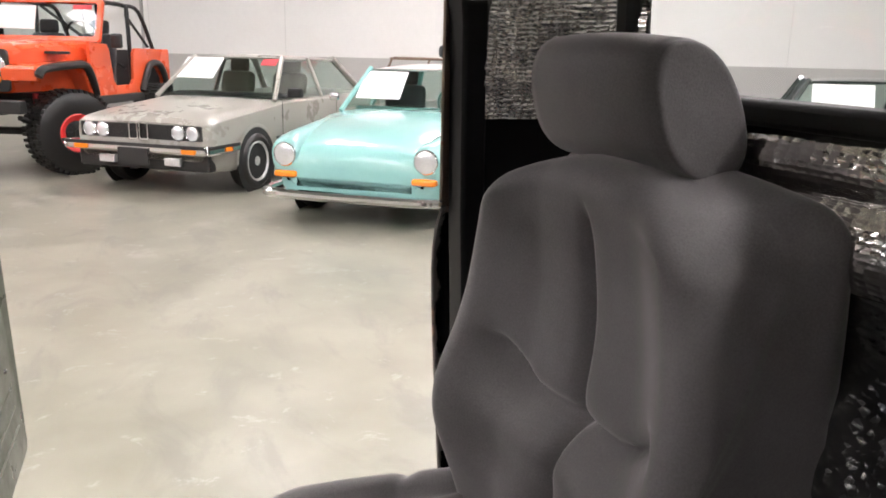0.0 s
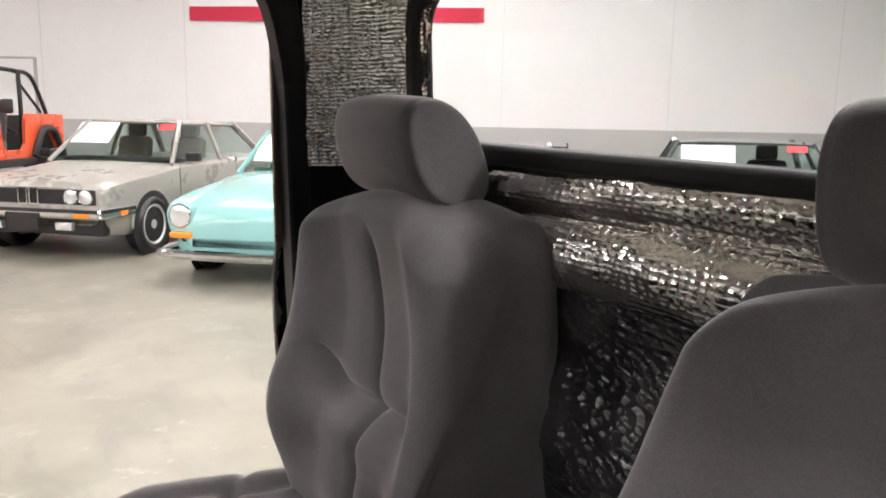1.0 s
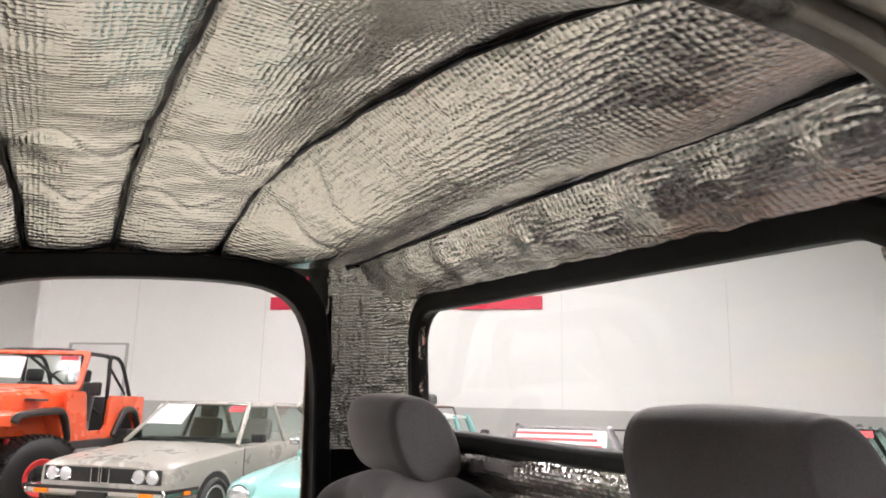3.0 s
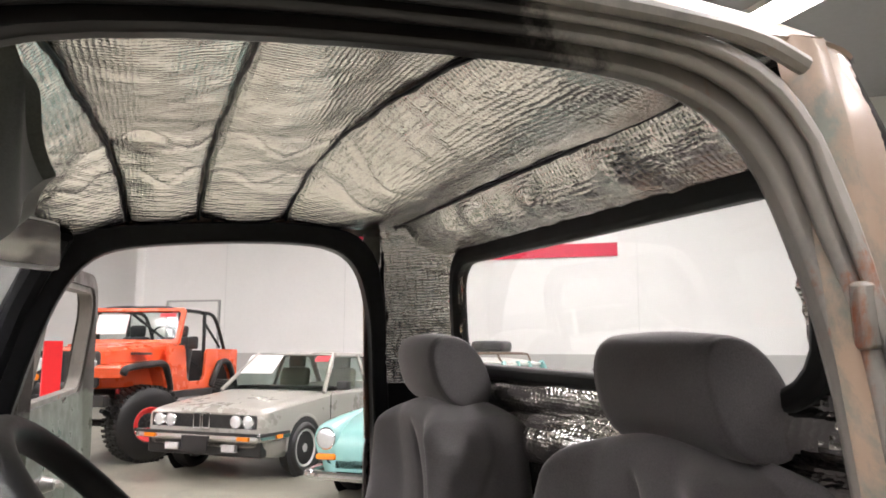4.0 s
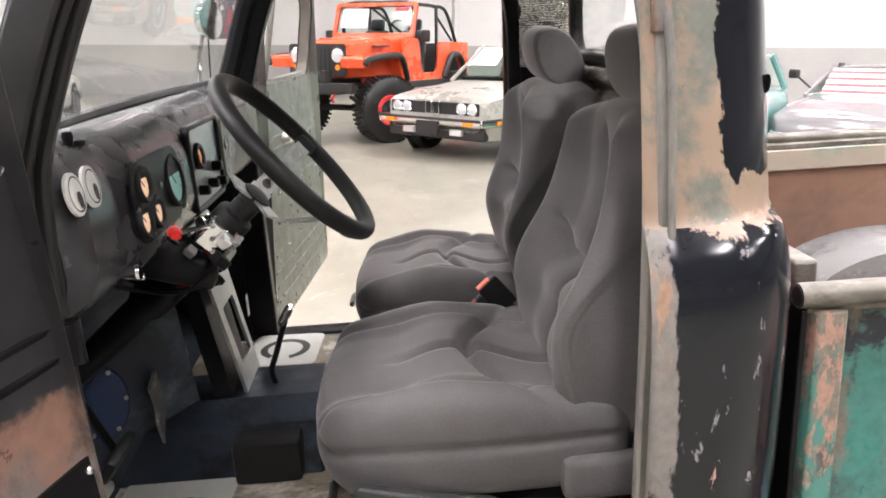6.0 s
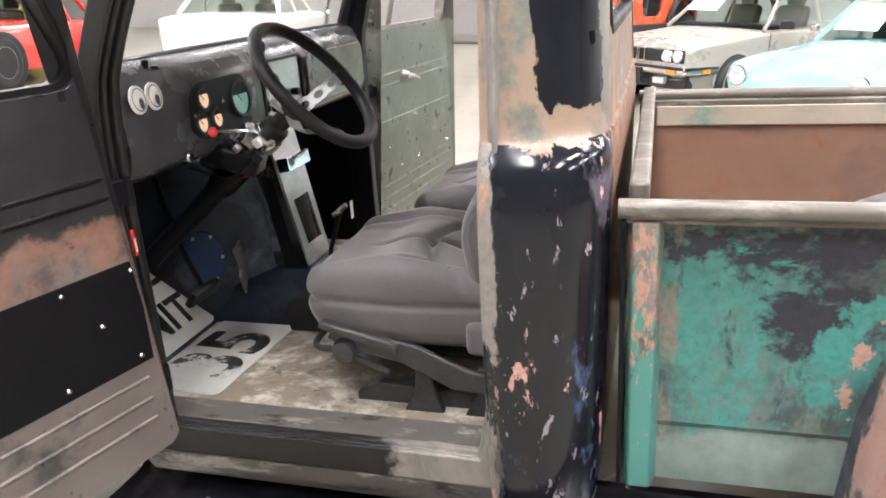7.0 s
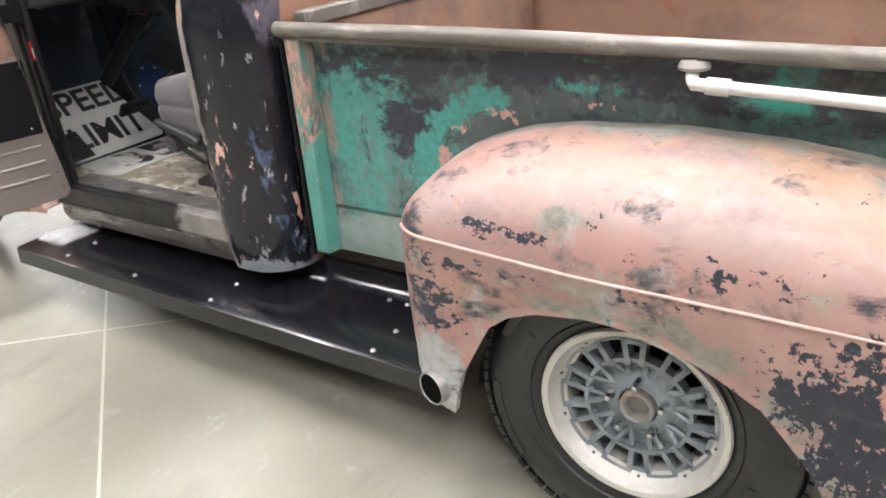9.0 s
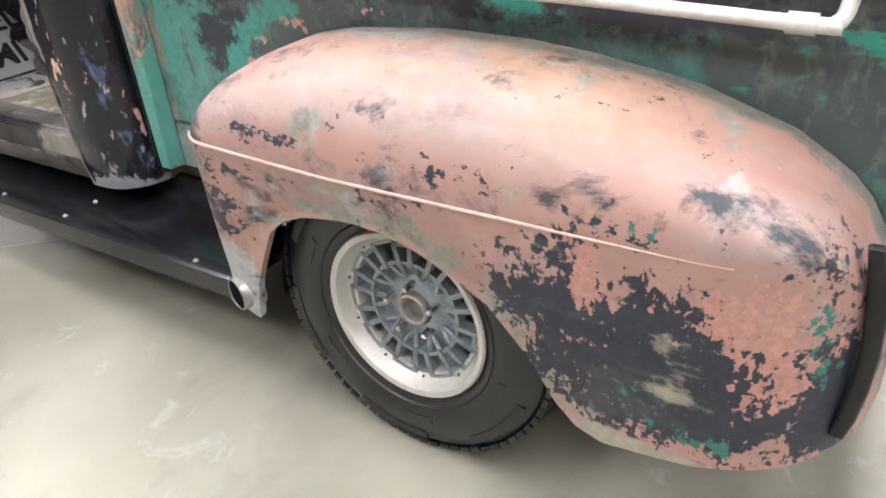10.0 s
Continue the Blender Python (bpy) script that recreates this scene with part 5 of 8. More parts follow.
def seat(m, mirror, group, recline=13, shift=0.0, drop=0.0, reach=0.0, deep=1.0, wide=1.0, aside=0.0):
    """A bucket seat: cushion, backrest, headrest, side base, rails; faces -x, its width along y. reach: more cushion in front; deep: thickness of the back behind its middle; wide, aside: the back's width and offset."""
    e = thing("bucket_seat", m, "dark grey velour bucket seat with headrest, standing on the cab floor", "car seat", group)

    def groove(x, w):
        return math.exp(-(x / w) ** 2)

    hl = 0.255 + reach / 2

    # cushion: a welted top with a centre seam and a cross seam, over a plain skirt
    def cushion(p):
        x, y, z = p
        f = (x + hl) / (2 * hl)
        top = smoothstep(-0.01, 0.07, z)
        y *= 0.94 + 0.05 * math.sin(math.pi * min(1, max(0, f)))
        bol = smoothstep(0.12, 0.20, abs(y))
        cross = x - 0.01 - 0.10 * (abs(y) / 0.2) ** 2
        z += top * (0.024 * bol - 0.024 * groove(y, 0.010) * smoothstep(0.20, 0.40, f) * (1 - bol) - 0.024 * groove(cross, 0.014) * (1 - 0.6 * bol))
        z += top * 0.012 * math.cos((f - 0.5) * 12) * (1 - bol) * smoothstep(0.1, 0.3, f)
        z += top * 0.02 * math.cos((f - 0.2) * 2.0) - 0.045 * max(0, f - 0.4) * top
        z -= top * 0.034 * smoothstep(0.55, 1.0, 1 - f)
        z -= top * 0.014 * groove(abs(y) - 0.168, 0.009)
        out = smoothstep(0.85, 1.0, abs(y) / 0.245)
        y *= 1 - out * 0.035 * groove(z - 0.028, 0.010) - 0.05 * smoothstep(0.0, -0.09, z)
        if f < 0.5:
            x += 0.05 * (abs(y) / 0.245) ** 3 * (1 - f * 2) + 0.012 * groove(z - 0.02, 0.010) * (1 - smoothstep(0.0, 0.1, f)) + 0.03 * smoothstep(0.0, -0.09, z) * (1 - 2 * f)
        return (x, y, z)
    bm = bmesh.new()
    soft_box(bm, (hl, 0.245, 0.090), 0.055, 72, cushion)
    bmesh.ops.translate(bm, verts=bm.verts, vec=(-0.02 - reach / 2, 0, 0.257 - drop))
    part("cushion", bm, M["seat"], e, smooth=80)

    # backrest, built upright, then leaned back
    def back(p):
        x, y, z = p
        h = (z + 0.29) / 0.58
        q = y / 0.24
        wid = interp(h, [(0, 0.84), (0.12, 0.93), (0.30, 1.00), (0.42, 1.00), (0.58, 0.94), (0.75, 0.86), (0.9, 0.80), (1.0, 0.70)])
        rear = smoothstep(-0.02, 0.07, x)
        wid = wid * (1 - rear) + max(wid, 0.95 if h > 0.3 else 0.0) * rear
        front = smoothstep(0.03, -0.05, x)
        bol = smoothstep(0.40, 0.92, abs(q))
        low = math.exp(-((h - 0.34) / 0.20) ** 2)
        x -= front * bol * (0.026 + 0.044 * low)
        x -= front * (1 - bol) * 0.030 * math.exp(-((h - 0.20) / 0.13) ** 2)
        x += front * 0.020 * groove(y, 0.0075) * (1 - smoothstep(0.82, 0.93, h))
        x += front * 0.010 * groove(y, 0.03) * (1 - smoothstep(0.82, 0.93, h))
        crease = h - 0.445 - 0.09 * smoothstep(0.30, 0.75, abs(q))
        x += front * (0.020 * groove(crease, 0.016) + 0.014 * groove(crease, 0.045)) * (1 - smoothstep(0.6, 0.82, abs(q)))
        x -= front * (1 - bol) * 0.020 * math.exp(-((h - 0.36) / 0.06) ** 2)
        x += front * 0.022 * math.exp(-((h - 0.66) / 0.2) ** 2) * (1 - bol)
        x += (1 - front) * 0.02 * math.sin(math.pi * h)
        z -= (0.05 - 0.025 * rear) * q * q * smoothstep(0.7, 1.0, h)
        x = x * deep if x > 0 else x
        # welt where the front cover meets the side panel
        side = smoothstep(0.80, 0.98, abs(q))
        line = p.x + 0.030 - 0.05 * smoothstep(0.45, 0.95, h) + 0.035 * low
        y *= wid * (1 - side * (0.020 * groove(line, 0.007) + 0.035 * smoothstep(0.0, 0.012, line) * (1 - rear)))
        return (x, y * wide + aside, z)
    bm = bmesh.new()
    soft_box(bm, (0.084, 0.24, 0.285), 0.042, 84, back)
    bmesh.ops.transform(bm, verts=bm.verts, matrix=pose(0.295 + shift, 0, 0.79, 0, recline, 0) @ pose(0, 0, -0.267))
    part("backrest", bm, M["seat"], e, smooth=80)

    # headrest: a loaf whose top leans forward, with flat sewn end faces
    bm = bmesh.new()
    rows = []
    ends = [-1.0, -1.0, -1.0, -1.0, -0.99, -0.965, -0.93] + [k / 10 for k in range(-9, 10)] + [0.93, 0.965, 0.99, 1.0, 1.0, 1.0, 1.0]
    size = [0.25, 0.55, 0.84, 0.93, 0.965, 0.98, 0.972] + [1.0] * 19 + [0.972, 0.98, 0.965, 0.93, 0.84, 0.55, 0.25]
    for k, (yy, sc) in enumerate(zip(ends, size)):
        dish = 0.004 * (1 - sc) if sc < 0.9 else 0.0
        row = []
        for i in range(40):
            a = 2 * math.pi * i / 40
            c, d = math.cos(a), math.sin(a)
            x = 0.058 * sc * math.copysign(abs(c) ** 0.82, c) * (1 - 0.10 * d)
            z = 0.076 * sc * math.copysign(abs(d) ** 0.86, d)
            x -= 0.30 * z + 0.014 * (1 - yy * yy) * max(0.0, -c)
            row.append(bm.verts.new((x, yy * (0.118 - dish) * (1 - 0.05 * z / 0.076), z - 0.006 * yy * yy * max(0.0, d))))
        rows.append(row)
    for r0, r1 in zip(rows, rows[1:]):
        for i in range(40):
            bm.faces.new((r0[i], r0[(i + 1) % 40], r1[(i + 1) % 40], r1[i]))
    bm.faces.new(rows[0])
    bm.faces.new(rows[-1][::-1])
    bmesh.ops.transform(bm, verts=bm.verts, matrix=pose(0.300 + shift, 0, 0.866, 0, 2, 0))
    part("headrest", bm, M["seat"], e, smooth=50)
    # recliner cover, side frame, knob, lever, rails
    bm = bmesh.new()
    soft_box(bm, (0.10, 0.018, 0.04), 0.016, 8)
    bmesh.ops.translate(bm, verts=bm.verts, vec=(0.20, -0.235 * mirror, 0.215))
    part("side_cover", bm, M["seat"], e, smooth=80)
    bm = bmesh.new()
    prism(bm, [(-0.24, 0.19), (-0.22, 0.222), (-0.02, 0.185), (0.10, 0.13), (0.20, 0.115), (0.20, 0.07), (0.06, 0.08), (-0.06, 0.14), (-0.18, 0.165)], -0.008, 0.008, "y", pose(0, -0.232 * mirror, 0))
    part("side_frame", bm, M["mech"], e, bevel=0.004)
    bm = bmesh.new()
    lathe(bm, [(0.0005, -0.016 * mirror), (0.026, -0.014 * mirror), (0.031, 0.0), (0.031, 0.03 * mirror)], 20, "y", pose(-0.195, -0.245 * mirror, 0.165))
    part("adjuster_knob", bm, M["mech"], e)
    bm = bmesh.new()
    prism(bm, [(-0.25, 0.228), (-0.24, 0.245), (-0.08, 0.205), (-0.06, 0.19), (-0.06, 0.172), (-0.09, 0.182)], -0.012, 0.012, "y", pose(0, -0.255 * mirror, 0))
    part("recliner_lever", bm, M["mech"], e, bevel=0.005)
    bm = bmesh.new()
    tube(bm, smooth_line([(-0.30, -0.10 * mirror, 0.15), (-0.29, -0.20 * mirror, 0.15), (-0.22, -0.215 * mirror, 0.145), (-0.10, -0.215 * mirror, 0.10)], 5), 0.008, 8)
    part("slide_bar", bm, M["mech"], e)
    for x in (-0.02, 0.13):
        bm = bmesh.new()
        prism(bm, [(x - 0.05, 0.0), (x + 0.05, 0.0), (x + 0.035, 0.04), (x + 0.02, 0.125), (x - 0.015, 0.125), (x - 0.02, 0.05)], -0.012, 0.012, "y", pose(0, -0.205 * mirror, 0))
        part("seat_foot", bm, M["mech"], e, bevel=0.004)
    for sg in (-1, 1):
        bm = bmesh.new()
        prism(bm, [(-0.20, 0.0), (0.24, 0.0), (0.24, 0.035), (-0.14, 0.05), (-0.20, 0.02)], -0.016, 0.016, "y", pose(0, 0.17 * sg, 0))
        part("seat_rail", bm, M["mech"], e, bevel=0.003)
    bm = bmesh.new()
    box(bm, -0.20, 0.21, -0.19, 0.19, 0.13, 0.225)
    part("seat_pan", bm, M["black"], e, bevel=0.02)
    return e


SEAT_W = 0.447
seat(TRUCK @ pose(-0.384, -0.350, SEAT_W), 1, "cab bucket seats", 12, 0.024, reach=0.05, deep=0.35)
seat(TRUCK @ pose(-0.405, 0.415, SEAT_W), -1, "cab bucket seats", 3, 0.01, 0.038, wide=1.03, aside=-0.03)


def shape_text(name, body, size, mat, parent, m, depth=0.0006):
    """Raised lettering with the built-in font, as a mesh."""
    cu = bpy.data.curves.new(name, "FONT")
    cu.body, cu.size, cu.extrude, cu.align_x, cu.align_y = body, size, depth, "CENTER", "CENTER"
    cu.offset = size * 0.022
    tmp = bpy.data.objects.new(name, cu)
    scene.collection.objects.link(tmp)
    me = bpy.data.meshes.new_from_object(tmp.evaluated_get(bpy.context.evaluated_depsgraph_get()))
    bpy.data.objects.remove(tmp)
    bpy.data.curves.remove(cu)
    me.materials.clear()
    me.materials.append(mat)
    ob = new(name, me)
    ob.parent = parent
    ob.matrix_local = m
    return ob


def disc(bm, r, h, m, n=28, rim=0.0):
    lathe(bm, [(0.0005, h), (r - rim, h), (r, h - rim), (r, 0)], n, "x", m)


# ---- doors ----
DL = 0.89


def cab_door(k, m, mat, label):
    """An open door; its inner face looks to local +y times k, its length runs along x from the hinge."""
    def place(p):
        x, y, z = p
        lean = 0.055 * smoothstep(1.15, 1.6, z)
        x += 0.13 * smoothstep(1.2, 1.6, z) * (1 - x / DL)
        return (x, k * (y + lean), z)
    bm = bmesh.new()
    outer = rrect(0.0, DL, 0.43, 1.615, (0.03, 0.03, 0.14, 0.14), 6)
    hole = rrect(0.055, DL - 0.05, 1.245, 1.572, (0.06, 0.05, 0.10, 0.10), 6)
    ring_prism(bm, outer, hole, -0.055, 0.0, "y")
    for v in bm.verts:
        v.co = place(v.co)
    door = part("cab_door", bm, mat, truck, label, smooth=30, bevel=0.008)
    door.matrix_local = m
    for z, r in ((1.065, 0.010), (1.025, 0.010), (0.615, 0.007), (0.565, 0.007), (0.515, 0.007)):
        bm = bmesh.new()
        tube(bm, [place((0.05, -0.003, z)), place((DL - 0.06, -0.003, z))], r, 10)
        part("pressed_rib", bm, mat if z < 1 or k < 0 else M["black"], door)
    bm = bmesh.new()
    box(bm, 0.03, DL - 0.05, 0.001 if k > 0 else -0.006, 0.006 if k > 0 else -0.001, 0.655, 0.885)
    part("access_panel", bm, M["black"] if k > 0 else mat, door, "flat black access panel" if k > 0 else "", bevel=0.002)
    for x, z in ((0.045, 0.865), (0.205, 0.868), (0.135, 0.775), (0.06, 0.675), (0.235, 0.678), (0.42, 0.868), (0.42, 0.678), (0.6, 0.775), (0.78, 0.865), (0.78, 0.678)):
        bm = bmesh.new()
        lathe(bm, [(0.0005, 0.0125 * k), (0.004, 0.0115 * k), (0.0065, 0.008 * k), (0.007, 0.004 * k)], 10, "y", pose(x, 0, z))
        part("panel_screw", bm, M["chrome"], door)
    bm = bmesh.new()
    lathe(bm, [(0.0005, 0.034 * k), (0.015, 0.034 * k), (0.018, 0.02 * k), (0.026, 0.0)], 14, "y", pose(0.325, 0, 1.045))
    tube(bm, [(0.325, 0.026 * k, 1.045), (0.36, 0.034 * k, 1.04), (0.43, 0.030 * k, 1.02)], [0.011, 0.010, 0.008], 8)
    part("door_handle", bm, M["steel"], door, "worn chrome lever handle")
    # window channel and glass run
    inner = rrect(0.070, DL - 0.066, 1.258, 1.556, (0.05, 0.04, 0.09, 0.09), 6)
    bm = bmesh.new()
    ring_prism(bm, hole, inner, -0.045, -0.008, "y")
    for v in bm.verts:
        v.co = place(v.co)
    part("window_channel", bm, M["rubber"] if k > 0 else M["jamb"], door, smooth=40)
    if k < 0:
        bm = bmesh.new()
        tube(bm, [place((0.26, -0.03, 1.255)), place((0.26, -0.03, 1.56))], 0.011, 8)
        part("vent_post", bm, M["jamb"], door)
    # hinges
    for z in (0.58, 1.02):
        bm = bmesh.new()
        lathe(bm, [(0.011, -0.03), (0.011, 0.03)], 12, "z", pose(-0.008, -0.02 * k, z))
        box(bm, -0.008, 0.05, min(-0.03 * k, -0.012 * k), max(-0.03 * k, -0.012 * k), z - 0.026, z + 0.026)
        part("hinge", bm, M["black"], door)
    return door


cab_door(1, pose(-0.935, -0.772, 0.018, 0, 0, -104.5), M["door_in"], "open driver's door, black and bare scuffed metal inside")
cab_door(-1, pose(-0.985, 0.765, 0, 0, 0, 84), M["door_green"], "open passenger door, grey-green inside")
# reflector on the hinge post
bm = bmesh.new()
box(bm, -0.985, -0.980, -0.742, -0.726, 0.885, 0.945)
part("reflector", bm, M["red"], truck, "small red and white reflector sticker")
bm = bmesh.new()
box(bm, -0.980, -0.979, -0.738, -0.730, 0.893, 0.925)
part("reflector_stripe", bm, M["white"], truck)
# white slivers of the passenger side post
bm = bmesh.new()
box(bm, -1.045, -1.043, 0.60, 0.625, 0.55, 0.62)
part("post_label", bm, M["white"], truck)

# ---- dashboard fittings ----
FACE = -0.941


def gauge(v, w, r, face_mat, u=FACE):
    g = new("gauge")
    g.parent = truck
    g.matrix_local = pose(u, v, w, 0, -6, 0)
    g["label"] = "round dashboard gauge with black bezel"
    bm = bmesh.new()
    lathe(bm, [(r - 0.004, 0.002), (r - 0.003, 0.007), (r + 0.003, 0.008), (r + 0.006, 0.004), (r + 0.006, -0.02)], 32, "x")
    part("bezel", bm, M["rubber"], g)
    bm = bmesh.new()
    disc(bm, r - 0.003, 0.0015, pose(0, 0, 0))
    part("dial", bm, face_mat, g)
    bm = bmesh.new()
    box(bm, 0.0018, 0.0026, -0.0012, 0.0012, -r * 0.2, r * 0.75, pose(0, 0, 0, 40, 0, 0))
    for i in range(9):
        box(bm, 0.0018, 0.0024, -0.0007, 0.0007, r * 0.70, r * 0.86, pose(0, 0, 0, -120 + i * 30, 0, 0))
    part("needle", bm, M["letters"], g)
    return g


gauge(-0.452, 1.182, 0.026, M["dial"])
gauge(-0.470, 1.126, 0.025, M["dial"])
gauge(-0.402, 1.126, 0.024, M["dial"])
gauge(-0.285, 1.158, 0.044, M["dial_green"])
bm = bmesh.new()
prism(bm, rrect(-0.505, -0.235, 1.085, 1.222, 0.05), -0.945, -0.9405, "x")
part("gauge_panel", bm, M["black"], truck, "flat black gauge panel", bevel=0.001)
for v, w in ((-0.497, 1.15), (-0.37, 1.165), (-0.44, 1.095), (-0.24, 1.1)):
    bm = bmesh.new()
    disc(bm, 0.006, 0.006, pose(FACE, v, w), 10, 0.002)
    part("panel_screw", bm, M["chrome"], truck)
# chrome framed centre panel with its mirror-like plate
bm = bmesh.new()
ring_prism(bm, rrect(-0.155, 0.105, 1.058, 1.238, 0.02), rrect(-0.145, 0.095, 1.068, 1.228, 0.014), -0.955, -0.938, "x")
part("centre_bezel", bm, M["rubber"], truck, "black centre bezel", bevel=0.003)
bm = bmesh.new()
prism(bm, rrect(-0.145, 0.095, 1.068, 1.228, 0.014), -0.955, -0.946, "x")
part("centre_panel", bm, M["alu"], truck, "shiny metal centre dash panel")
# small dial with the same added glow
gauge(-0.085, 1.17, 0.022, glow("glowing_small_gauge", (0.8, 0.32, 0.16), 0.35), -0.943)
for v, w in ((-0.10, 1.10), (-0.02, 1.10), (0.03, 1.13), (0.06, 1.09)):
    bm = bmesh.new()
    disc(bm, 0.011, 0.022, pose(-0.945, v, w), 14, 0.003)
    part("dash_knob", bm, M["black"], truck)
bm = bmesh.new()
prism(bm, rrect(0.15, 0.62, 1.075, 1.225, 0.03), -0.955, -0.9445, "x")
part("glovebox_door", bm, M["door_green"], truck, "grey-green reflective glovebox door", bevel=0.002)
for name, u, v, w, r, L in (("choke_knob", -0.962, -0.548, 1.062, 0.013, 0.03), ("dash_button", -0.963, -0.50, 1.04, 0.006, 0.02)):
    bm = bmesh.new()
    lathe(bm, [(0.0005, L), (r * 0.8, L), (r, L - 0.004), (r * 0.8, 0.008), (r * 0.5, 0.0)], 16, "x", pose(u, v, w))
    part(name, bm, M["chrome"], truck)
bm = bmesh.new()
lathe(bm, [(0.0005, 0.022), (0.007, 0.02), (0.009, 0.012), (0.006, 0.0)], 12, "z", pose(-0.992, -0.575, 1.268))
lathe(bm, [(0.0005, 0.010), (0.010, 0.008), (0.011, 0.0)], 12, "z", pose(-0.988, -0.55, 1.264))
part("dash_switch", bm, M["black"], truck)
# sticker of two white ovals
for v in (-0.668, -0.612):
    st = new("oval_sticker")
    st.parent = truck
    st.matrix_local = pose(-0.955, v, 1.213, 0, -8, 0)
    st["label"] = "white oval eye-shaped sticker"
    bm = bmesh.new()
    lathe(bm, [(0.0005, 0.0008), (0.025, 0.0), (0.0255, -0.004)], 28, "x", Matrix.Diagonal((1, 1.1, 1.2, 1)))
    part("sheet", bm, M["white"], st)
    bm = bmesh.new()
    lathe(bm, [(0.019, 0.0016), (0.021, 0.0016)], 24, "x", Matrix.Diagonal((1, 1.05, 1.2, 1)))
    part("outline_print", bm, M["letters"], st)
    bm = bmesh.new()
    lathe(bm, [(0.0005, 0.0018), (0.0095, 0.0018)], 18, "x", pose(0, 0.005, -0.009) @ Matrix.Diagonal((1, 0.8, 1.3, 1)))
    part("pupil_print", bm, M["letters"], st)

# ---- steering ----
AX = pose(-0.708, -0.312, 1.19, 0, 50, 0)      # local z towards the driver
sw = new("steering_wheel")
sw.parent = truck
sw.matrix_local = AX
sw["label"] = "black padded steering wheel with drilled metal spokes"
bm = bmesh.new()
tube(bm, [(0.181 * math.cos(2 * math.pi * i / 56), 0.181 * math.sin(2 * math.pi * i / 56), 0) for i in range(56)], 0.0165, 16, closed=True)
part("wheel_rim", bm, M["rubber"], sw, "thick black rim", smooth=80)


def spoke(ang):
    bm = bmesh.new()
    out = [(0.03, -0.022), (0.17, -0.015), (0.17, 0.015), (0.03, 0.022)]
    n, holes = 10, (0.075, 0.105, 0.133)
    x0 = 0.03
    for i, cx in enumerate(holes):
        x1 = (holes[i] + holes[i + 1]) / 2 if i < 2 else 0.150
        r = 0.0105 - 0.0012 * i
        hw = 0.021 - (cx - 0.03) * 0.05
        if i == 0:
            x0 = 0.060
        sq = [(x0, -hw), (x1, -hw), (x1, hw), (x0, hw)]
        ring_o, ring_i = [], []
        for q in range(16):
            a = 2 * math.pi * q / 16 - 3 * math.pi / 4
            ring_i.append((cx + r * math.cos(a), r * math.sin(a)))
            c, s = math.cos(a), math.sin(a)
            kx = ((x1 - cx) / c if c > 0 else (x0 - cx) / c) if abs(c) > 1e-6 else 9
            ky = hw / abs(s) if abs(s) > 1e-6 else 9
            kk = min(kx, ky)
            ring_o.append((cx + kk * c, kk * s))
        ring_prism(bm, ring_o, ring_i, -0.002, 0.002, "z")
        x0 = x1
    box(bm, 0.02, 0.060, -0.022, 0.022, -0.002, 0.002)
    box(bm, 0.150, 0.178, -0.0155, 0.0155, -0.002, 0.002)
    for v in bm.verts:
        v.co.z -= 0.105 * smoothstep(0.17, 0.05, v.co.x)
    bmesh.ops.transform(bm, matrix=pose(0, 0, 0, 0, 0, ang), verts=bm.verts)
    part("spoke", bm, M["alu"], sw, "drilled aluminium spoke", smooth=30)
    bm = bmesh.new()
    soft_box(bm, (0.02, 0.021, 0.014), 0.01, 5)
    bmesh.ops.transform(bm, matrix=pose(0, 0, 0, 0, 0, ang) @ pose(0.172, 0, -0.004), verts=bm.verts)
    part("spoke_boot", bm, M["rubber"], sw)


for a in (90, 215, 325):
    spoke(a)
bm = bmesh.new()
lathe(bm, [(0.0005, -0.094), (0.022, -0.096), (0.028, -0.100), (0.028, -0.118), (0.024, -0.122), (0.024, -0.150), (0.034, -0.155), (0.036, -0.160), (0.036, -0.190), (0.034, -0.20)], 28, "z")
part("hub", bm, M["rubber"], sw)
bm = bmesh.new()
lathe(bm, [(0.031, -0.19), (0.033, -0.30), (0.040, -0.31), (0.040, -0.40), (0.030, -0.42), (0.028, -0.75), (0.0005, -0.75)], 22, "z", AX)
part("steering_column", bm, M["black"], truck, "black steering column")
bm = bmesh.new()
lathe(bm, [(0.040, -0.192), (0.042, -0.205), (0.040, -0.225), (0.034, -0.228)], 22, "z", AX)
part("column_collar", bm, M["steel"], truck)
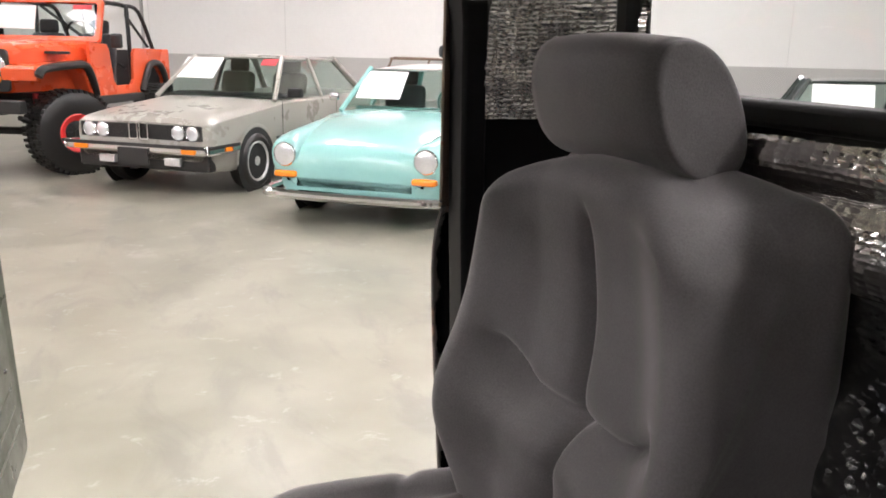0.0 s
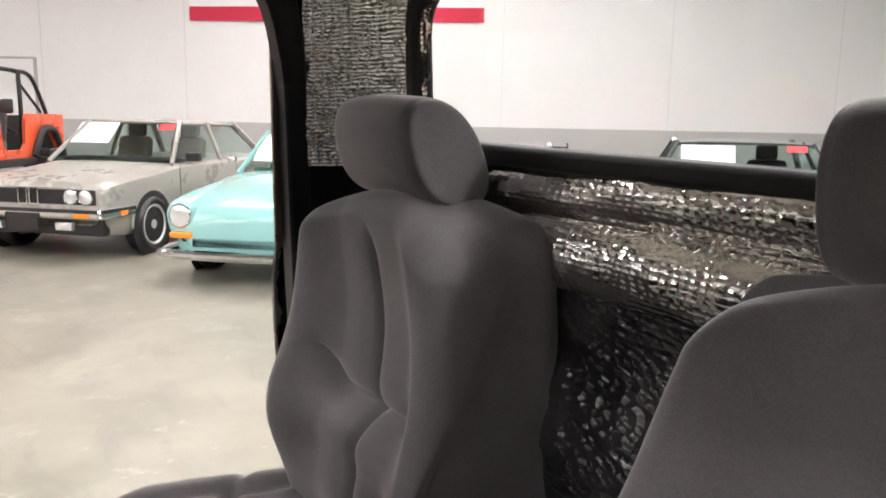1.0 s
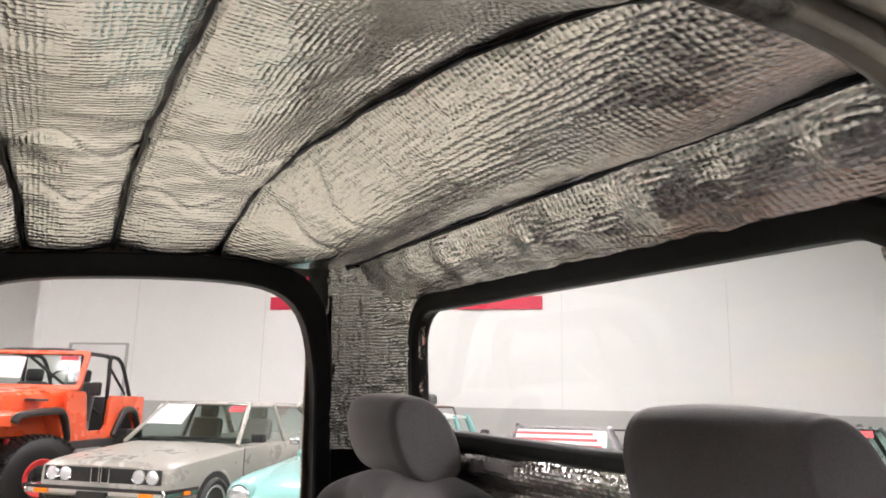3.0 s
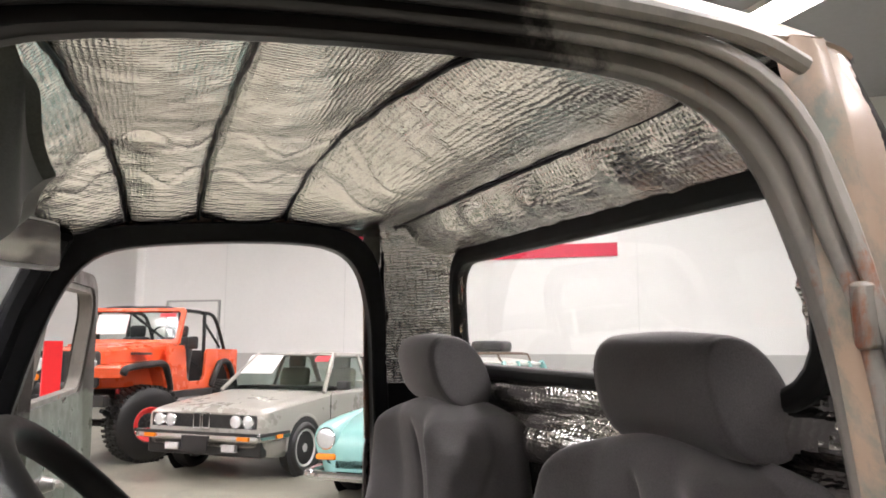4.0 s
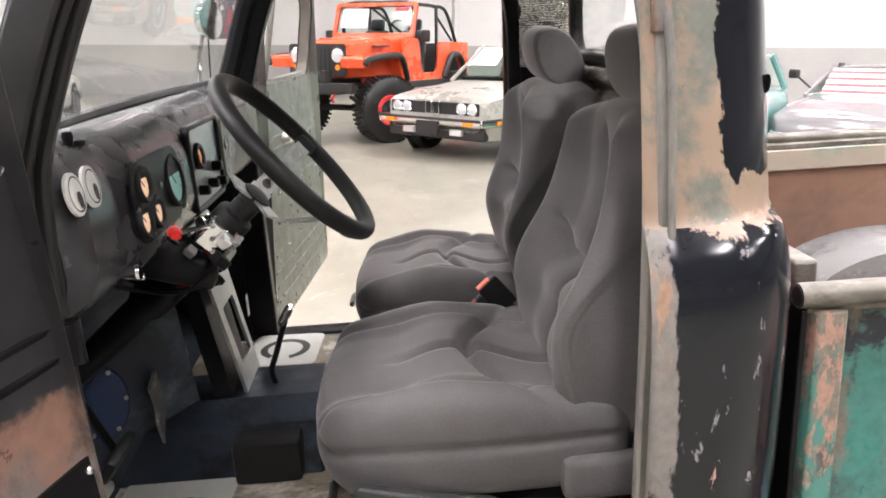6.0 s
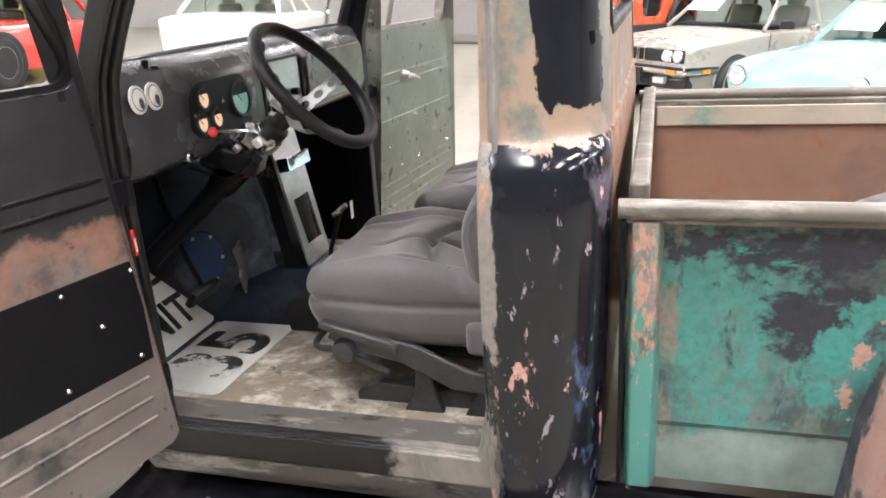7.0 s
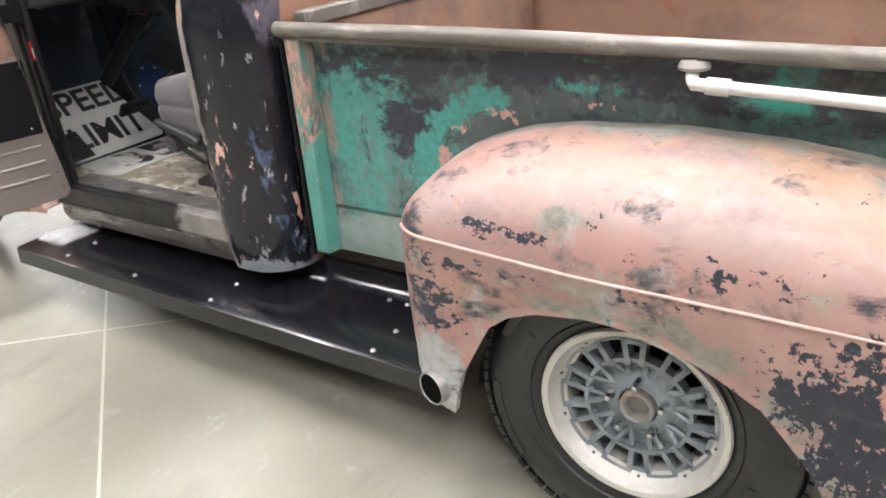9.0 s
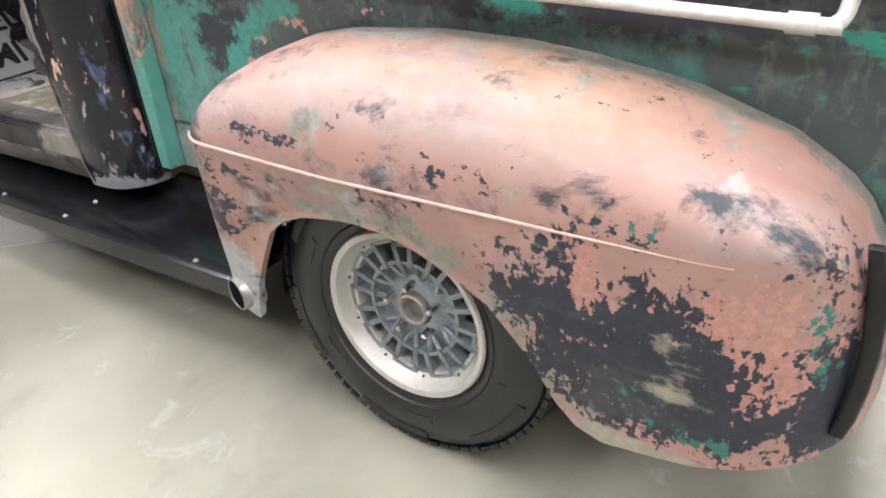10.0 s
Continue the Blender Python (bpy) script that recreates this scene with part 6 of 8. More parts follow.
# chrome turn signal switch with its red knob, wires
swi = new("signal_switch")
swi.parent = truck
swi.matrix_local = pose(0.012, 0, 0.022) @ AX @ pose(0.012, -0.072, -0.21)
swi["label"] = "chrome turn-signal switch clamped to the column"
for nm, lo, hi, turn, mat in (("switch_case", (-0.030, -0.020, -0.026), (0.024, 0.014, 0.026), (0, 0, 12), M["chrome"]), ("clamp", (-0.036, 0.006, -0.010), (0.034, 0.040, 0.010), (0, 0, 0), M["chrome"]),
                              ("lamp_lens", (-0.012, -0.034, 0.008), (0.010, -0.018, 0.030), (15, 10, 20), M["white"]), ("lever_pivot", (-0.044, -0.030, -0.016), (-0.018, -0.006, 0.006), (10, 25, -15), M["chrome"]),
                              ("terminal_block", (0.0, -0.046, -0.034), (0.030, -0.020, -0.014), (-12, 8, 30), M["black"]), ("hazard_tab", (-0.030, -0.046, -0.040), (-0.012, -0.030, -0.022), (20, 0, 10), M["steel"]),
                              ("bracket", (0.018, -0.03, 0.006), (0.042, 0.012, 0.014), (0, -25, 0), M["steel"])):
    bm = bmesh.new()
    box(bm, lo[0], hi[0], lo[1], hi[1], lo[2], hi[2], pose(0, 0, 0, *turn))
    part(nm, bm, mat, swi, bevel=0.003)
for x, y, z in ((-0.02, -0.022, 0.018), (0.012, -0.022, -0.016), (-0.006, -0.021, 0.0)):
    bm = bmesh.new()
    lathe(bm, [(0.0005, -0.006), (0.004, -0.005), (0.005, 0.0)], 10, "y", pose(x, y, z))
    part("screw", bm, M["steel"], swi)
bm = bmesh.new()
tube(bm, [(-0.85, -0.43, 1.10), (-0.868, -0.50, 1.112), (-0.877, -0.528, 1.117)], 0.004, 8)
part("signal_arm", bm, M["chrome"], truck)
bm = bmesh.new()
lathe(bm, [(0.0005, -0.015), (0.008, -0.012), (0.0105, -0.005), (0.0105, 0.005), (0.008, 0.010), (0.0005, 0.013)], 18, "y", pose(-0.877, -0.53, 1.117, 10, 0, 30))
part("signal_knob", bm, M["red"], truck, "red round knob")
for i in range(6):
    bm = bmesh.new()
    a = random.uniform(-0.05, 0.05)
    tube(bm, smooth_line([(-0.84 - 0.02 * i, -0.36 + a, 1.07), (-0.88, -0.42 + 0.03 * i, 1.00 - 0.01 * i), (-0.96, -0.38 + 0.02 * i, 0.97), (-1.05, -0.40 + 0.05 * i, 1.0)], 6), 0.004, 6)
    part("wire", bm, M["red"] if i == 2 else M["black"], truck)
bm = bmesh.new()
soft_box(bm, (0.07, 0.05, 0.03), 0.015, 5)
bmesh.ops.transform(bm, matrix=pose(-0.93, -0.36, 1.02, 0, 20, 10), verts=bm.verts)
part("switch_box", bm, M["black"], truck)

# ---- lower cab ----
plate = pose(-0.985, 0.0, 1.02, 0, 0, 0)
bm = bmesh.new()
o = [(-0.10, 0.0), (0.075, 0.0), (0.10, -0.42), (-0.055, -0.42)]
h = [(-0.045, -0.21), (0.055, -0.21), (0.075, -0.36), (-0.025, -0.36)]
ring_prism(bm, o, h, -0.004, 0.004, "x")
cp = part("centre_plate", bm, M["alu"], truck, "brushed metal centre plate with a square opening", bevel=0.001)
cp.matrix_local = plate @ pose(0, 0, 0, 0, -9, 0)
bm = bmesh.new()
box(bm, 0.006, 0.04, -0.085, 0.06, -0.115, -0.075)
box(bm, 0.04, 0.05, -0.06, 0.035, -0.105, -0.085)
tube(bm, [(0.045, -0.05, -0.082), (0.055, 0.0, -0.082), (0.045, 0.04, -0.082)], 0.006, 6)
part("slide_control", bm, M["chrome"], cp, "chrome slide control")
bm = bmesh.new()
box(bm, -0.06, -0.02, -0.09, 0.09, -0.40, -0.02)
part("plate_box", bm, M["black"], cp)
SP = pose(-1.19, -0.155, 0, 0, 0, -61)
bm = bmesh.new()
prism(bm, [(-0.217, 0.45), (0.20, 0.45), (0.15, 1.02), (-0.217, 1.02)], -0.003, 0.003, "x")
sp = part("side_plate", bm, M["firewall"], truck, "blue-grey side plate", bevel=0.001)
sp.matrix_local = SP
bm = bmesh.new()
tube(bm, [(-1.12, 0.02, 0.90), (-1.10, 0.10, 0.66)], 0.006, 8)
tube(bm, [(-1.10, 0.095, 0.67), (-1.10, 0.103, 0.645)], 0.010, 8)
part("linkage_rod", bm, M["steel"], truck)
bm = bmesh.new()
lathe(bm, [(0.0005, 0.004), (0.075, 0.004), (0.08, 0.0)], 36, "x", pose(0.0035, -0.02, 0.66) @ Matrix.Diagonal((1, 0.75, 1.1, 1)))
part("round_cover", bm, plain("deep_blue_cover", (0.012, 0.03, 0.09), 0.4, vary=0.2), sp, "dark blue round cover plate")
for a in range(6):
    bm = bmesh.new()
    disc(bm, 0.005, 0.006, pose(0.0065, -0.02 + 0.052 * math.cos(a * 1.047), 0.66 + 0.078 * math.sin(a * 1.047)), 8)
    part("cover_screw", bm, M["steel"], sp)
bm = bmesh.new()
prism(bm, [(-0.20, 0.70), (-0.15, 0.72), (-0.13, 0.66), (-0.14, 0.60), (-0.165, 0.55), (-0.185, 0.60), (-0.18, 0.65)], -1.09, -1.083, "x")
part("gas_pedal", bm, M["sill"], truck, "bare metal accelerator pedal", bevel=0.002)
ped = new("brake_pedal")
ped.parent = truck
ped.matrix_local = pose(-1.12, -0.33, 0.62)
ped["label"] = "black brake pedal on its arm"
bm = bmesh.new()
soft_box(bm, (0.012, 0.065, 0.026), 0.008, 6)
bmesh.ops.transform(bm, matrix=pose(0, 0, 0, 0, 35, 0), verts=bm.verts)
part("pad", bm, M["rubber"], ped)
bm = bmesh.new()
tube(bm, [(-0.01, 0.02, 0.0), (-0.06, 0.02, 0.12), (-0.12, 0.03, 0.36)], 0.009, 8)
part("arm", bm, M["black"], ped)
bm = bmesh.new()
for i in range(5):
    box(bm, -0.06 + i * 0.022, -0.048 + i * 0.022, -0.05, 0.05, 0.0, 0.006)
box(bm, -0.07, 0.05, -0.055, 0.055, -0.004, 0.001)
gp = part("foot_rest", bm, M["rubber"], truck, "ribbed black rubber foot pedal", bevel=0.001)
gp.matrix_local = pose(-1.15, -0.60, 0.53, 0, 42, 0)
# shifter
sh = new("gear_lever")
sh.parent = truck
sh.matrix_local = pose(-0.86, 0.0, 0.58)
sh["label"] = "bent black gear lever with chrome T handle"
bm = bmesh.new()
tube(bm, smooth_line([(0.005, 0.0, 0.0), (-0.005, -0.004, 0.05), (0.012, -0.008, 0.10), (0.045, -0.012, 0.19)], 6), 0.007, 10)
part("lever", bm, M["black"], sh)
bm = bmesh.new()
tube(bm, [(0.037, -0.05, 0.186), (0.047, -0.02, 0.198), (0.05, 0.018, 0.20)], [0.007, 0.011, 0.010], 10)
part("handle", bm, M["chrome"], sh)
bm = bmesh.new()
box(bm, -0.95, -0.76, -0.10, 0.22, 0.50, 0.545)
part("shifter_base", bm, M["firewall"], truck, "blue-grey metal shifter base", bevel=0.006)
bm = bmesh.new()
box(bm, -0.90, -0.80, 0.0, 0.012, 0.5455, 0.549)
part("shifter_slot", bm, M["letters"], truck)
bm = bmesh.new()
soft_box(bm, (0.075, 0.055, 0.05), 0.012, 6)
bmesh.ops.translate(bm, verts=bm.verts, vec=(-0.86, -0.15, 0.50))
part("switch_console", bm, M["rubber"], truck, "small black plastic console")

# ---- road signs laid on the floor ----
def floor_sign(m, w, h, label):
    e = thing("road_sign", m, label, "road sign")
    bm = bmesh.new()
    prism(bm, rrect(-w / 2, w / 2, -h / 2, h / 2, 0.025), 0.0, 0.003, "z")
    part("sheet", bm, M["sign"], e, bevel=0.001)
    return e


toe = math.degrees(math.atan2(0.255, 0.21))
TOE = TRUCK @ pose(-1.2, -0.375, 0.449) @ pose(0, 0, 0, 0, toe, 0) @ pose(-0.16, 0, 0, 0, 0, 90)
sg = floor_sign(TOE, 0.42, 0.30, "worn white speed limit sign fixed to the toe board")
shape_text("lettering", "SPEED", 0.135, M["letters"], sg, pose(0, 0.085, 0.0034))
shape_text("lettering", "LIMIT", 0.135, M["letters"], sg, pose(0.0, -0.065, 0.0034))
FS = TRUCK @ pose(-1.065, -0.365, 0.4485, 0, 0, 87)
sg = floor_sign(FS, 0.43, 0.25, "scuffed white speed limit sign with worn black numerals")
shape_text("lettering", "35", 0.29, M["worn_letters"], sg, pose(0, -0.01, 0.0034))
FS = TRUCK @ pose(-0.93, 0.55, 0.4485, 0, 0, -93)
sg = floor_sign(FS, 0.24, 0.22, "scuffed white road sign with a worn black ring")
bm = bmesh.new()
lathe(bm, [(0.055, 0.0035), (0.078, 0.0035)], 28, "z", None, 20, 330)
part("print", bm, M["letters"], sg)

# ---- seat belts ----
def buckle(m, label):
    e = thing("seat_belt_buckle", m, label, "seat belt buckle", "seat belt buckles")
    bm = bmesh.new()
    soft_box(bm, (0.028, 0.011, 0.042), 0.007, 5)
    part("case", bm, M["rubber"], e)
    bm = bmesh.new()
    box(bm, -0.024, 0.010, -0.008, 0.008, 0.0405, 0.0445)
    part("release_button", bm, plain("red_button", (0.62, 0.14, 0.09), 0.45), e, "orange-red release button")
    bm = bmesh.new()
    prism(bm, [(-0.012, -0.035), (0.012, -0.035), (0.04, -0.22), (0.015, -0.22)], -0.004, 0.004, "y")
    part("stalk", bm, M["rubber"], e)
    return e


buckle(TRUCK @ pose(-0.325, -0.085, 0.815, 0, -38, 10), "black seat belt buckle with orange-red button between the seats")
buckle(TRUCK @ pose(-0.35, -0.085, 0.77, 0, -48, 5), "black seat belt buckle with orange-red button between the seats")
bm = bmesh.new()
prism(bm, [(-0.19, 0.46), (-0.15, 0.46), (-0.115, 1.0), (-0.14, 1.0)], -0.70, -0.697, "y")
part("belt_webbing", bm, M["rubber"], truck, "dark grey seat belt webbing behind the seat")

# ---- sun visor, mirror ----
vis = new("sun_visor")
vis.parent = truck
vis.matrix_local = pose(0, 0, 0)
vis["label"] = "grey-green fabric sun visor hanging down"
VC = [Vector(c) for c in ((-0.872, -0.50, 1.595), (-0.856, -0.19, 1.512), (-0.768, -0.455, 1.545), (-0.80, -0.46, 1.668))]
bm = bmesh.new()


def visor(s, t):
    a, b = VC[0].lerp(VC[1], s), VC[3].lerp(VC[2], s)
    p = a.lerp(b, t)
    return p + Vector((0.006, 0.004, 0.0)) * math.sin(5 * s + 7 * t)


surface(bm, visor, 16, 12)
thicken(bm, 0.012)
part("panel", bm, velour("visor_cloth", (0.085, 0.092, 0.08)), vis, smooth=60)
bm = bmesh.new()
tube(bm, [VC[0] + Vector((-0.02, -0.02, 0.02)), VC[0], VC[3]], 0.005, 8)
part("rod", bm, M["black"], vis)
mir = new("rear_view_mirror")
mir.parent = truck
mir.matrix_local = pose(-0.85, 0.0, 1.548, 0, 0, -25)
mir["label"] = "interior mirror with pale back"
bm = bmesh.new()
soft_box(bm, (0.008, 0.085, 0.036), 0.007, 8)
part("shell", bm, plain("mirror_shell", (0.72, 0.73, 0.73), 0.3), mir)
bm = bmesh.new()
prism(bm, rrect(-0.079, 0.079, -0.031, 0.031, 0.01), 0.008, 0.0095, "x")
part("mirror_glass", bm, plain("mirror_silver", (0.9, 0.9, 0.9), 0.02, metal=1.0, vary=0.0), mir)
bm = bmesh.new()
tube(bm, [(-0.006, 0, 0.02), (-0.03, 0, 0.06), (-0.05, 0, 0.085)], 0.005, 8)
part("stem", bm, M["black"], mir)

# ---- white pipe along the bed side, rail brackets ----
for sgn in (-1, 1):
    bm = bmesh.new()
    tube(bm, smooth_line([(1.065, sgn * 0.685, 0.975), (1.066, sgn * 0.705, 0.945), (1.075, sgn * 0.715, 0.935), (1.10, sgn * 0.718, 0.933), (1.4, sgn * 0.718, 0.918), (1.715, sgn * 0.718, 0.898), (1.735, sgn * 0.715, 0.90), (1.745, sgn * 0.705, 0.91), (1.75, sgn * 0.685, 0.94)], 5), 0.0115, 12)
    for u, w in ((1.115, 0.932), (1.695, 0.8995)):
        tube(bm, [(u - 0.02, sgn * 0.718, w + 0.001), (u + 0.02, sgn * 0.718, w - 0.001)], 0.0155, 12)
    part("white_pipe", bm, M["pvc"], truck, "white plastic pipe hung under the bed rail")
    for u in (1.065, 1.75):
        bm = bmesh.new()
        lathe(bm, [(0.0005, 0.0), (0.028, 0.0), (0.03, 0.006), (0.024, 0.016), (0.012, 0.018)], 14, "z", pose(u, sgn * 0.69, 0.955))
        part("pipe_flange", bm, M["jamb"], truck)
    # rear lamp strip on the fender's end
    bm = bmesh.new()
    soft_box(bm, (0.014, 0.012, 0.17), 0.009, 6, lambda p: (p.x - 0.02 * abs(p.z / 0.17) ** 2, p.y, p.z))
    bmesh.ops.translate(bm, verts=bm.verts, vec=(1.868, sgn * 0.83, 0.47))
    part("fender_trim", bm, M["rubber"], truck, "black upright trim strip at the fender's end")
    bm = bmesh.new()
    tube(bm, [(u, sgn * (0.66 + FOUT * bulge(u) + 0.0005), interp(u, [(0.5, 0.648), (0.65, 0.640), (0.95, 0.624), (1.7, 0.617)])) for u in [0.53 + 1.16 * (i / 40) ** 1.3 for i in range(41)]], [0.0036] * 30 + [0.0036 - 0.0003 * k for k in range(11)], 8)
    part("fender_bead", bm, plain("bead_pale", (0.47, 0.33, 0.285), 0.45, vary=0.3), truck, "pale worn bead along the fender")

# round chrome door mirror outside the passenger windshield post
pm = new("door_mirror")
pm.parent = truck
pm.matrix_local = pose(-1.09, 0.82, 1.465, 0, 0, -20)
pm["label"] = "round chrome door mirror on a thin arm"
bm = bmesh.new()
lathe(bm, [(0.0005, -0.045), (0.03, -0.04), (0.05, -0.026), (0.062, -0.006), (0.064, 0.004), (0.060, 0.006)], 26, "x")
part("shell", bm, M["chrome"], pm)
bm = bmesh.new()
lathe(bm, [(0.0005, 0.005), (0.061, 0.005)], 26, "x")
part("mirror_face", bm, M["chrome"], pm)
bm = bmesh.new()
tube(bm, [(-0.02, -0.02, -0.04), (-0.03, -0.05, -0.12), (0.0, -0.10, -0.20)], 0.006, 8)
part("arm", bm, M["chrome"], pm)


# ---- parked vehicles ----
def heading(x, y, fx, fy):
    return pose(x, y, 0, 0, 0, math.degrees(math.atan2(fy, fx)))


def loft(bm, stations, cap=True):
    """Stations: x and a half outline of (y, z) from top middle to bottom middle; mirrored and joined."""
    rows = []
    for x, half in stations:
        pts = [(y, z) for y, z in half] + [(-y, z) for y, z in half[::-1] if y > 1e-6]
        rows.append([bm.verts.new((x, y, z)) for y, z in pts])
    n = len(rows[0])
    for a, b in zip(rows, rows[1:]):
        for i in range(n):
            j = (i + 1) % n
            bm.faces.new((a[i], a[j], b[j], b[i]))
    if cap:
        bm.faces.new(rows[0])
        bm.faces.new(rows[-1][::-1])
    return rows


def outline(hw, top, bot, crown=0.02, shoulder=0.06, tuck=0.94):
    return [(0, top + crown), (hw * 0.45, top + crown * 0.8), (hw * 0.78, top + crown * 0.25), (hw * 0.93, top - shoulder * 0.35), (hw * 0.985, top - shoulder), (hw, top - shoulder * 2.2),
            (hw, (top + bot) / 2), (hw * 0.985, bot + 0.10), (hw * tuck, bot + 0.02), (hw * 0.85, bot), (0, bot)]


CAR = {}
CAR["dark"] = plain("car_underside", (0.012, 0.012, 0.012), 0.7, vary=0.2)
CAR["trim"] = plain("black_trim", (0.018, 0.018, 0.018), 0.45, vary=0.2)
CAR["glass"] = glass("car_glass", (0.80, 0.88, 0.85))
CAR["chrome"] = M["chrome"]
CAR["amber"] = plain("amber_lens", (0.85, 0.25, 0.02), 0.25, vary=0.05, coat=0.5)
CAR["lens"] = plain("lamp_glass", (0.72, 0.73, 0.74), 0.12, metal=0.55, vary=0.12, scale=60, coat=0.8)
CAR["paper"] = plain("white_paper", (0.80, 0.80, 0.78), 0.7, vary=0.02)
CAR["tag"] = plain("red_tag", (0.62, 0.06, 0.07), 0.5, vary=0.1)
CAR["tan"] = velour("tan_upholstery", (0.20, 0.19, 0.15))
CAR["black_seat"] = velour("black_upholstery", (0.03, 0.03, 0.032))
CAR["alloy"] = plain("silver_alloy", (0.55, 0.55, 0.54), 0.35, metal=0.3, vary=0.15)


def car_wheel(e, x, y, R, rim, width, rim_mat, steer=0.0, spokes=14, group_name="wheel"):
    sgn = 1 if y > 0 else -1
    hub = new(group_name)
    hub.parent = e
    hub.matrix_local = pose(x, y, R, 0, 0, steer) @ (pose(0, 0, 0, 0, 0, 180) if sgn > 0 else Matrix.Identity(4))
    h = width / 2
    bm = bmesh.new()
    lathe(bm, [(rim - 0.01, -h + 0.02), (rim + 0.01, -h - 0.002), (rim + 0.04, -h - 0.008), (R - 0.04, -h), (R - 0.012, -h + 0.02), (R, -h + 0.05), (R, h - 0.05), (R - 0.02, h - 0.01), (rim, h)], 40, "y")
    part("tyre", bm, M["tyre"], hub)
    if R > 0.4:
        bm = bmesh.new()
        for i in range(44):
            a = 360 * i / 44
            for y0, y1, o in ((-h + 0.0, -h * 0.35, 0), (-h * 0.3, h * 0.3, 4), (h * 0.35, h, 0)):
                box(bm, R - 0.02, R + 0.016, y0, y1, -0.018, 0.018, pose(0, 0, 0, 0, a + o, 0))
        part("tread", bm, M["tyre"], hub)["kind"] = "stuff"
    bm = bmesh.new()
    lathe(bm, [(rim - 0.012, -h + 0.03), (rim, -h + 0.006), (rim - 0.012, -h + 0.0), (rim - 0.025, -h + 0.02), (rim - 0.03, -h + 0.06), (rim - 0.03, h - 0.02)], 40, "y")
    part("rim", bm, rim_mat, hub)
    bm = bmesh.new()
    if spokes > 8:
        lathe(bm, [(rim - 0.028, -h + 0.055), (0.0005, -h + 0.055)], 28, "y")
        for i in range(spokes):
            box(bm, 0.03, rim - 0.02, -h + 0.022, -h + 0.05, -0.008, 0.008, pose(0, 0, 0, 0, 360 * i / spokes + 12, 0))
            box(bm, 0.07, rim - 0.02, -h + 0.026, -h + 0.05, -0.006, 0.006, pose(0, 0, 0, 0, 360 * (i + 0.5) / spokes + 12, 0))
        lathe(bm, [(0.05, -h + 0.05), (0.048, -h + 0.015), (0.0005, -h + 0.012)], 18, "y")
        part("wheel_face", bm, rim_mat, hub)
    else:
        lathe(bm, [(rim - 0.012, -h + 0.004), (rim - 0.03, -h + 0.012), (rim * 0.68, -h + 0.03), (rim * 0.62, -h + 0.05)], 36, "y")
        part("wheel_ring", bm, rim_mat, hub)
        bm = bmesh.new()
        lathe(bm, [(rim * 0.64, -h + 0.04), (rim * 0.45, -h + 0.03), (0.05, -h + 0.03), (0.045, -h - 0.0), (0.0005, -h - 0.005)], 28, "y")
        for i in range(spokes):
            box(bm, 0.055, rim * 0.62, -h + 0.01, -h + 0.05, -0.02, 0.02, pose(0, 0, 0, 0, 360 * i / spokes, 0))
        part("wheel_face", bm, CAR["trim"], hub)
    return hub


def arch(e, x, y, R):
    """A dark disc a hair proud of the body side, standing in for the wheel opening's shade."""
    sgn = 1 if y > 0 else -1
    bm = bmesh.new()
    lathe(bm, [(0.0005, 0.0), (R, 0.0), (R + 0.008, -0.004), (R + 0.016, -0.006 * 0)], 36, "y", pose(x, y, R - 0.045), 0, 360)
    part("wheel_opening_shade", bm, CAR["dark"], e)


def slab(bm, pts, t=0.004):
    """A thin pane through four or more points."""
    vs = [bm.verts.new(p) for p in pts]
    f = bm.faces.new(vs)
    n = (Vector(pts[1]) - Vector(pts[0])).cross(Vector(pts[2]) - Vector(pts[0])).normalized()
    back = [bm.verts.new(Vector(p) - n * t) for p in pts]
    bm.faces.new(back[::-1])
    k = len(pts)
    for i in range(k):
        j = (i + 1) % k
        bm.faces.new((vs[i], back[i], back[j], vs[j]))


def cabin(e, base, top, zb, zt, hb, ht, posts, paint, roof_mat, crown=0.03, pw=0.03):
    """Roof, posts, panes. base and top: x of front and rear; posts: fractions along the side where a post stands."""
    def at(side, f, up, inset=0.0):
        xb = base[0] + (base[1] - base[0]) * f
        xt = top[0] + (top[1] - top[0]) * f
        q = up
        return (xb + (xt - xb) * q, side * (hb + (ht - hb) * q - inset), zb + (zt - zb) * q)
    bm = bmesh.new()
    surface(bm, lambda s, t: (top[0] + (top[1] - top[0]) * s, ht * (2 * t - 1) * 1.02, zt + crown * (1 - abs(2 * t - 1) ** 2.4) * (1 - abs(2 * s - 1) ** 4) - 0.02 * abs(2 * t - 1) ** 6), 12, 12)
    thicken(bm, 0.025)
    part("roof", bm, roof_mat, e, smooth=60)
    for side in (-1, 1):
        for f in posts:
            bm = bmesh.new()
            r = pw * (1.4 if f in (posts[-1],) else 0.9)
            tube(bm, [at(side, f, -0.03), at(side, f, 0.5), at(side, f, 1.0)], r, 6)
            part("roof_post", bm, paint, e)
        for f0, f1 in zip(posts, posts[1:]):
            bm = bmesh.new()
            slab(bm, [at(side, f0 + 0.01, 0.02), at(side, f1 - 0.01, 0.02), at(side, f1 - 0.01, 0.97), at(side, f0 + 0.01, 0.97)])
            part("side_window", bm, CAR["glass"], e)
    for f, nm in ((0.0, "windscreen"), (1.0, "rear_screen")):
        bm = bmesh.new()
        slab(bm, [at(-1, f, 0.02, 0.02), at(1, f, 0.02, 0.02), at(1, f, 0.98, 0.02), at(-1, f, 0.98, 0.02)])
        part(nm, bm, CAR["glass"], e)
    return at


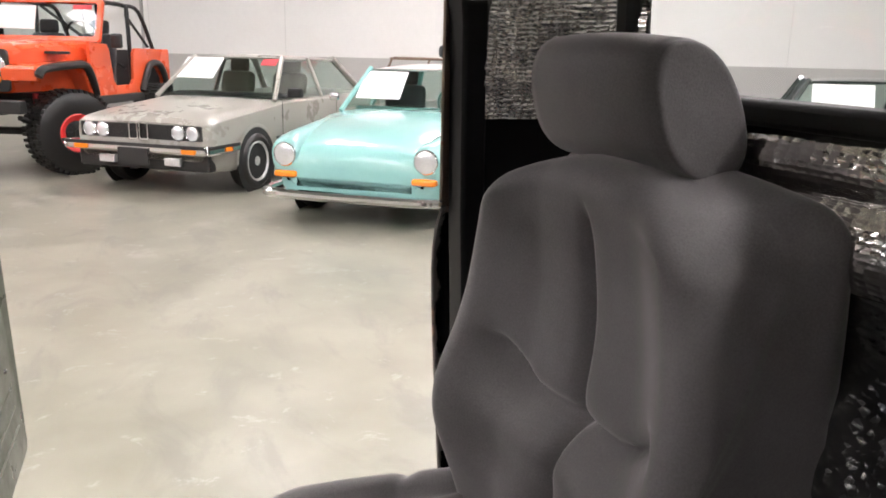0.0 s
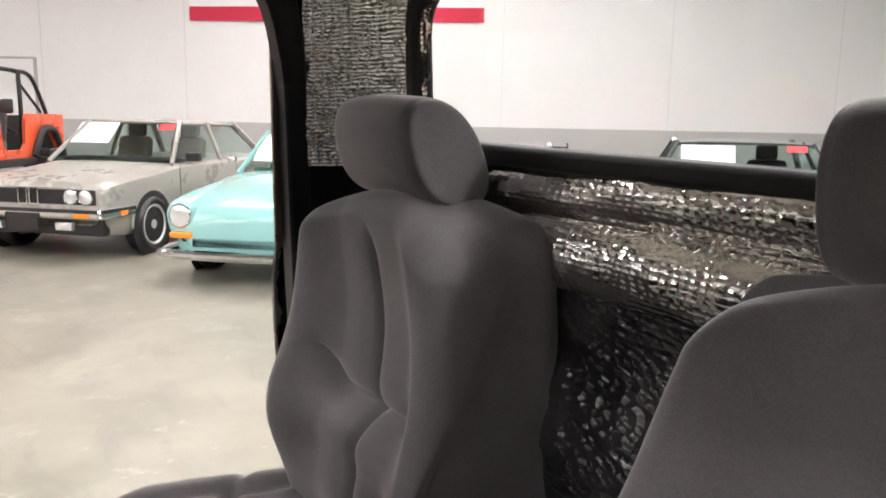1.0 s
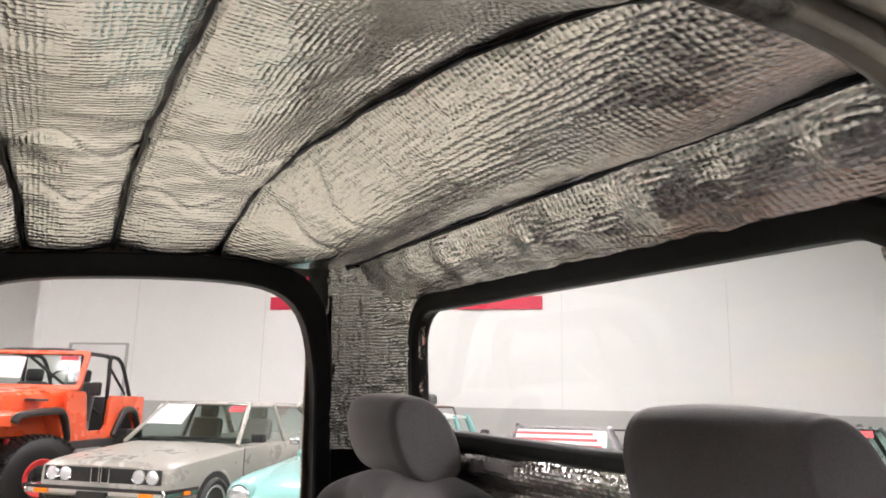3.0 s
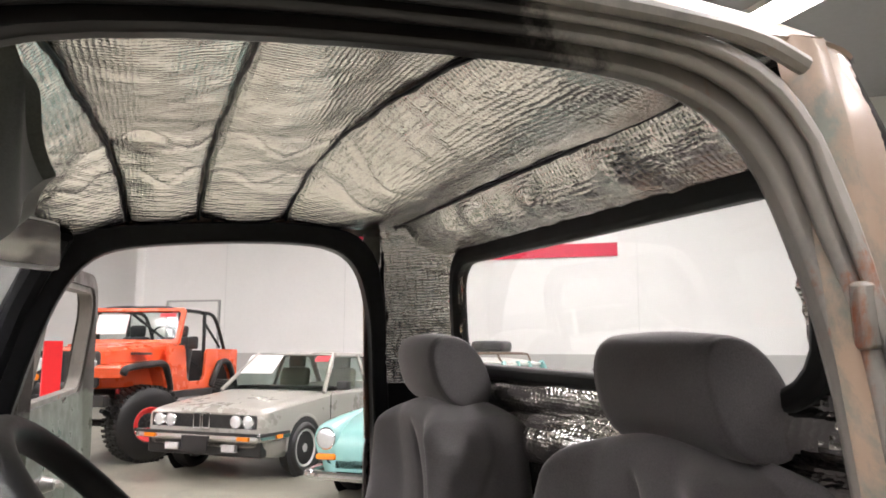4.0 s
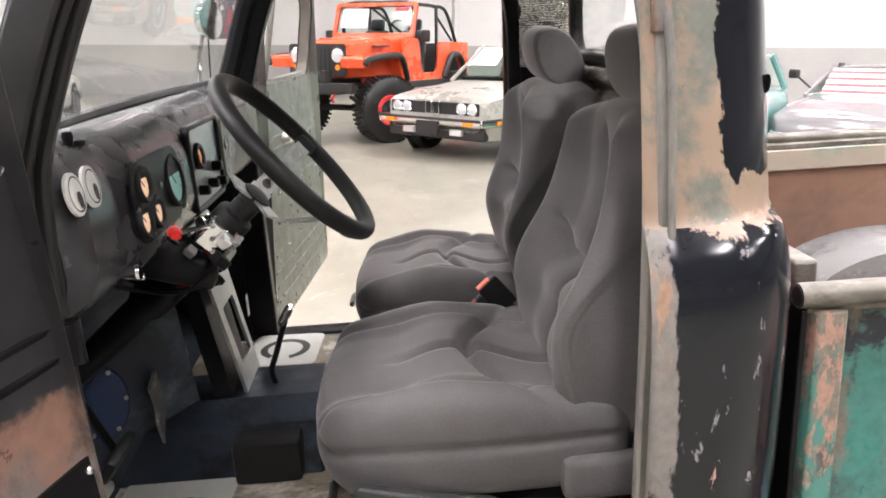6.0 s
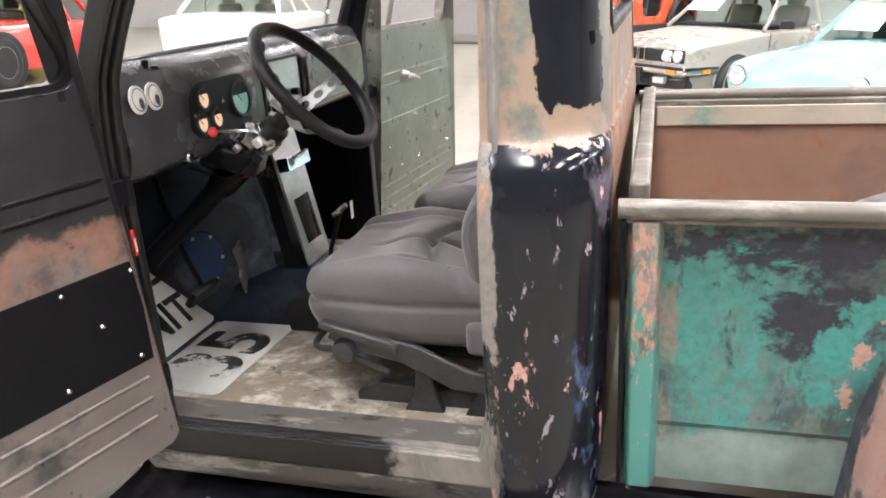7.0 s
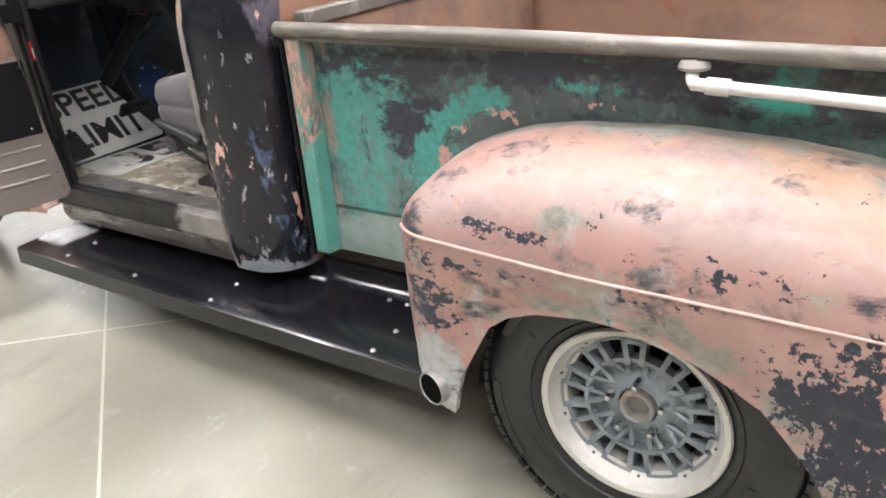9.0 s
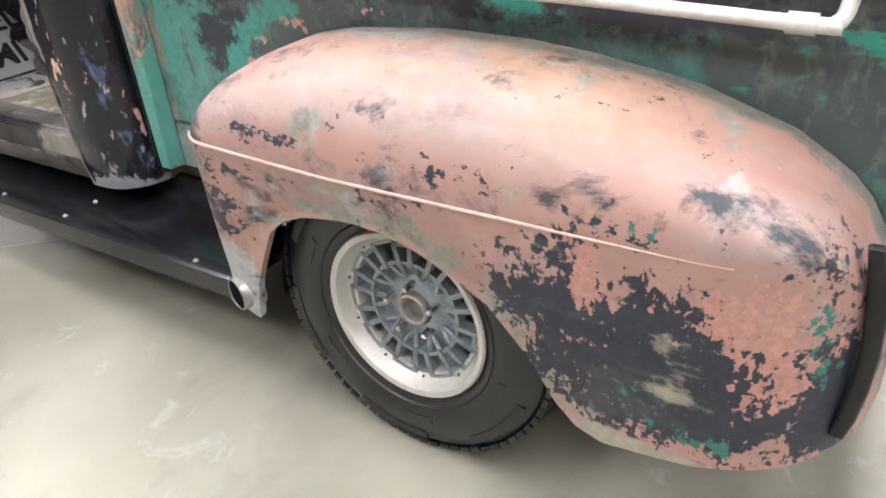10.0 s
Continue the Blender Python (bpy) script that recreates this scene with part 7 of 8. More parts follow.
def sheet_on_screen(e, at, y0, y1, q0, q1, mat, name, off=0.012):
    a, b, c, d = (Vector(at(1, 0.0, q)) for q in (q0, q0, q1, q1))
    bm = bmesh.new()
    pts = [Vector((a.x + off, y0, a.z)), Vector((a.x + off, y1, a.z)), Vector((c.x + off, y1, c.z)), Vector((c.x + off, y0, c.z))]
    slab(bm, pts, 0.002)
    part(name, bm, mat, e)


def car_seat(e, x, y, z, mat, h=0.55):
    bm = bmesh.new()
    soft_box(bm, (0.07, 0.22, h / 2), 0.06, 8)
    bmesh.ops.transform(bm, matrix=pose(x, y, z + h / 2, 0, -12, 0), verts=bm.verts)
    soft = part("interior_seat", bm, mat, e)
    bm = bmesh.new()
    soft_box(bm, (0.05, 0.12, 0.09), 0.04, 6)
    bmesh.ops.transform(bm, matrix=pose(x - 0.08, y, z + h + 0.08, 0, -8, 0), verts=bm.verts)
    part("interior_headrest", bm, mat, e)


def round_lamp(e, x, y, z, r, name="headlamp", m_extra=None):
    bm = bmesh.new()
    m = pose(x, y, z)
    lathe(bm, [(r + 0.012, -0.03), (r + 0.012, 0.004), (r + 0.004, 0.012), (r, 0.006)], 28, "x", m)
    g = part(name, bm, CAR["chrome"], e)
    bm = bmesh.new()
    lathe(bm, [(r, 0.005), (r * 0.8, 0.014), (r * 0.45, 0.021), (0.0005, 0.024)], 28, "x", m)
    part("lens", bm, CAR["lens"], g)


def silver_coupe(m):
    e = thing("coupe", m, "silver-beige two-door coupe with a paper sheet on its windscreen", "car")
    paint = plain("silver_beige_paint", (0.34, 0.325, 0.29), 0.3, metal=0.1, vary=0.02, scale=2)
    st = []
    for x, hw, top, bot in ((0.74, 0.74, 0.70, 0.36), (0.70, 0.77, 0.735, 0.28), (0.60, 0.79, 0.765, 0.24), (0.3, 0.815, 0.80, 0.22), (0.0, 0.82, 0.83, 0.22), (-0.45, 0.822, 0.875, 0.2), (-0.62, 0.822, 0.895, 0.2),
                            (-1.2, 0.825, 0.905, 0.2), (-2.0, 0.825, 0.91, 0.2), (-2.57, 0.82, 0.925, 0.22), (-3.0, 0.81, 0.925, 0.25), (-3.4, 0.79, 0.91, 0.3), (-3.52, 0.76, 0.87, 0.36)):
        st.append((x, outline(hw, top, bot, 0.018, 0.035)))
    bm = bmesh.new()
    loft(bm, st)
    part("body", bm, paint, e, smooth=40)
    at = cabin(e, (-0.52, -2.95), (-1.02, -2.35), 0.90, 1.345, 0.755, 0.575, (0.0, 0.46, 0.97), paint, paint)
    for x in (0.0, -2.57):
        for s in (-1, 1):
            arch(e, x, s * 0.832, 0.345)
            bm = bmesh.new()
            lathe(bm, [(0.345, 0.0), (0.352, 0.006 * s), (0.375, 0.004 * s), (0.385, 0.0)], 30, "y", pose(x, s * 0.828, 0.30), 0, 180)
            part("arch_lip", bm, paint, e)
            car_wheel(e, x, s * 0.755, 0.30, 0.208, 0.19, CAR["alloy"], 0, 14)
    # front: black grille band, chrome twin grilles, four lamps
    bm = bmesh.new()
    box(bm, 0.735, 0.752, -0.70, 0.70, 0.555, 0.70)
    part("grille", bm, CAR["trim"], e, bevel=0.004)
    for k in range(12):
        bm = bmesh.new()
        box(bm, 0.752, 0.755, -0.40, 0.40, 0.57 + k * 0.0105, 0.574 + k * 0.0105)
        part("grille_bar", bm, CAR["dark"], e)
    for y in (-0.06, 0.06):
        bm = bmesh.new()
        ring_prism(bm, rrect(y - 0.052, y + 0.052, 0.548, 0.712, 0.02), rrect(y - 0.040, y + 0.040, 0.562, 0.70, 0.014), 0.745, 0.775, "x")
        part("twin_grille", bm, CAR["chrome"], e)
    for y in (-0.60, -0.44, 0.44, 0.60):
        round_lamp(e, 0.75, y, 0.628, 0.066)
    bm = bmesh.new()
    box(bm, 0.70, 0.86, -0.80, 0.80, 0.435, 0.52)
    for s in (-1, 1):
        box(bm, 0.30, 0.86, s * 0.80, s * 0.84, 0.435, 0.52)
    part("bumper", bm, CAR["chrome"], e, "chrome bumper", bevel=0.02)
    bm = bmesh.new()
    box(bm, 0.855, 0.872, -0.80, 0.80, 0.49, 0.525)
    for s in (-1, 1):
        box(bm, 0.32, 0.872, s * 0.838, s * 0.846, 0.49, 0.525)
    part("bumper_strip", bm, CAR["trim"], e, bevel=0.004)
    bm = bmesh.new()
    box(bm, 0.62, 0.74, -0.76, 0.76, 0.26, 0.43)
    part("front_valance", bm, CAR["trim"], e, bevel=0.02)
    bm = bmesh.new()
    box(bm, 0.86, 0.88, -0.17, 0.17, 0.32, 0.48)
    part("number_plate", bm, CAR["trim"], e, "blank black plate")
    for y in (-0.38, 0.38):
        bm = bmesh.new()
        box(bm, 0.74, 0.80, y - 0.09, y + 0.09, 0.31, 0.39)
        part("fog_lamp", bm, CAR["lens"], e, bevel=0.01)
    for y in (-0.62, 0.62):
        bm = bmesh.new()
        box(bm, 0.855, 0.876, y - 0.075, y + 0.075, 0.445, 0.488)
        part("indicator", bm, CAR["amber"], e, bevel=0.003)
    for s in (-1, 1):
        bm = bmesh.new()
        box(bm, 0.46, 0.58, s * 0.84, s * 0.85, 0.455, 0.495)
        part("side_marker", bm, CAR["amber"], e, bevel=0.002)
        bm = bmesh.new()
        soft_box(bm, (0.05, 0.08, 0.05), 0.02, 6)
        bmesh.ops.translate(bm, verts=bm.verts, vec=(-0.80, s * 0.86, 0.965))
        part("door_mirror", bm, CAR["trim"], e)
        for x in (-0.56, -1.92):
            bm = bmesh.new()
            box(bm, x - 0.003, x + 0.003, s * 0.826 - 0.002, s * 0.826 + 0.002, 0.30, 0.88)
            part("door_gap", bm, CAR["dark"], e)
        bm = bmesh.new()
        box(bm, -2.2, -0.42, s * 0.822, s * 0.834, 0.49, 0.52)
        part("side_strip", bm, CAR["trim"], e)
    for y in (-0.36, 0.36):
        car_seat(e, -1.55, y, 0.62, CAR["tan"])
    bm = bmesh.new()
    soft_box(bm, (0.2, 0.68, 0.09), 0.05, 8)
    bmesh.ops.translate(bm, verts=bm.verts, vec=(-0.80, 0, 0.86))
    part("dashboard", bm, CAR["trim"], e)
    sheet_on_screen(e, at, -0.66, -0.16, 0.45, 0.97, CAR["paper"], "paper_sheet")
    sheet_on_screen(e, at, 0.36, 0.56, 0.80, 0.96, CAR["tag"], "red_tag")
    return e


def mint_wagon(m):
    e = thing("wagon", m, "mint green old wagon with white roof and roof rack", "car")
    paint = plain("mint_paint", (0.25, 0.48, 0.455), 0.25, vary=0.04, coat=0.6)
    white = plain("white_roof_paint", (0.74, 0.74, 0.70), 0.3, vary=0.03, coat=0.4)
    st = []
    for x, hw, top, bot, cr in ((0.815, 0.50, 0.44, 0.30, 0.03), (0.80, 0.60, 0.52, 0.27, 0.035), (0.775, 0.66, 0.575, 0.24, 0.04), (0.73, 0.69, 0.615, 0.22, 0.045), (0.64, 0.72, 0.65, 0.20, 0.05), (0.5, 0.745, 0.69, 0.20, 0.055), (0.3, 0.77, 0.735, 0.18, 0.06), (0.0, 0.79, 0.785, 0.18, 0.06),
                                (-0.35, 0.80, 0.845, 0.18, 0.05), (-0.6, 0.80, 0.86, 0.18, 0.03), (-1.4, 0.80, 0.87, 0.18, 0.02), (-2.3, 0.80, 0.87, 0.2, 0.02), (-2.7, 0.78, 0.86, 0.24, 0.02), (-2.98, 0.72, 0.78, 0.30, 0.02)):
        st.append((x, outline(hw, top, bot, cr, 0.05, 0.9)))
    bm = bmesh.new()
    loft(bm, st)
    part("body", bm, paint, e, smooth=50)
    at = cabin(e, (-0.55, -2.85), (-0.98, -2.65), 0.87, 1.27, 0.70, 0.56, (0.0, 0.33, 0.62, 0.98), paint, white, 0.05)
    for x in (0.0, -2.4):
        for s in (-1, 1):
            arch(e, x, s * 0.808, 0.30)
            car_wheel(e, x, s * 0.72, 0.29, 0.19, 0.17, CAR["alloy"], 0, 10)
    for s in (-1, 1):
        bm = bmesh.new()      # rounded wing that carries the headlamp
        rows = []
        for x, r, z, y in ((0.80, 0.085, 0.585, 0.61), (0.79, 0.115, 0.585, 0.615), (0.75, 0.135, 0.585, 0.625), (0.66, 0.148, 0.59, 0.64), (0.5, 0.15, 0.61, 0.65), (0.25, 0.14, 0.645, 0.66), (-0.1, 0.11, 0.70, 0.68), (-0.45, 0.06, 0.77, 0.72)):
            rows.append([bm.verts.new((x, s * (y + r * math.cos(a * math.pi / 10)), z + r * math.sin(a * math.pi / 10) * (1 if a <= 10 else 1.6))) for a in range(20)])
        for a, b in zip(rows, rows[1:]):
            for i in range(20):
                bm.faces.new((a[i], a[(i + 1) % 20], b[(i + 1) % 20], b[i]))
        bm.faces.new(rows[0])
        part("front_wing", bm, paint, e, smooth=60)
        round_lamp(e, 0.805, s * 0.61, 0.585, 0.088)
    for y in (-0.60, 0.60):
        bm = bmesh.new()
        soft_box(bm, (0.05, 0.10, 0.028), 0.02, 6)
        bmesh.ops.translate(bm, verts=bm.verts, vec=(0.79, y, 0.425))
        part("indicator", bm, CAR["amber"], e)
    bm = bmesh.new()
    pts = smooth_line([(0.30, -0.84, 0.27), (0.72, -0.82, 0.27), (0.86, -0.66, 0.27), (0.90, 0, 0.27), (0.86, 0.66, 0.27), (0.72, 0.82, 0.27), (0.30, 0.84, 0.27)], 6)
    tube(bm, pts, 0.042, 10)
    part("bumper", bm, CAR["chrome"], e, "chrome bumper")
    bm = bmesh.new()
    lathe(bm, [(0.0005, 0.006), (0.028, 0.005), (0.036, 0.0)], 20, "x", pose(0.755, 0, 0.58, 0, -35, 0))
    part("round_badge", bm, CAR["chrome"], e)
    bm = bmesh.new()
    for y in (-0.35, 0.35):
        tube(bm, [(-1.1, y, 1.37), (-2.6, y, 1.37)], 0.016, 8)
    for i in range(7):
        tube(bm, [(-1.15 - i * 0.23, -0.42, 1.365), (-1.15 - i * 0.23, 0.42, 1.365)], 0.012, 8)
    for x in (-1.2, -2.5):
        for y in (-0.42, 0.42):
            tube(bm, [(x, y, 1.365), (x, y * 1.1, 1.27)], 0.012, 6)
    part("roof_rack", bm, M["wood"], e, "slatted roof rack")
    bm = bmesh.new()
    soft_box(bm, (0.25, 0.2, 0.07), 0.05, 6)
    bmesh.ops.translate(bm, verts=bm.verts, vec=(-2.0, 0.1, 1.45))
    part("rack_load", bm, CAR["trim"], e)
    for y in (-0.33, 0.33):
        car_seat(e, -1.35, y, 0.6, CAR["black_seat"], 0.5)
    bm = bmesh.new()
    tube(bm, [(0.19 * math.cos(a * math.pi / 14) * 0.4 - 0.98, 0.35 + 0.19 * math.sin(a * math.pi / 14), 0.93 + 0.19 * math.cos(a * math.pi / 14) * 0.9) for a in range(28)], 0.012, 8, closed=True)
    part("steering_wheel", bm, paint, e)
    bm = bmesh.new()
    box(bm, -0.95, -0.75, -0.64, 0.64, 0.80, 0.90)
    part("dashboard", bm, paint, e, bevel=0.02)
    sheet_on_screen(e, at, -0.60, -0.14, 0.28, 0.92, CAR["paper"], "paper_sheet")
    sheet_on_screen(e, at, 0.36, 0.52, 0.78, 0.93, CAR["tag"], "red_tag")
    for s in (-1, 1):
        for x in (-0.62, -1.62):
            bm = bmesh.new()
            box(bm, x - 0.003, x + 0.003, s * 0.806 - 0.002, s * 0.806 + 0.002, 0.24, 0.84)
            part("door_gap", bm, CAR["dark"], e)
        bm = bmesh.new()
        soft_box(bm, (0.02, 0.05, 0.035), 0.015, 5)
        bmesh.ops.translate(bm, verts=bm.verts, vec=(-0.75, s * 0.87, 0.98))
        part("door_mirror", bm, CAR["chrome"], e)
    return e


def orange_jeep(m):
    e = thing("off_roader", m, "lifted orange open off-roader with huge tyres and red wheels", "off-roader")
    paint = plain("orange_paint", (0.74, 0.10, 0.03), 0.28, vary=0.03, scale=2)
    ZB, ZT = 0.86, 1.36
    bm = bmesh.new()        # hood and engine box
    loft(bm, [(0.56, [(0, 1.385), (0.30, 1.375), (0.385, 1.35), (0.39, 1.30), (0.39, 0.98), (0.38, 0.92), (0, 0.92)]),
              (0.0, [(0, 1.44), (0.42, 1.43), (0.51, 1.40), (0.52, 1.34), (0.52, 0.98), (0.5, 0.92), (0, 0.92)]),
              (-0.88, [(0, 1.50), (0.52, 1.49), (0.64, 1.46), (0.655, 1.40), (0.655, 0.95), (0.64, 0.88), (0, 0.88)])])
    part("hood", bm, paint, e, smooth=30)
    bm = bmesh.new()        # grille
    prism(bm, rrect(-0.46, 0.46, 0.93, 1.375, 0.05), 0.56, 0.60, "x")
    part("grille_panel", bm, CAR["trim"], e, bevel=0.006)
    for k in range(7):
        y = -0.21 + k * 0.07
        bm = bmesh.new()
        box(bm, 0.601, 0.606, y - 0.018, y + 0.018, 1.02, 1.32)
        part("grille_slot", bm, CAR["dark"], e)
    for y in (-0.34, 0.34):
        round_lamp(e, 0.605, y, 1.22, 0.09)
        bm = bmesh.new()
        lathe(bm, [(0.0005, 0.02), (0.035, 0.015), (0.04, 0.0)], 16, "x", pose(0.602, y, 1.06))
        part("indicator", bm, CAR["amber"], e)
    for s in (-1, 1):
        bm = bmesh.new()    # front wing: flat top with a turned-down edge
        prism(bm, [(0.62, 1.17), (0.60, 1.21), (-0.42, 1.26), (-0.60, 0.95), (-0.60, 0.86), (-0.52, 0.86), (-0.36, 1.18), (0.45, 1.15), (0.55, 1.05), (0.60, 1.05)], s * 0.38, s * 0.76, "y")
        part("front_wing", bm, paint, e, bevel=0.012)
        bm = bmesh.new()
        tube(bm, smooth_line([(0.62, s * 0.79, 1.10), (0.52, s * 0.80, 1.175), (0.0, s * 0.80, 1.21), (-0.38, s * 0.80, 1.20), (-0.56, s * 0.79, 0.98), (-0.62, s * 0.78, 0.86)], 5), 0.045, 8)
        part("wing_flare", bm, CAR["trim"], e, "black rubber wing flare")
        bm = bmesh.new()    # tub side with the door cut out and rear arch
        prism(bm, [(-0.60, 0.80), (-2.95, 0.80), (-2.95, 0.98), (-2.82, 0.98), (-2.72, 1.14), (-2.50, 1.24), (-2.22, 1.24), (-2.02, 1.14), (-1.92, 0.98), (-1.9, 0.98), (-1.9, 0.88)][:2] and
              [(-0.60, 0.82), (-1.98, 0.82), (-2.05, 1.02), (-2.2, 1.16), (-2.37, 1.20), (-2.55, 1.16), (-2.70, 1.02), (-2.76, 0.86), (-3.0, 0.86), (-3.0, 1.42), (-1.86, 1.42), (-1.80, 1.36), (-1.76, 1.02), (-1.68, 0.95), (-1.26, 0.95), (-1.18, 1.00), (-1.10, 1.40), (-1.05, 1.46), (-0.60, 1.47)], s * 0.70, s * 0.745, "y")
        part("tub_side", bm, paint, e, bevel=0.008)
        bm = bmesh.new()
        tube(bm, smooth_line([(-1.94, s * 0.77, 0.86), (-2.05, s * 0.79, 1.05), (-2.22, s * 0.79, 1.21), (-2.52, s * 0.79, 1.21), (-2.70, s * 0.79, 1.05), (-2.78, s * 0.77, 0.88)], 5), 0.045, 8)
        part("rear_flare", bm, CAR["trim"], e)
        bm = bmesh.new()
        box(bm, -1.94, -0.55, s * 0.72, s * 0.80, 0.74, 0.84)
        part("rocker_guard", bm, CAR["trim"], e, bevel=0.01)
        bm = bmesh.new()
        box(bm, -0.30, 0.0, s * 0.525, s * 0.665, 1.33, 1.36)
        part("side_vent", bm, CAR["trim"], e, bevel=0.004)
    bm = bmesh.new()
    box(bm, -3.0, -0.6, -0.70, 0.70, 0.80, 0.86)
    box(bm, -3.02, -2.98, -0.70, 0.70, 0.86, 1.40)
    box(bm, -0.92, -0.88, -0.70, 0.70, 0.86, 1.47)
    part("tub_floor", bm, CAR["trim"], e)
    # windscreen frame
    bm = bmesh.new()
    ring_prism(bm, rrect(-0.72, 0.72, 0.0, 0.56, 0.05), rrect(-0.655, 0.655, 0.07, 0.50, 0.04), -0.025, 0.025, "x", pose(-0.94, 0, 1.47, 0, -20, 0))
    part("windscreen_frame", bm, paint, e, bevel=0.006)
    bm = bmesh.new()
    prism(bm, rrect(-0.655, 0.655, 0.07, 0.50, 0.04), -0.003, 0.003, "x", pose(-0.94, 0, 1.47, 0, -20, 0))
    part("windscreen", bm, CAR["glass"], e)
    bm = bmesh.new()
    box(bm, 0.005, 0.007, -0.60, -0.12, 0.16, 0.46, pose(-0.94, 0, 1.47, 0, -20, 0))
    part("paper_sheet", bm, CAR["paper"], e)
    bm = bmesh.new()
    box(bm, 0.005, 0.007, 0.34, 0.58, 0.42, 0.48, pose(-0.94, 0, 1.47, 0, -20, 0))
    part("red_tag", bm, CAR["tag"], e)
    # roll cage
    zc = 2.0
    bm = bmesh.new()
    for x in (-1.13, -1.95):
        tube(bm, smooth_line([(x, -0.62, 0.88), (x, -0.62, 1.8), (x, -0.55, zc - 0.02), (x, 0, zc), (x, 0.55, zc - 0.02), (x, 0.62, 1.8), (x, 0.62, 0.88)], 5), 0.028, 8)
    for s in (-1, 1):
        tube(bm, [(-1.13, s * 0.56, zc - 0.02), (-1.95, s * 0.56, zc - 0.02)], 0.028, 8)
        tube(bm, smooth_line([(-1.95, s * 0.56, zc - 0.03), (-2.4, s * 0.58, 1.92), (-2.78, s * 0.6, 1.42)], 5), 0.028, 8)
    tube(bm, [(-1.95, -0.55, 1.95), (-1.95, 0.55, 1.15)], 0.022, 8)
    tube(bm, [(-1.95, 0.6, 1.85), (-2.6, 0.6, 1.45)], 0.02, 8)
    part("roll_cage", bm, CAR["trim"], e, "black padded roll cage")
    for y in (-0.34, 0.34):
        car_seat(e, -1.66, y, 1.0, CAR["black_seat"], 0.6)
        bm = bmesh.new()
        soft_box(bm, (0.24, 0.23, 0.08), 0.05, 6)
        bmesh.ops.translate(bm, verts=bm.verts, vec=(-1.42, y, 1.0))
        part("interior_cushion", bm, CAR["black_seat"], e)
    bm = bmesh.new()
    tube(bm, [(-1.26 + 0.06 * math.cos(a * math.pi / 14), 0.34 + 0.19 * math.sin(a * math.pi / 14), 1.56 + 0.18 * math.cos(a * math.pi / 14)) for a in range(28)], 0.014, 8, closed=True)
    part("steering_wheel", bm, CAR["trim"], e)
    for s in (-1, 1):
        bm = bmesh.new()
        soft_box(bm, (0.03, 0.07, 0.09), 0.025, 6)
        bmesh.ops.translate(bm, verts=bm.verts, vec=(-1.08, s * 0.86, 1.50))
        part("door_mirror", bm, CAR["trim"], e)
    bm = bmesh.new()
    box(bm, 0.70, 0.82, -0.68, 0.68, 0.72, 0.86)
    box(bm, 0.2, 0.72, -0.42, 0.42, 0.70, 0.80)
    part("front_bumper", bm, CAR["trim"], e, bevel=0.015)
    bm = bmesh.new()
    lathe(bm, [(0.06, -0.2), (0.075, -0.2), (0.075, 0.2), (0.06, 0.2)], 18, "y", pose(0.76, 0, 0.93))
    box(bm, 0.68, 0.84, -0.28, -0.2, 0.86, 1.02)
    box(bm, 0.68, 0.84, 0.2, 0.28, 0.86, 1.02)
    part("winch", bm, CAR["trim"], e)
    for s in (-1, 1):
        bm = bmesh.new()
        tube(bm, [(0.80, s * 0.40, 0.70), (0.86, s * 0.40, 0.66), (0.84, s * 0.40, 0.60)], 0.02, 8)
        part("tow_hook", bm, CAR["tag"], e)
        bm = bmesh.new()
        lathe(bm, [(0.03, 0.0), (0.03, 0.35)], 10, "z", pose(0.12, s * 0.45, 0.55))
        part("shock_absorber", bm, CAR["tag"], e)
    bm = bmesh.new()
    for x in (0.0, -2.37):
        tube(bm, [(x, -0.66, 0.47), (x, 0.66, 0.47)], 0.045, 10)
    for s in (-1, 1):
        box(bm, -3.0, 0.7, s * 0.36 - 0.03, s * 0.36 + 0.03, 0.70, 0.80)
        tube(bm, smooth_line([(0.55, s * 0.5, 0.66), (0.0, s * 0.5, 0.52), (-0.55, s * 0.5, 0.66)], 5), 0.03, 6)
    part("chassis", bm, CAR["dark"], e)
    for x in (0.0, -2.37):
        for s in (-1, 1):
            car_wheel(e, x, s * 0.76, 0.468, 0.215, 0.30, RED_RIM, -33 if x == 0 else 0, 6)
    return e


RED_RIM = plain("red_wheel_paint", (0.72, 0.04, 0.04), 0.35, vary=0.08)


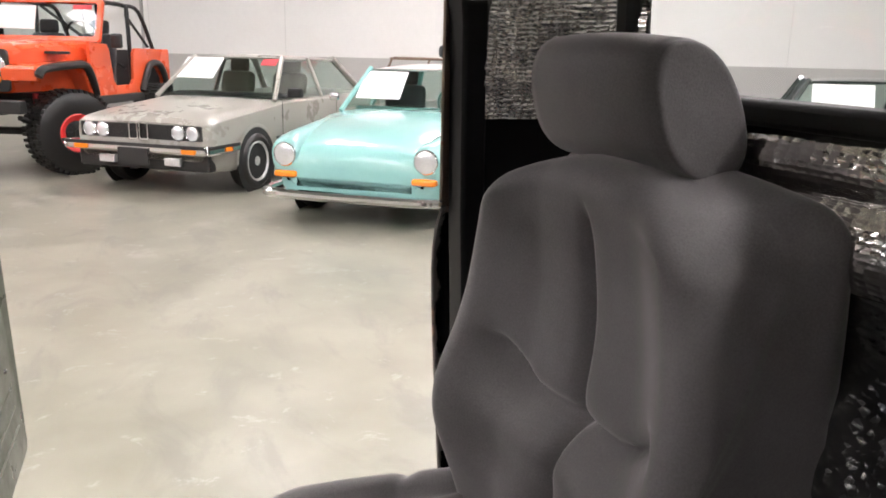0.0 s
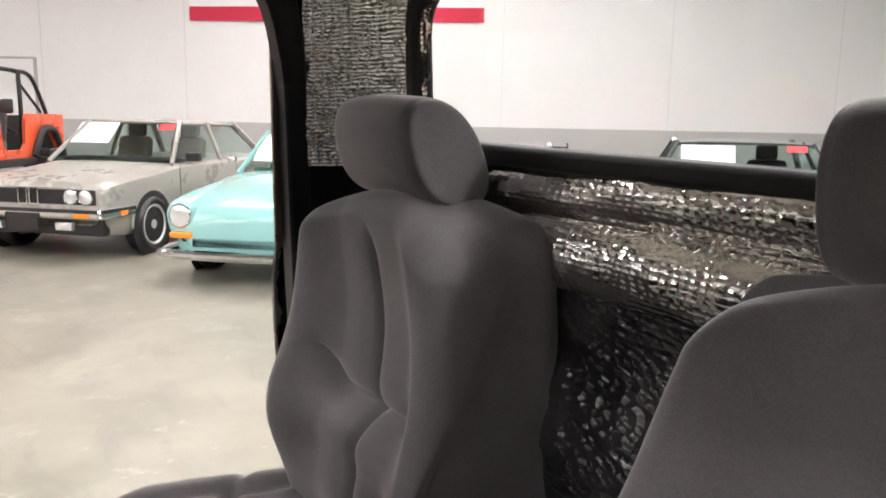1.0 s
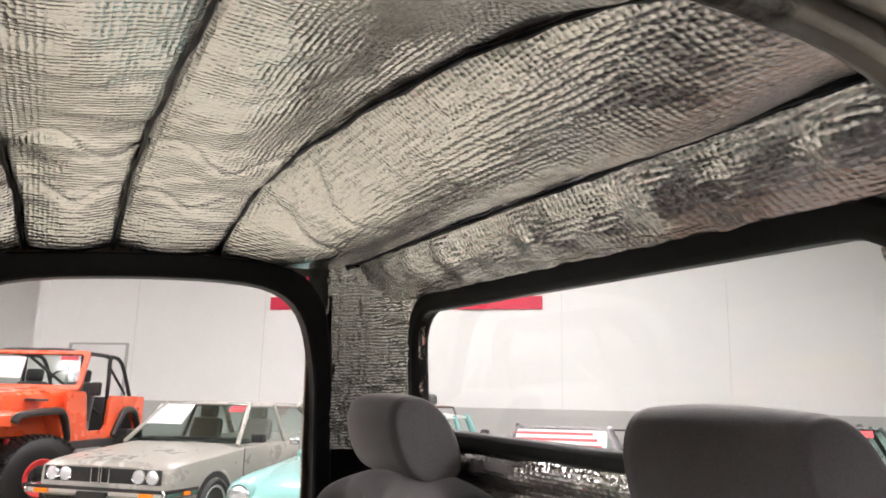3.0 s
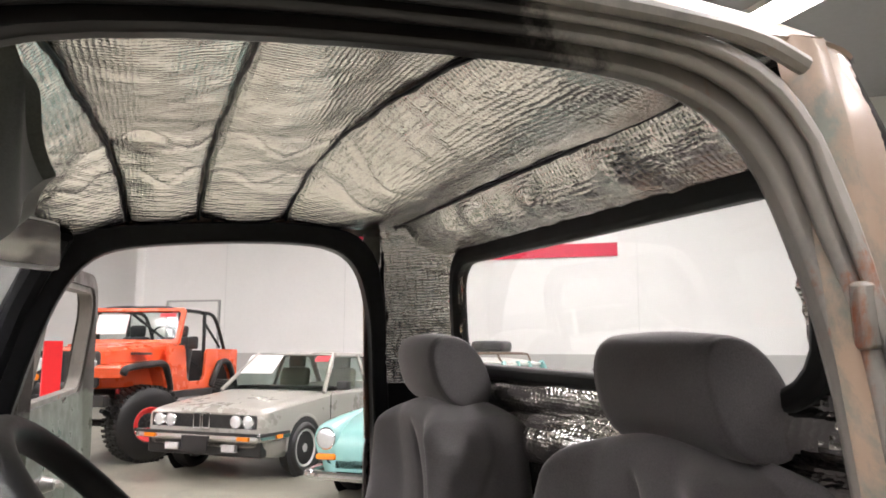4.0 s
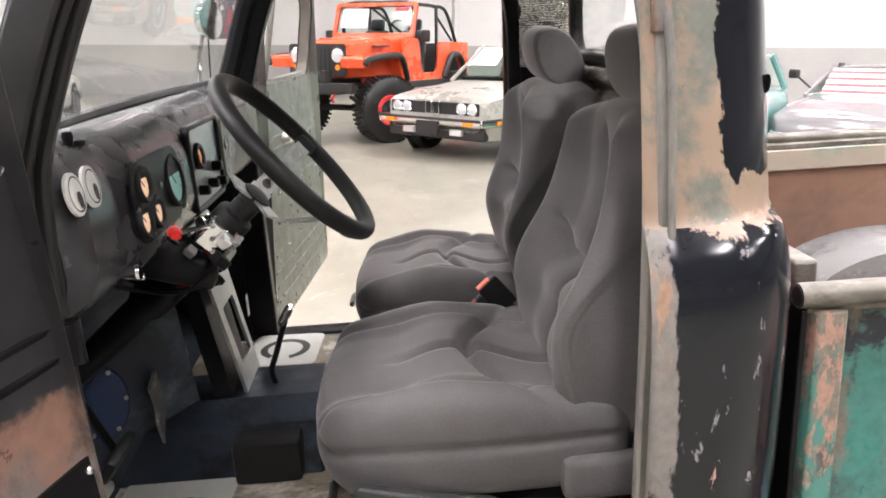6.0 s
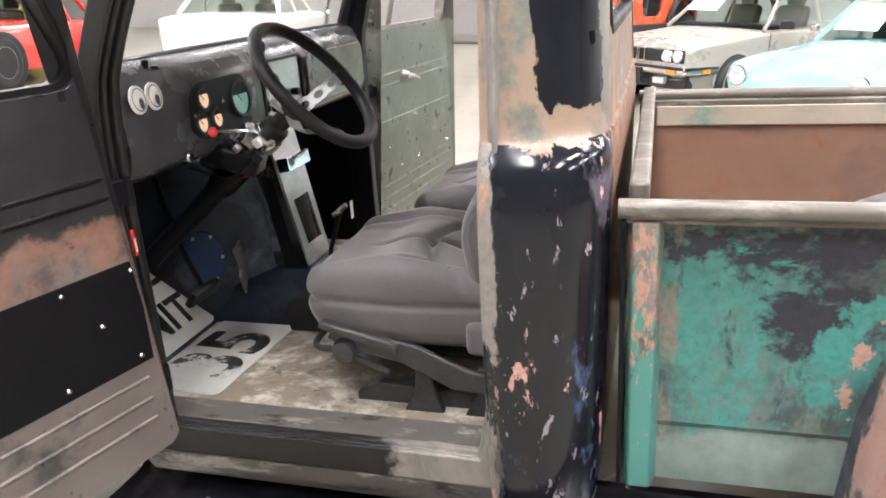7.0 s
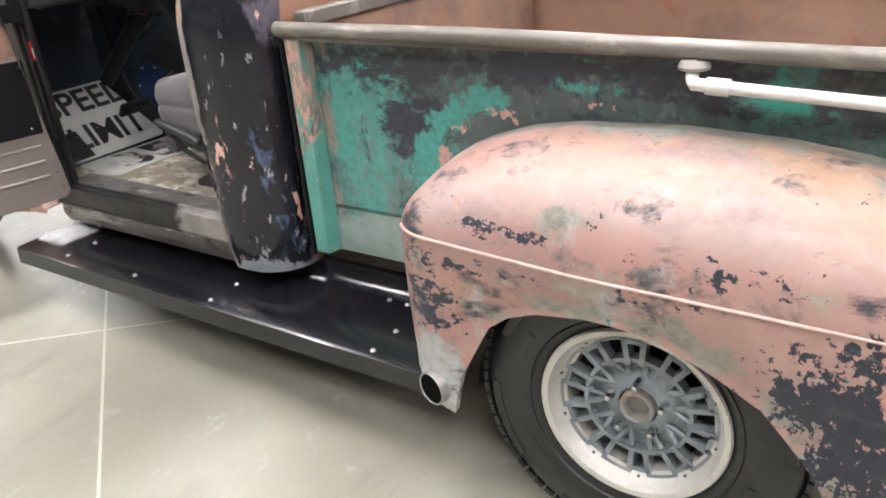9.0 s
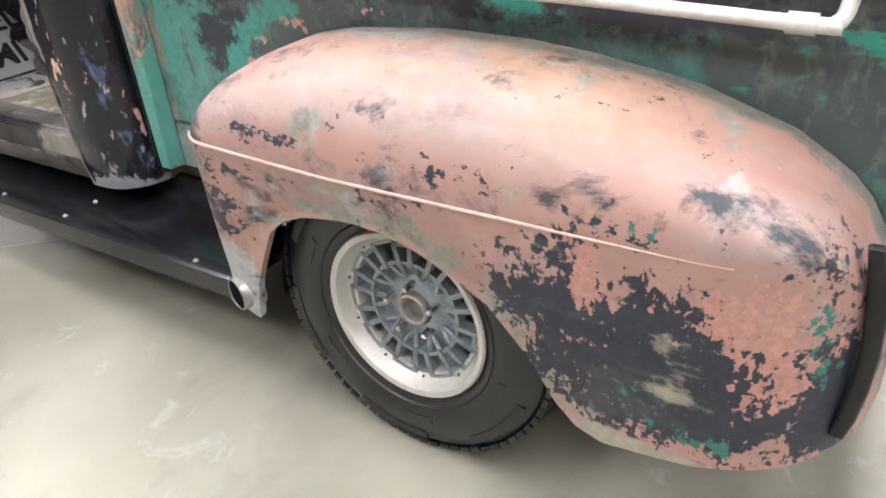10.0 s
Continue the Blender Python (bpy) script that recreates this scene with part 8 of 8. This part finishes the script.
def far_car(name, m, label, paint, roof, L, W, H, nose, base, top, belt, wheel_r=0.31, roof_mat=None, paper=True, lamps=True):
    """A simpler parked car for the distance."""
    e = thing(name, m, label, "car")
    hw = W / 2
    st = [(nose, outline(hw * 0.86, belt * 0.72, 0.30, 0.02, 0.04)), (nose - 0.12, outline(hw * 0.96, belt * 0.84, 0.22, 0.03, 0.05)), (0.0, outline(hw, belt * 0.95, 0.2, 0.03, 0.05)),
          (base[0], outline(hw, belt, 0.2, 0.02, 0.05)), (base[1], outline(hw, belt, 0.2, 0.02, 0.05)), (nose - L + 0.15, outline(hw * 0.97, belt * 0.97, 0.25, 0.02, 0.05)), (nose - L, outline(hw * 0.88, belt * 0.85, 0.34, 0.02, 0.04))]
    bm = bmesh.new()
    loft(bm, st)
    part("body", bm, paint, e, smooth=50)
    at = cabin(e, base, top, belt, H, hw * 0.9, hw * 0.7, (0.0, 0.5, 1.0), roof_mat or paint, roof_mat or paint)
    wb = L * 0.6
    for x in (0.0, -wb):
        for s in (-1, 1):
            arch(e, x, s * (hw + 0.008), wheel_r + 0.04)
            car_wheel(e, x, s * (hw - 0.09), wheel_r, wheel_r * 0.62, 0.2, CAR["alloy"], 0, 10)
    if lamps:
        for s in (-1, 1):
            round_lamp(e, nose - 0.06, s * hw * 0.7, belt * 0.66, 0.08)
    bm = bmesh.new()
    box(bm, nose - 0.1, nose + 0.06, -hw * 0.95, hw * 0.95, 0.32, 0.44)
    part("bumper", bm, CAR["chrome"], e, bevel=0.02)
    for y in (-0.34, 0.34):
        car_seat(e, (base[0] + base[1]) / 2, y, belt - 0.3, CAR["black_seat"], 0.45)
    if paper:
        sheet_on_screen(e, at, -hw * 0.66, -hw * 0.1, 0.2, 0.9, CAR["paper"], "paper_sheet")
        sheet_on_screen(e, at, hw * 0.42, hw * 0.62, 0.75, 0.93, CAR["tag"], "red_tag")
    return e


silver_coupe(heading(0.36, 8.22, -0.69, -0.725))
mint_wagon(heading(1.80, 6.07, -0.675, -0.738))
orange_jeep(heading(-1.42, 9.75, -0.47, -0.88))

dark_paint = plain("dark_green_grey_paint", (0.05, 0.06, 0.058), 0.25, vary=0.1, coat=0.6)
sport = far_car("sports_car", heading(4.8, 6.9, -0.66, -0.75), "pale grey low sports car with rear wing and a flag reflection laid on its windscreen", plain("pale_grey_paint", (0.27, 0.25, 0.26), 0.16, vary=0.03, coat=0.6), None, 4.1, 1.7, 1.12, 0.85, (-0.5, -2.5), (-1.1, -1.9), 0.78, paper=False)
bm = bmesh.new()
box(bm, -3.0, -2.75, -0.86, 0.86, 1.06, 1.085)
for s in (-1, 1):
    box(bm, -3.05, -2.72, s * 0.86 - 0.012, s * 0.86 + 0.012, 1.0, 1.14)
    box(bm, -2.9, -2.86, s * 0.5 - 0.015, s * 0.5 + 0.015, 0.7, 1.06)
part("rear_wing", bm, CAR["trim"], sport)
for s in (-1, 1):
    bm = bmesh.new()
    soft_box(bm, (0.07, 0.06, 0.06), 0.03, 6)
    bmesh.ops.translate(bm, verts=bm.verts, vec=(-0.70, s * 0.98, 1.03))
    tube(bm, [(-0.68, s * 0.76, 0.86), (-0.70, s * 0.95, 1.01)], 0.014, 6)
    part("door_mirror", bm, CAR["trim"], sport)
# striped sheets on the windscreen stand in for a flag's reflection
SCREEN = lambda side, f, q: (-0.5 - 0.6 * q, 0, 0.78 + 0.34 * q)
sheet_on_screen(sport, SCREEN, -0.60, 0.60, 0.06, 0.94, CAR["paper"], "flag_reflection_sheet")
for k in range(4):
    sheet_on_screen(sport, SCREEN, -0.60, 0.60 - 0.06 * k, 0.10 + 0.22 * k, 0.20 + 0.22 * k, CAR["tag"], "reflected_flag_stripe", 0.016)
far_car("classic_car", heading(5.6, 3.9, -0.74, -0.67), "dark green classic car with pale mint lower body", plain("pale_mint_paint", (0.35, 0.52, 0.48), 0.28, vary=0.05, coat=0.5), None, 4.6, 1.95, 1.25, 0.9, (-0.7, -2.9), (-1.0, -2.4), 0.90, roof_mat=dark_paint)
far_car("white_car", heading(-7.6, 13.0, -0.2, 0.98), "white classic car seen from behind with round red tail lamps", plain("white_car_paint", (0.78, 0.77, 0.74), 0.25, vary=0.03, coat=0.6), None, 5.0, 1.9, 1.36, 0.95, (-0.9, -3.2), (-1.4, -2.6), 0.92, paper=False, lamps=False)
far_car("yellow_car", heading(-13.5, 12.0, -0.3, 0.95), "yellow car with black roof", plain("yellow_car_paint", (0.75, 0.62, 0.03), 0.25, vary=0.03, coat=0.6), None, 4.6, 1.85, 1.3, 0.95, (-0.9, -3.0), (-1.4, -2.4), 0.9, roof_mat=CAR["trim"], paper=False, lamps=False)
far_car("red_hot_rod", heading(-9.2, 6.5, 0.1, -0.99), "red open hot rod with black tyres", plain("red_rod_paint", (0.62, 0.05, 0.04), 0.25, vary=0.05, coat=0.6), None, 3.4, 1.5, 1.2, 0.7, (-1.0, -2.2), (-1.2, -2.0), 0.85, 0.36, paper=False)


# ---- flag on the wall, wall seams, posts, stands ----
def on_wall(x, off=0.03):
    """A place on the far wall at a given x."""
    t = (x - W1.x) / wall_dir.x
    p = W1 + wall_dir * t - wall_nrm * off
    return p


flag = thing("wall_flag", Matrix.Translation(on_wall(5.7)) @ Matrix.Rotation(math.atan2(wall_dir.y, wall_dir.x), 4, "Z"), "large red and white striped flag hung flat on the white wall", "flag")
FRED = plain("flag_red", (0.50, 0.02, 0.055), 0.75, vary=0.1, scale=3)
FWHITE = plain("flag_white", (0.78, 0.77, 0.76), 0.75, vary=0.03, scale=3)
for k in range(7):
    bm = bmesh.new()
    surface(bm, lambda s, t: (-2.92 + 5.84 * s, 0.012 * math.sin(s * 22 + k), 3.33 + 0.275 * (k + t)), 40, 1)
    thicken(bm, 0.004)
    part("stripe", bm, FRED if k % 2 == 0 else FWHITE, flag)
SEAM = plain("wall_joint_strip", (0.57, 0.565, 0.55), 0.6, vary=0.03)
for x in (0.9, 3.3, 5.9, 8.3, 10.8, 13.2, 15.7):
    bm = bmesh.new()
    box(bm, -0.007, 0.007, -0.006, 0.004, BAND, CEIL)
    ob = finish(bm, "wall_seam", SEAM, smooth=0)
    ob.matrix_world = Matrix.Translation(on_wall(x, 0.0)) @ Matrix.Rotation(math.atan2(wall_dir.y, wall_dir.x), 4, "Z")
    tagged(ob, "thin white panel joint strip on the wall", "trim", kind="structure")

# red floor sign post and signs on the left
rp = thing("red_display_stand", pose(-1.70, 7.95, 0, 0, 0, 12), "tall narrow red display stand on the floor", "display stand")
bm = bmesh.new()
box(bm, -0.09, 0.09, -0.05, 0.05, 0.02, 1.48)
part("panel", bm, plain("red_display", (0.72, 0.015, 0.02), 0.4, vary=0.05), rp, bevel=0.006)
bm = bmesh.new()
box(bm, -0.16, 0.16, -0.14, 0.14, 0.0, 0.02)
part("foot", bm, CAR["trim"], rp, bevel=0.004)
ps = thing("wall_poster", pose(-4.6, 17.4, 0, 0, 0, 0), "tall dark poster banner with red and green patches on a stand", "poster")
bm = bmesh.new()
box(bm, -0.55, 0.55, -0.02, 0.02, 1.5, 3.9)
part("print", bm, patina("poster_print", (0.12, 0.11, 0.12), [((0.45, 0.05, 0.06), 2, 0.52, 0.58, ONE, None), ((0.5, 0.48, 0.45), 2.6, 0.58, 0.62, ONE, None), ((0.05, 0.25, 0.12), 3, 0.62, 0.66, ONE, None)], 0.5, bumpy=0), ps)
bm = bmesh.new()
for s in (-1, 1):
    box(bm, s * 0.5 - 0.02, s * 0.5 + 0.02, -0.03, -0.02, 0.0, 3.9)
box(bm, -0.7, 0.7, -0.3, 0.3, 0.0, 0.03)
part("stand", bm, CAR["trim"], ps)
bx = thing("framed_board", Matrix.Translation(on_wall(0.55, 0.6)) @ Matrix.Rotation(math.atan2(wall_dir.y, wall_dir.x), 4, "Z"), "grey metal frame standing before the white wall", "frame")
bm = bmesh.new()
ring_prism(bm, rrect(-0.7, 0.7, 0.0, 2.55, 0.02, 1), rrect(-0.66, 0.66, 0.06, 2.51, 0.02, 1), -0.03, 0.03, "y")
part("frame", bm, plain("frame_grey", (0.34, 0.34, 0.33), 0.4, vary=0.1), bx)
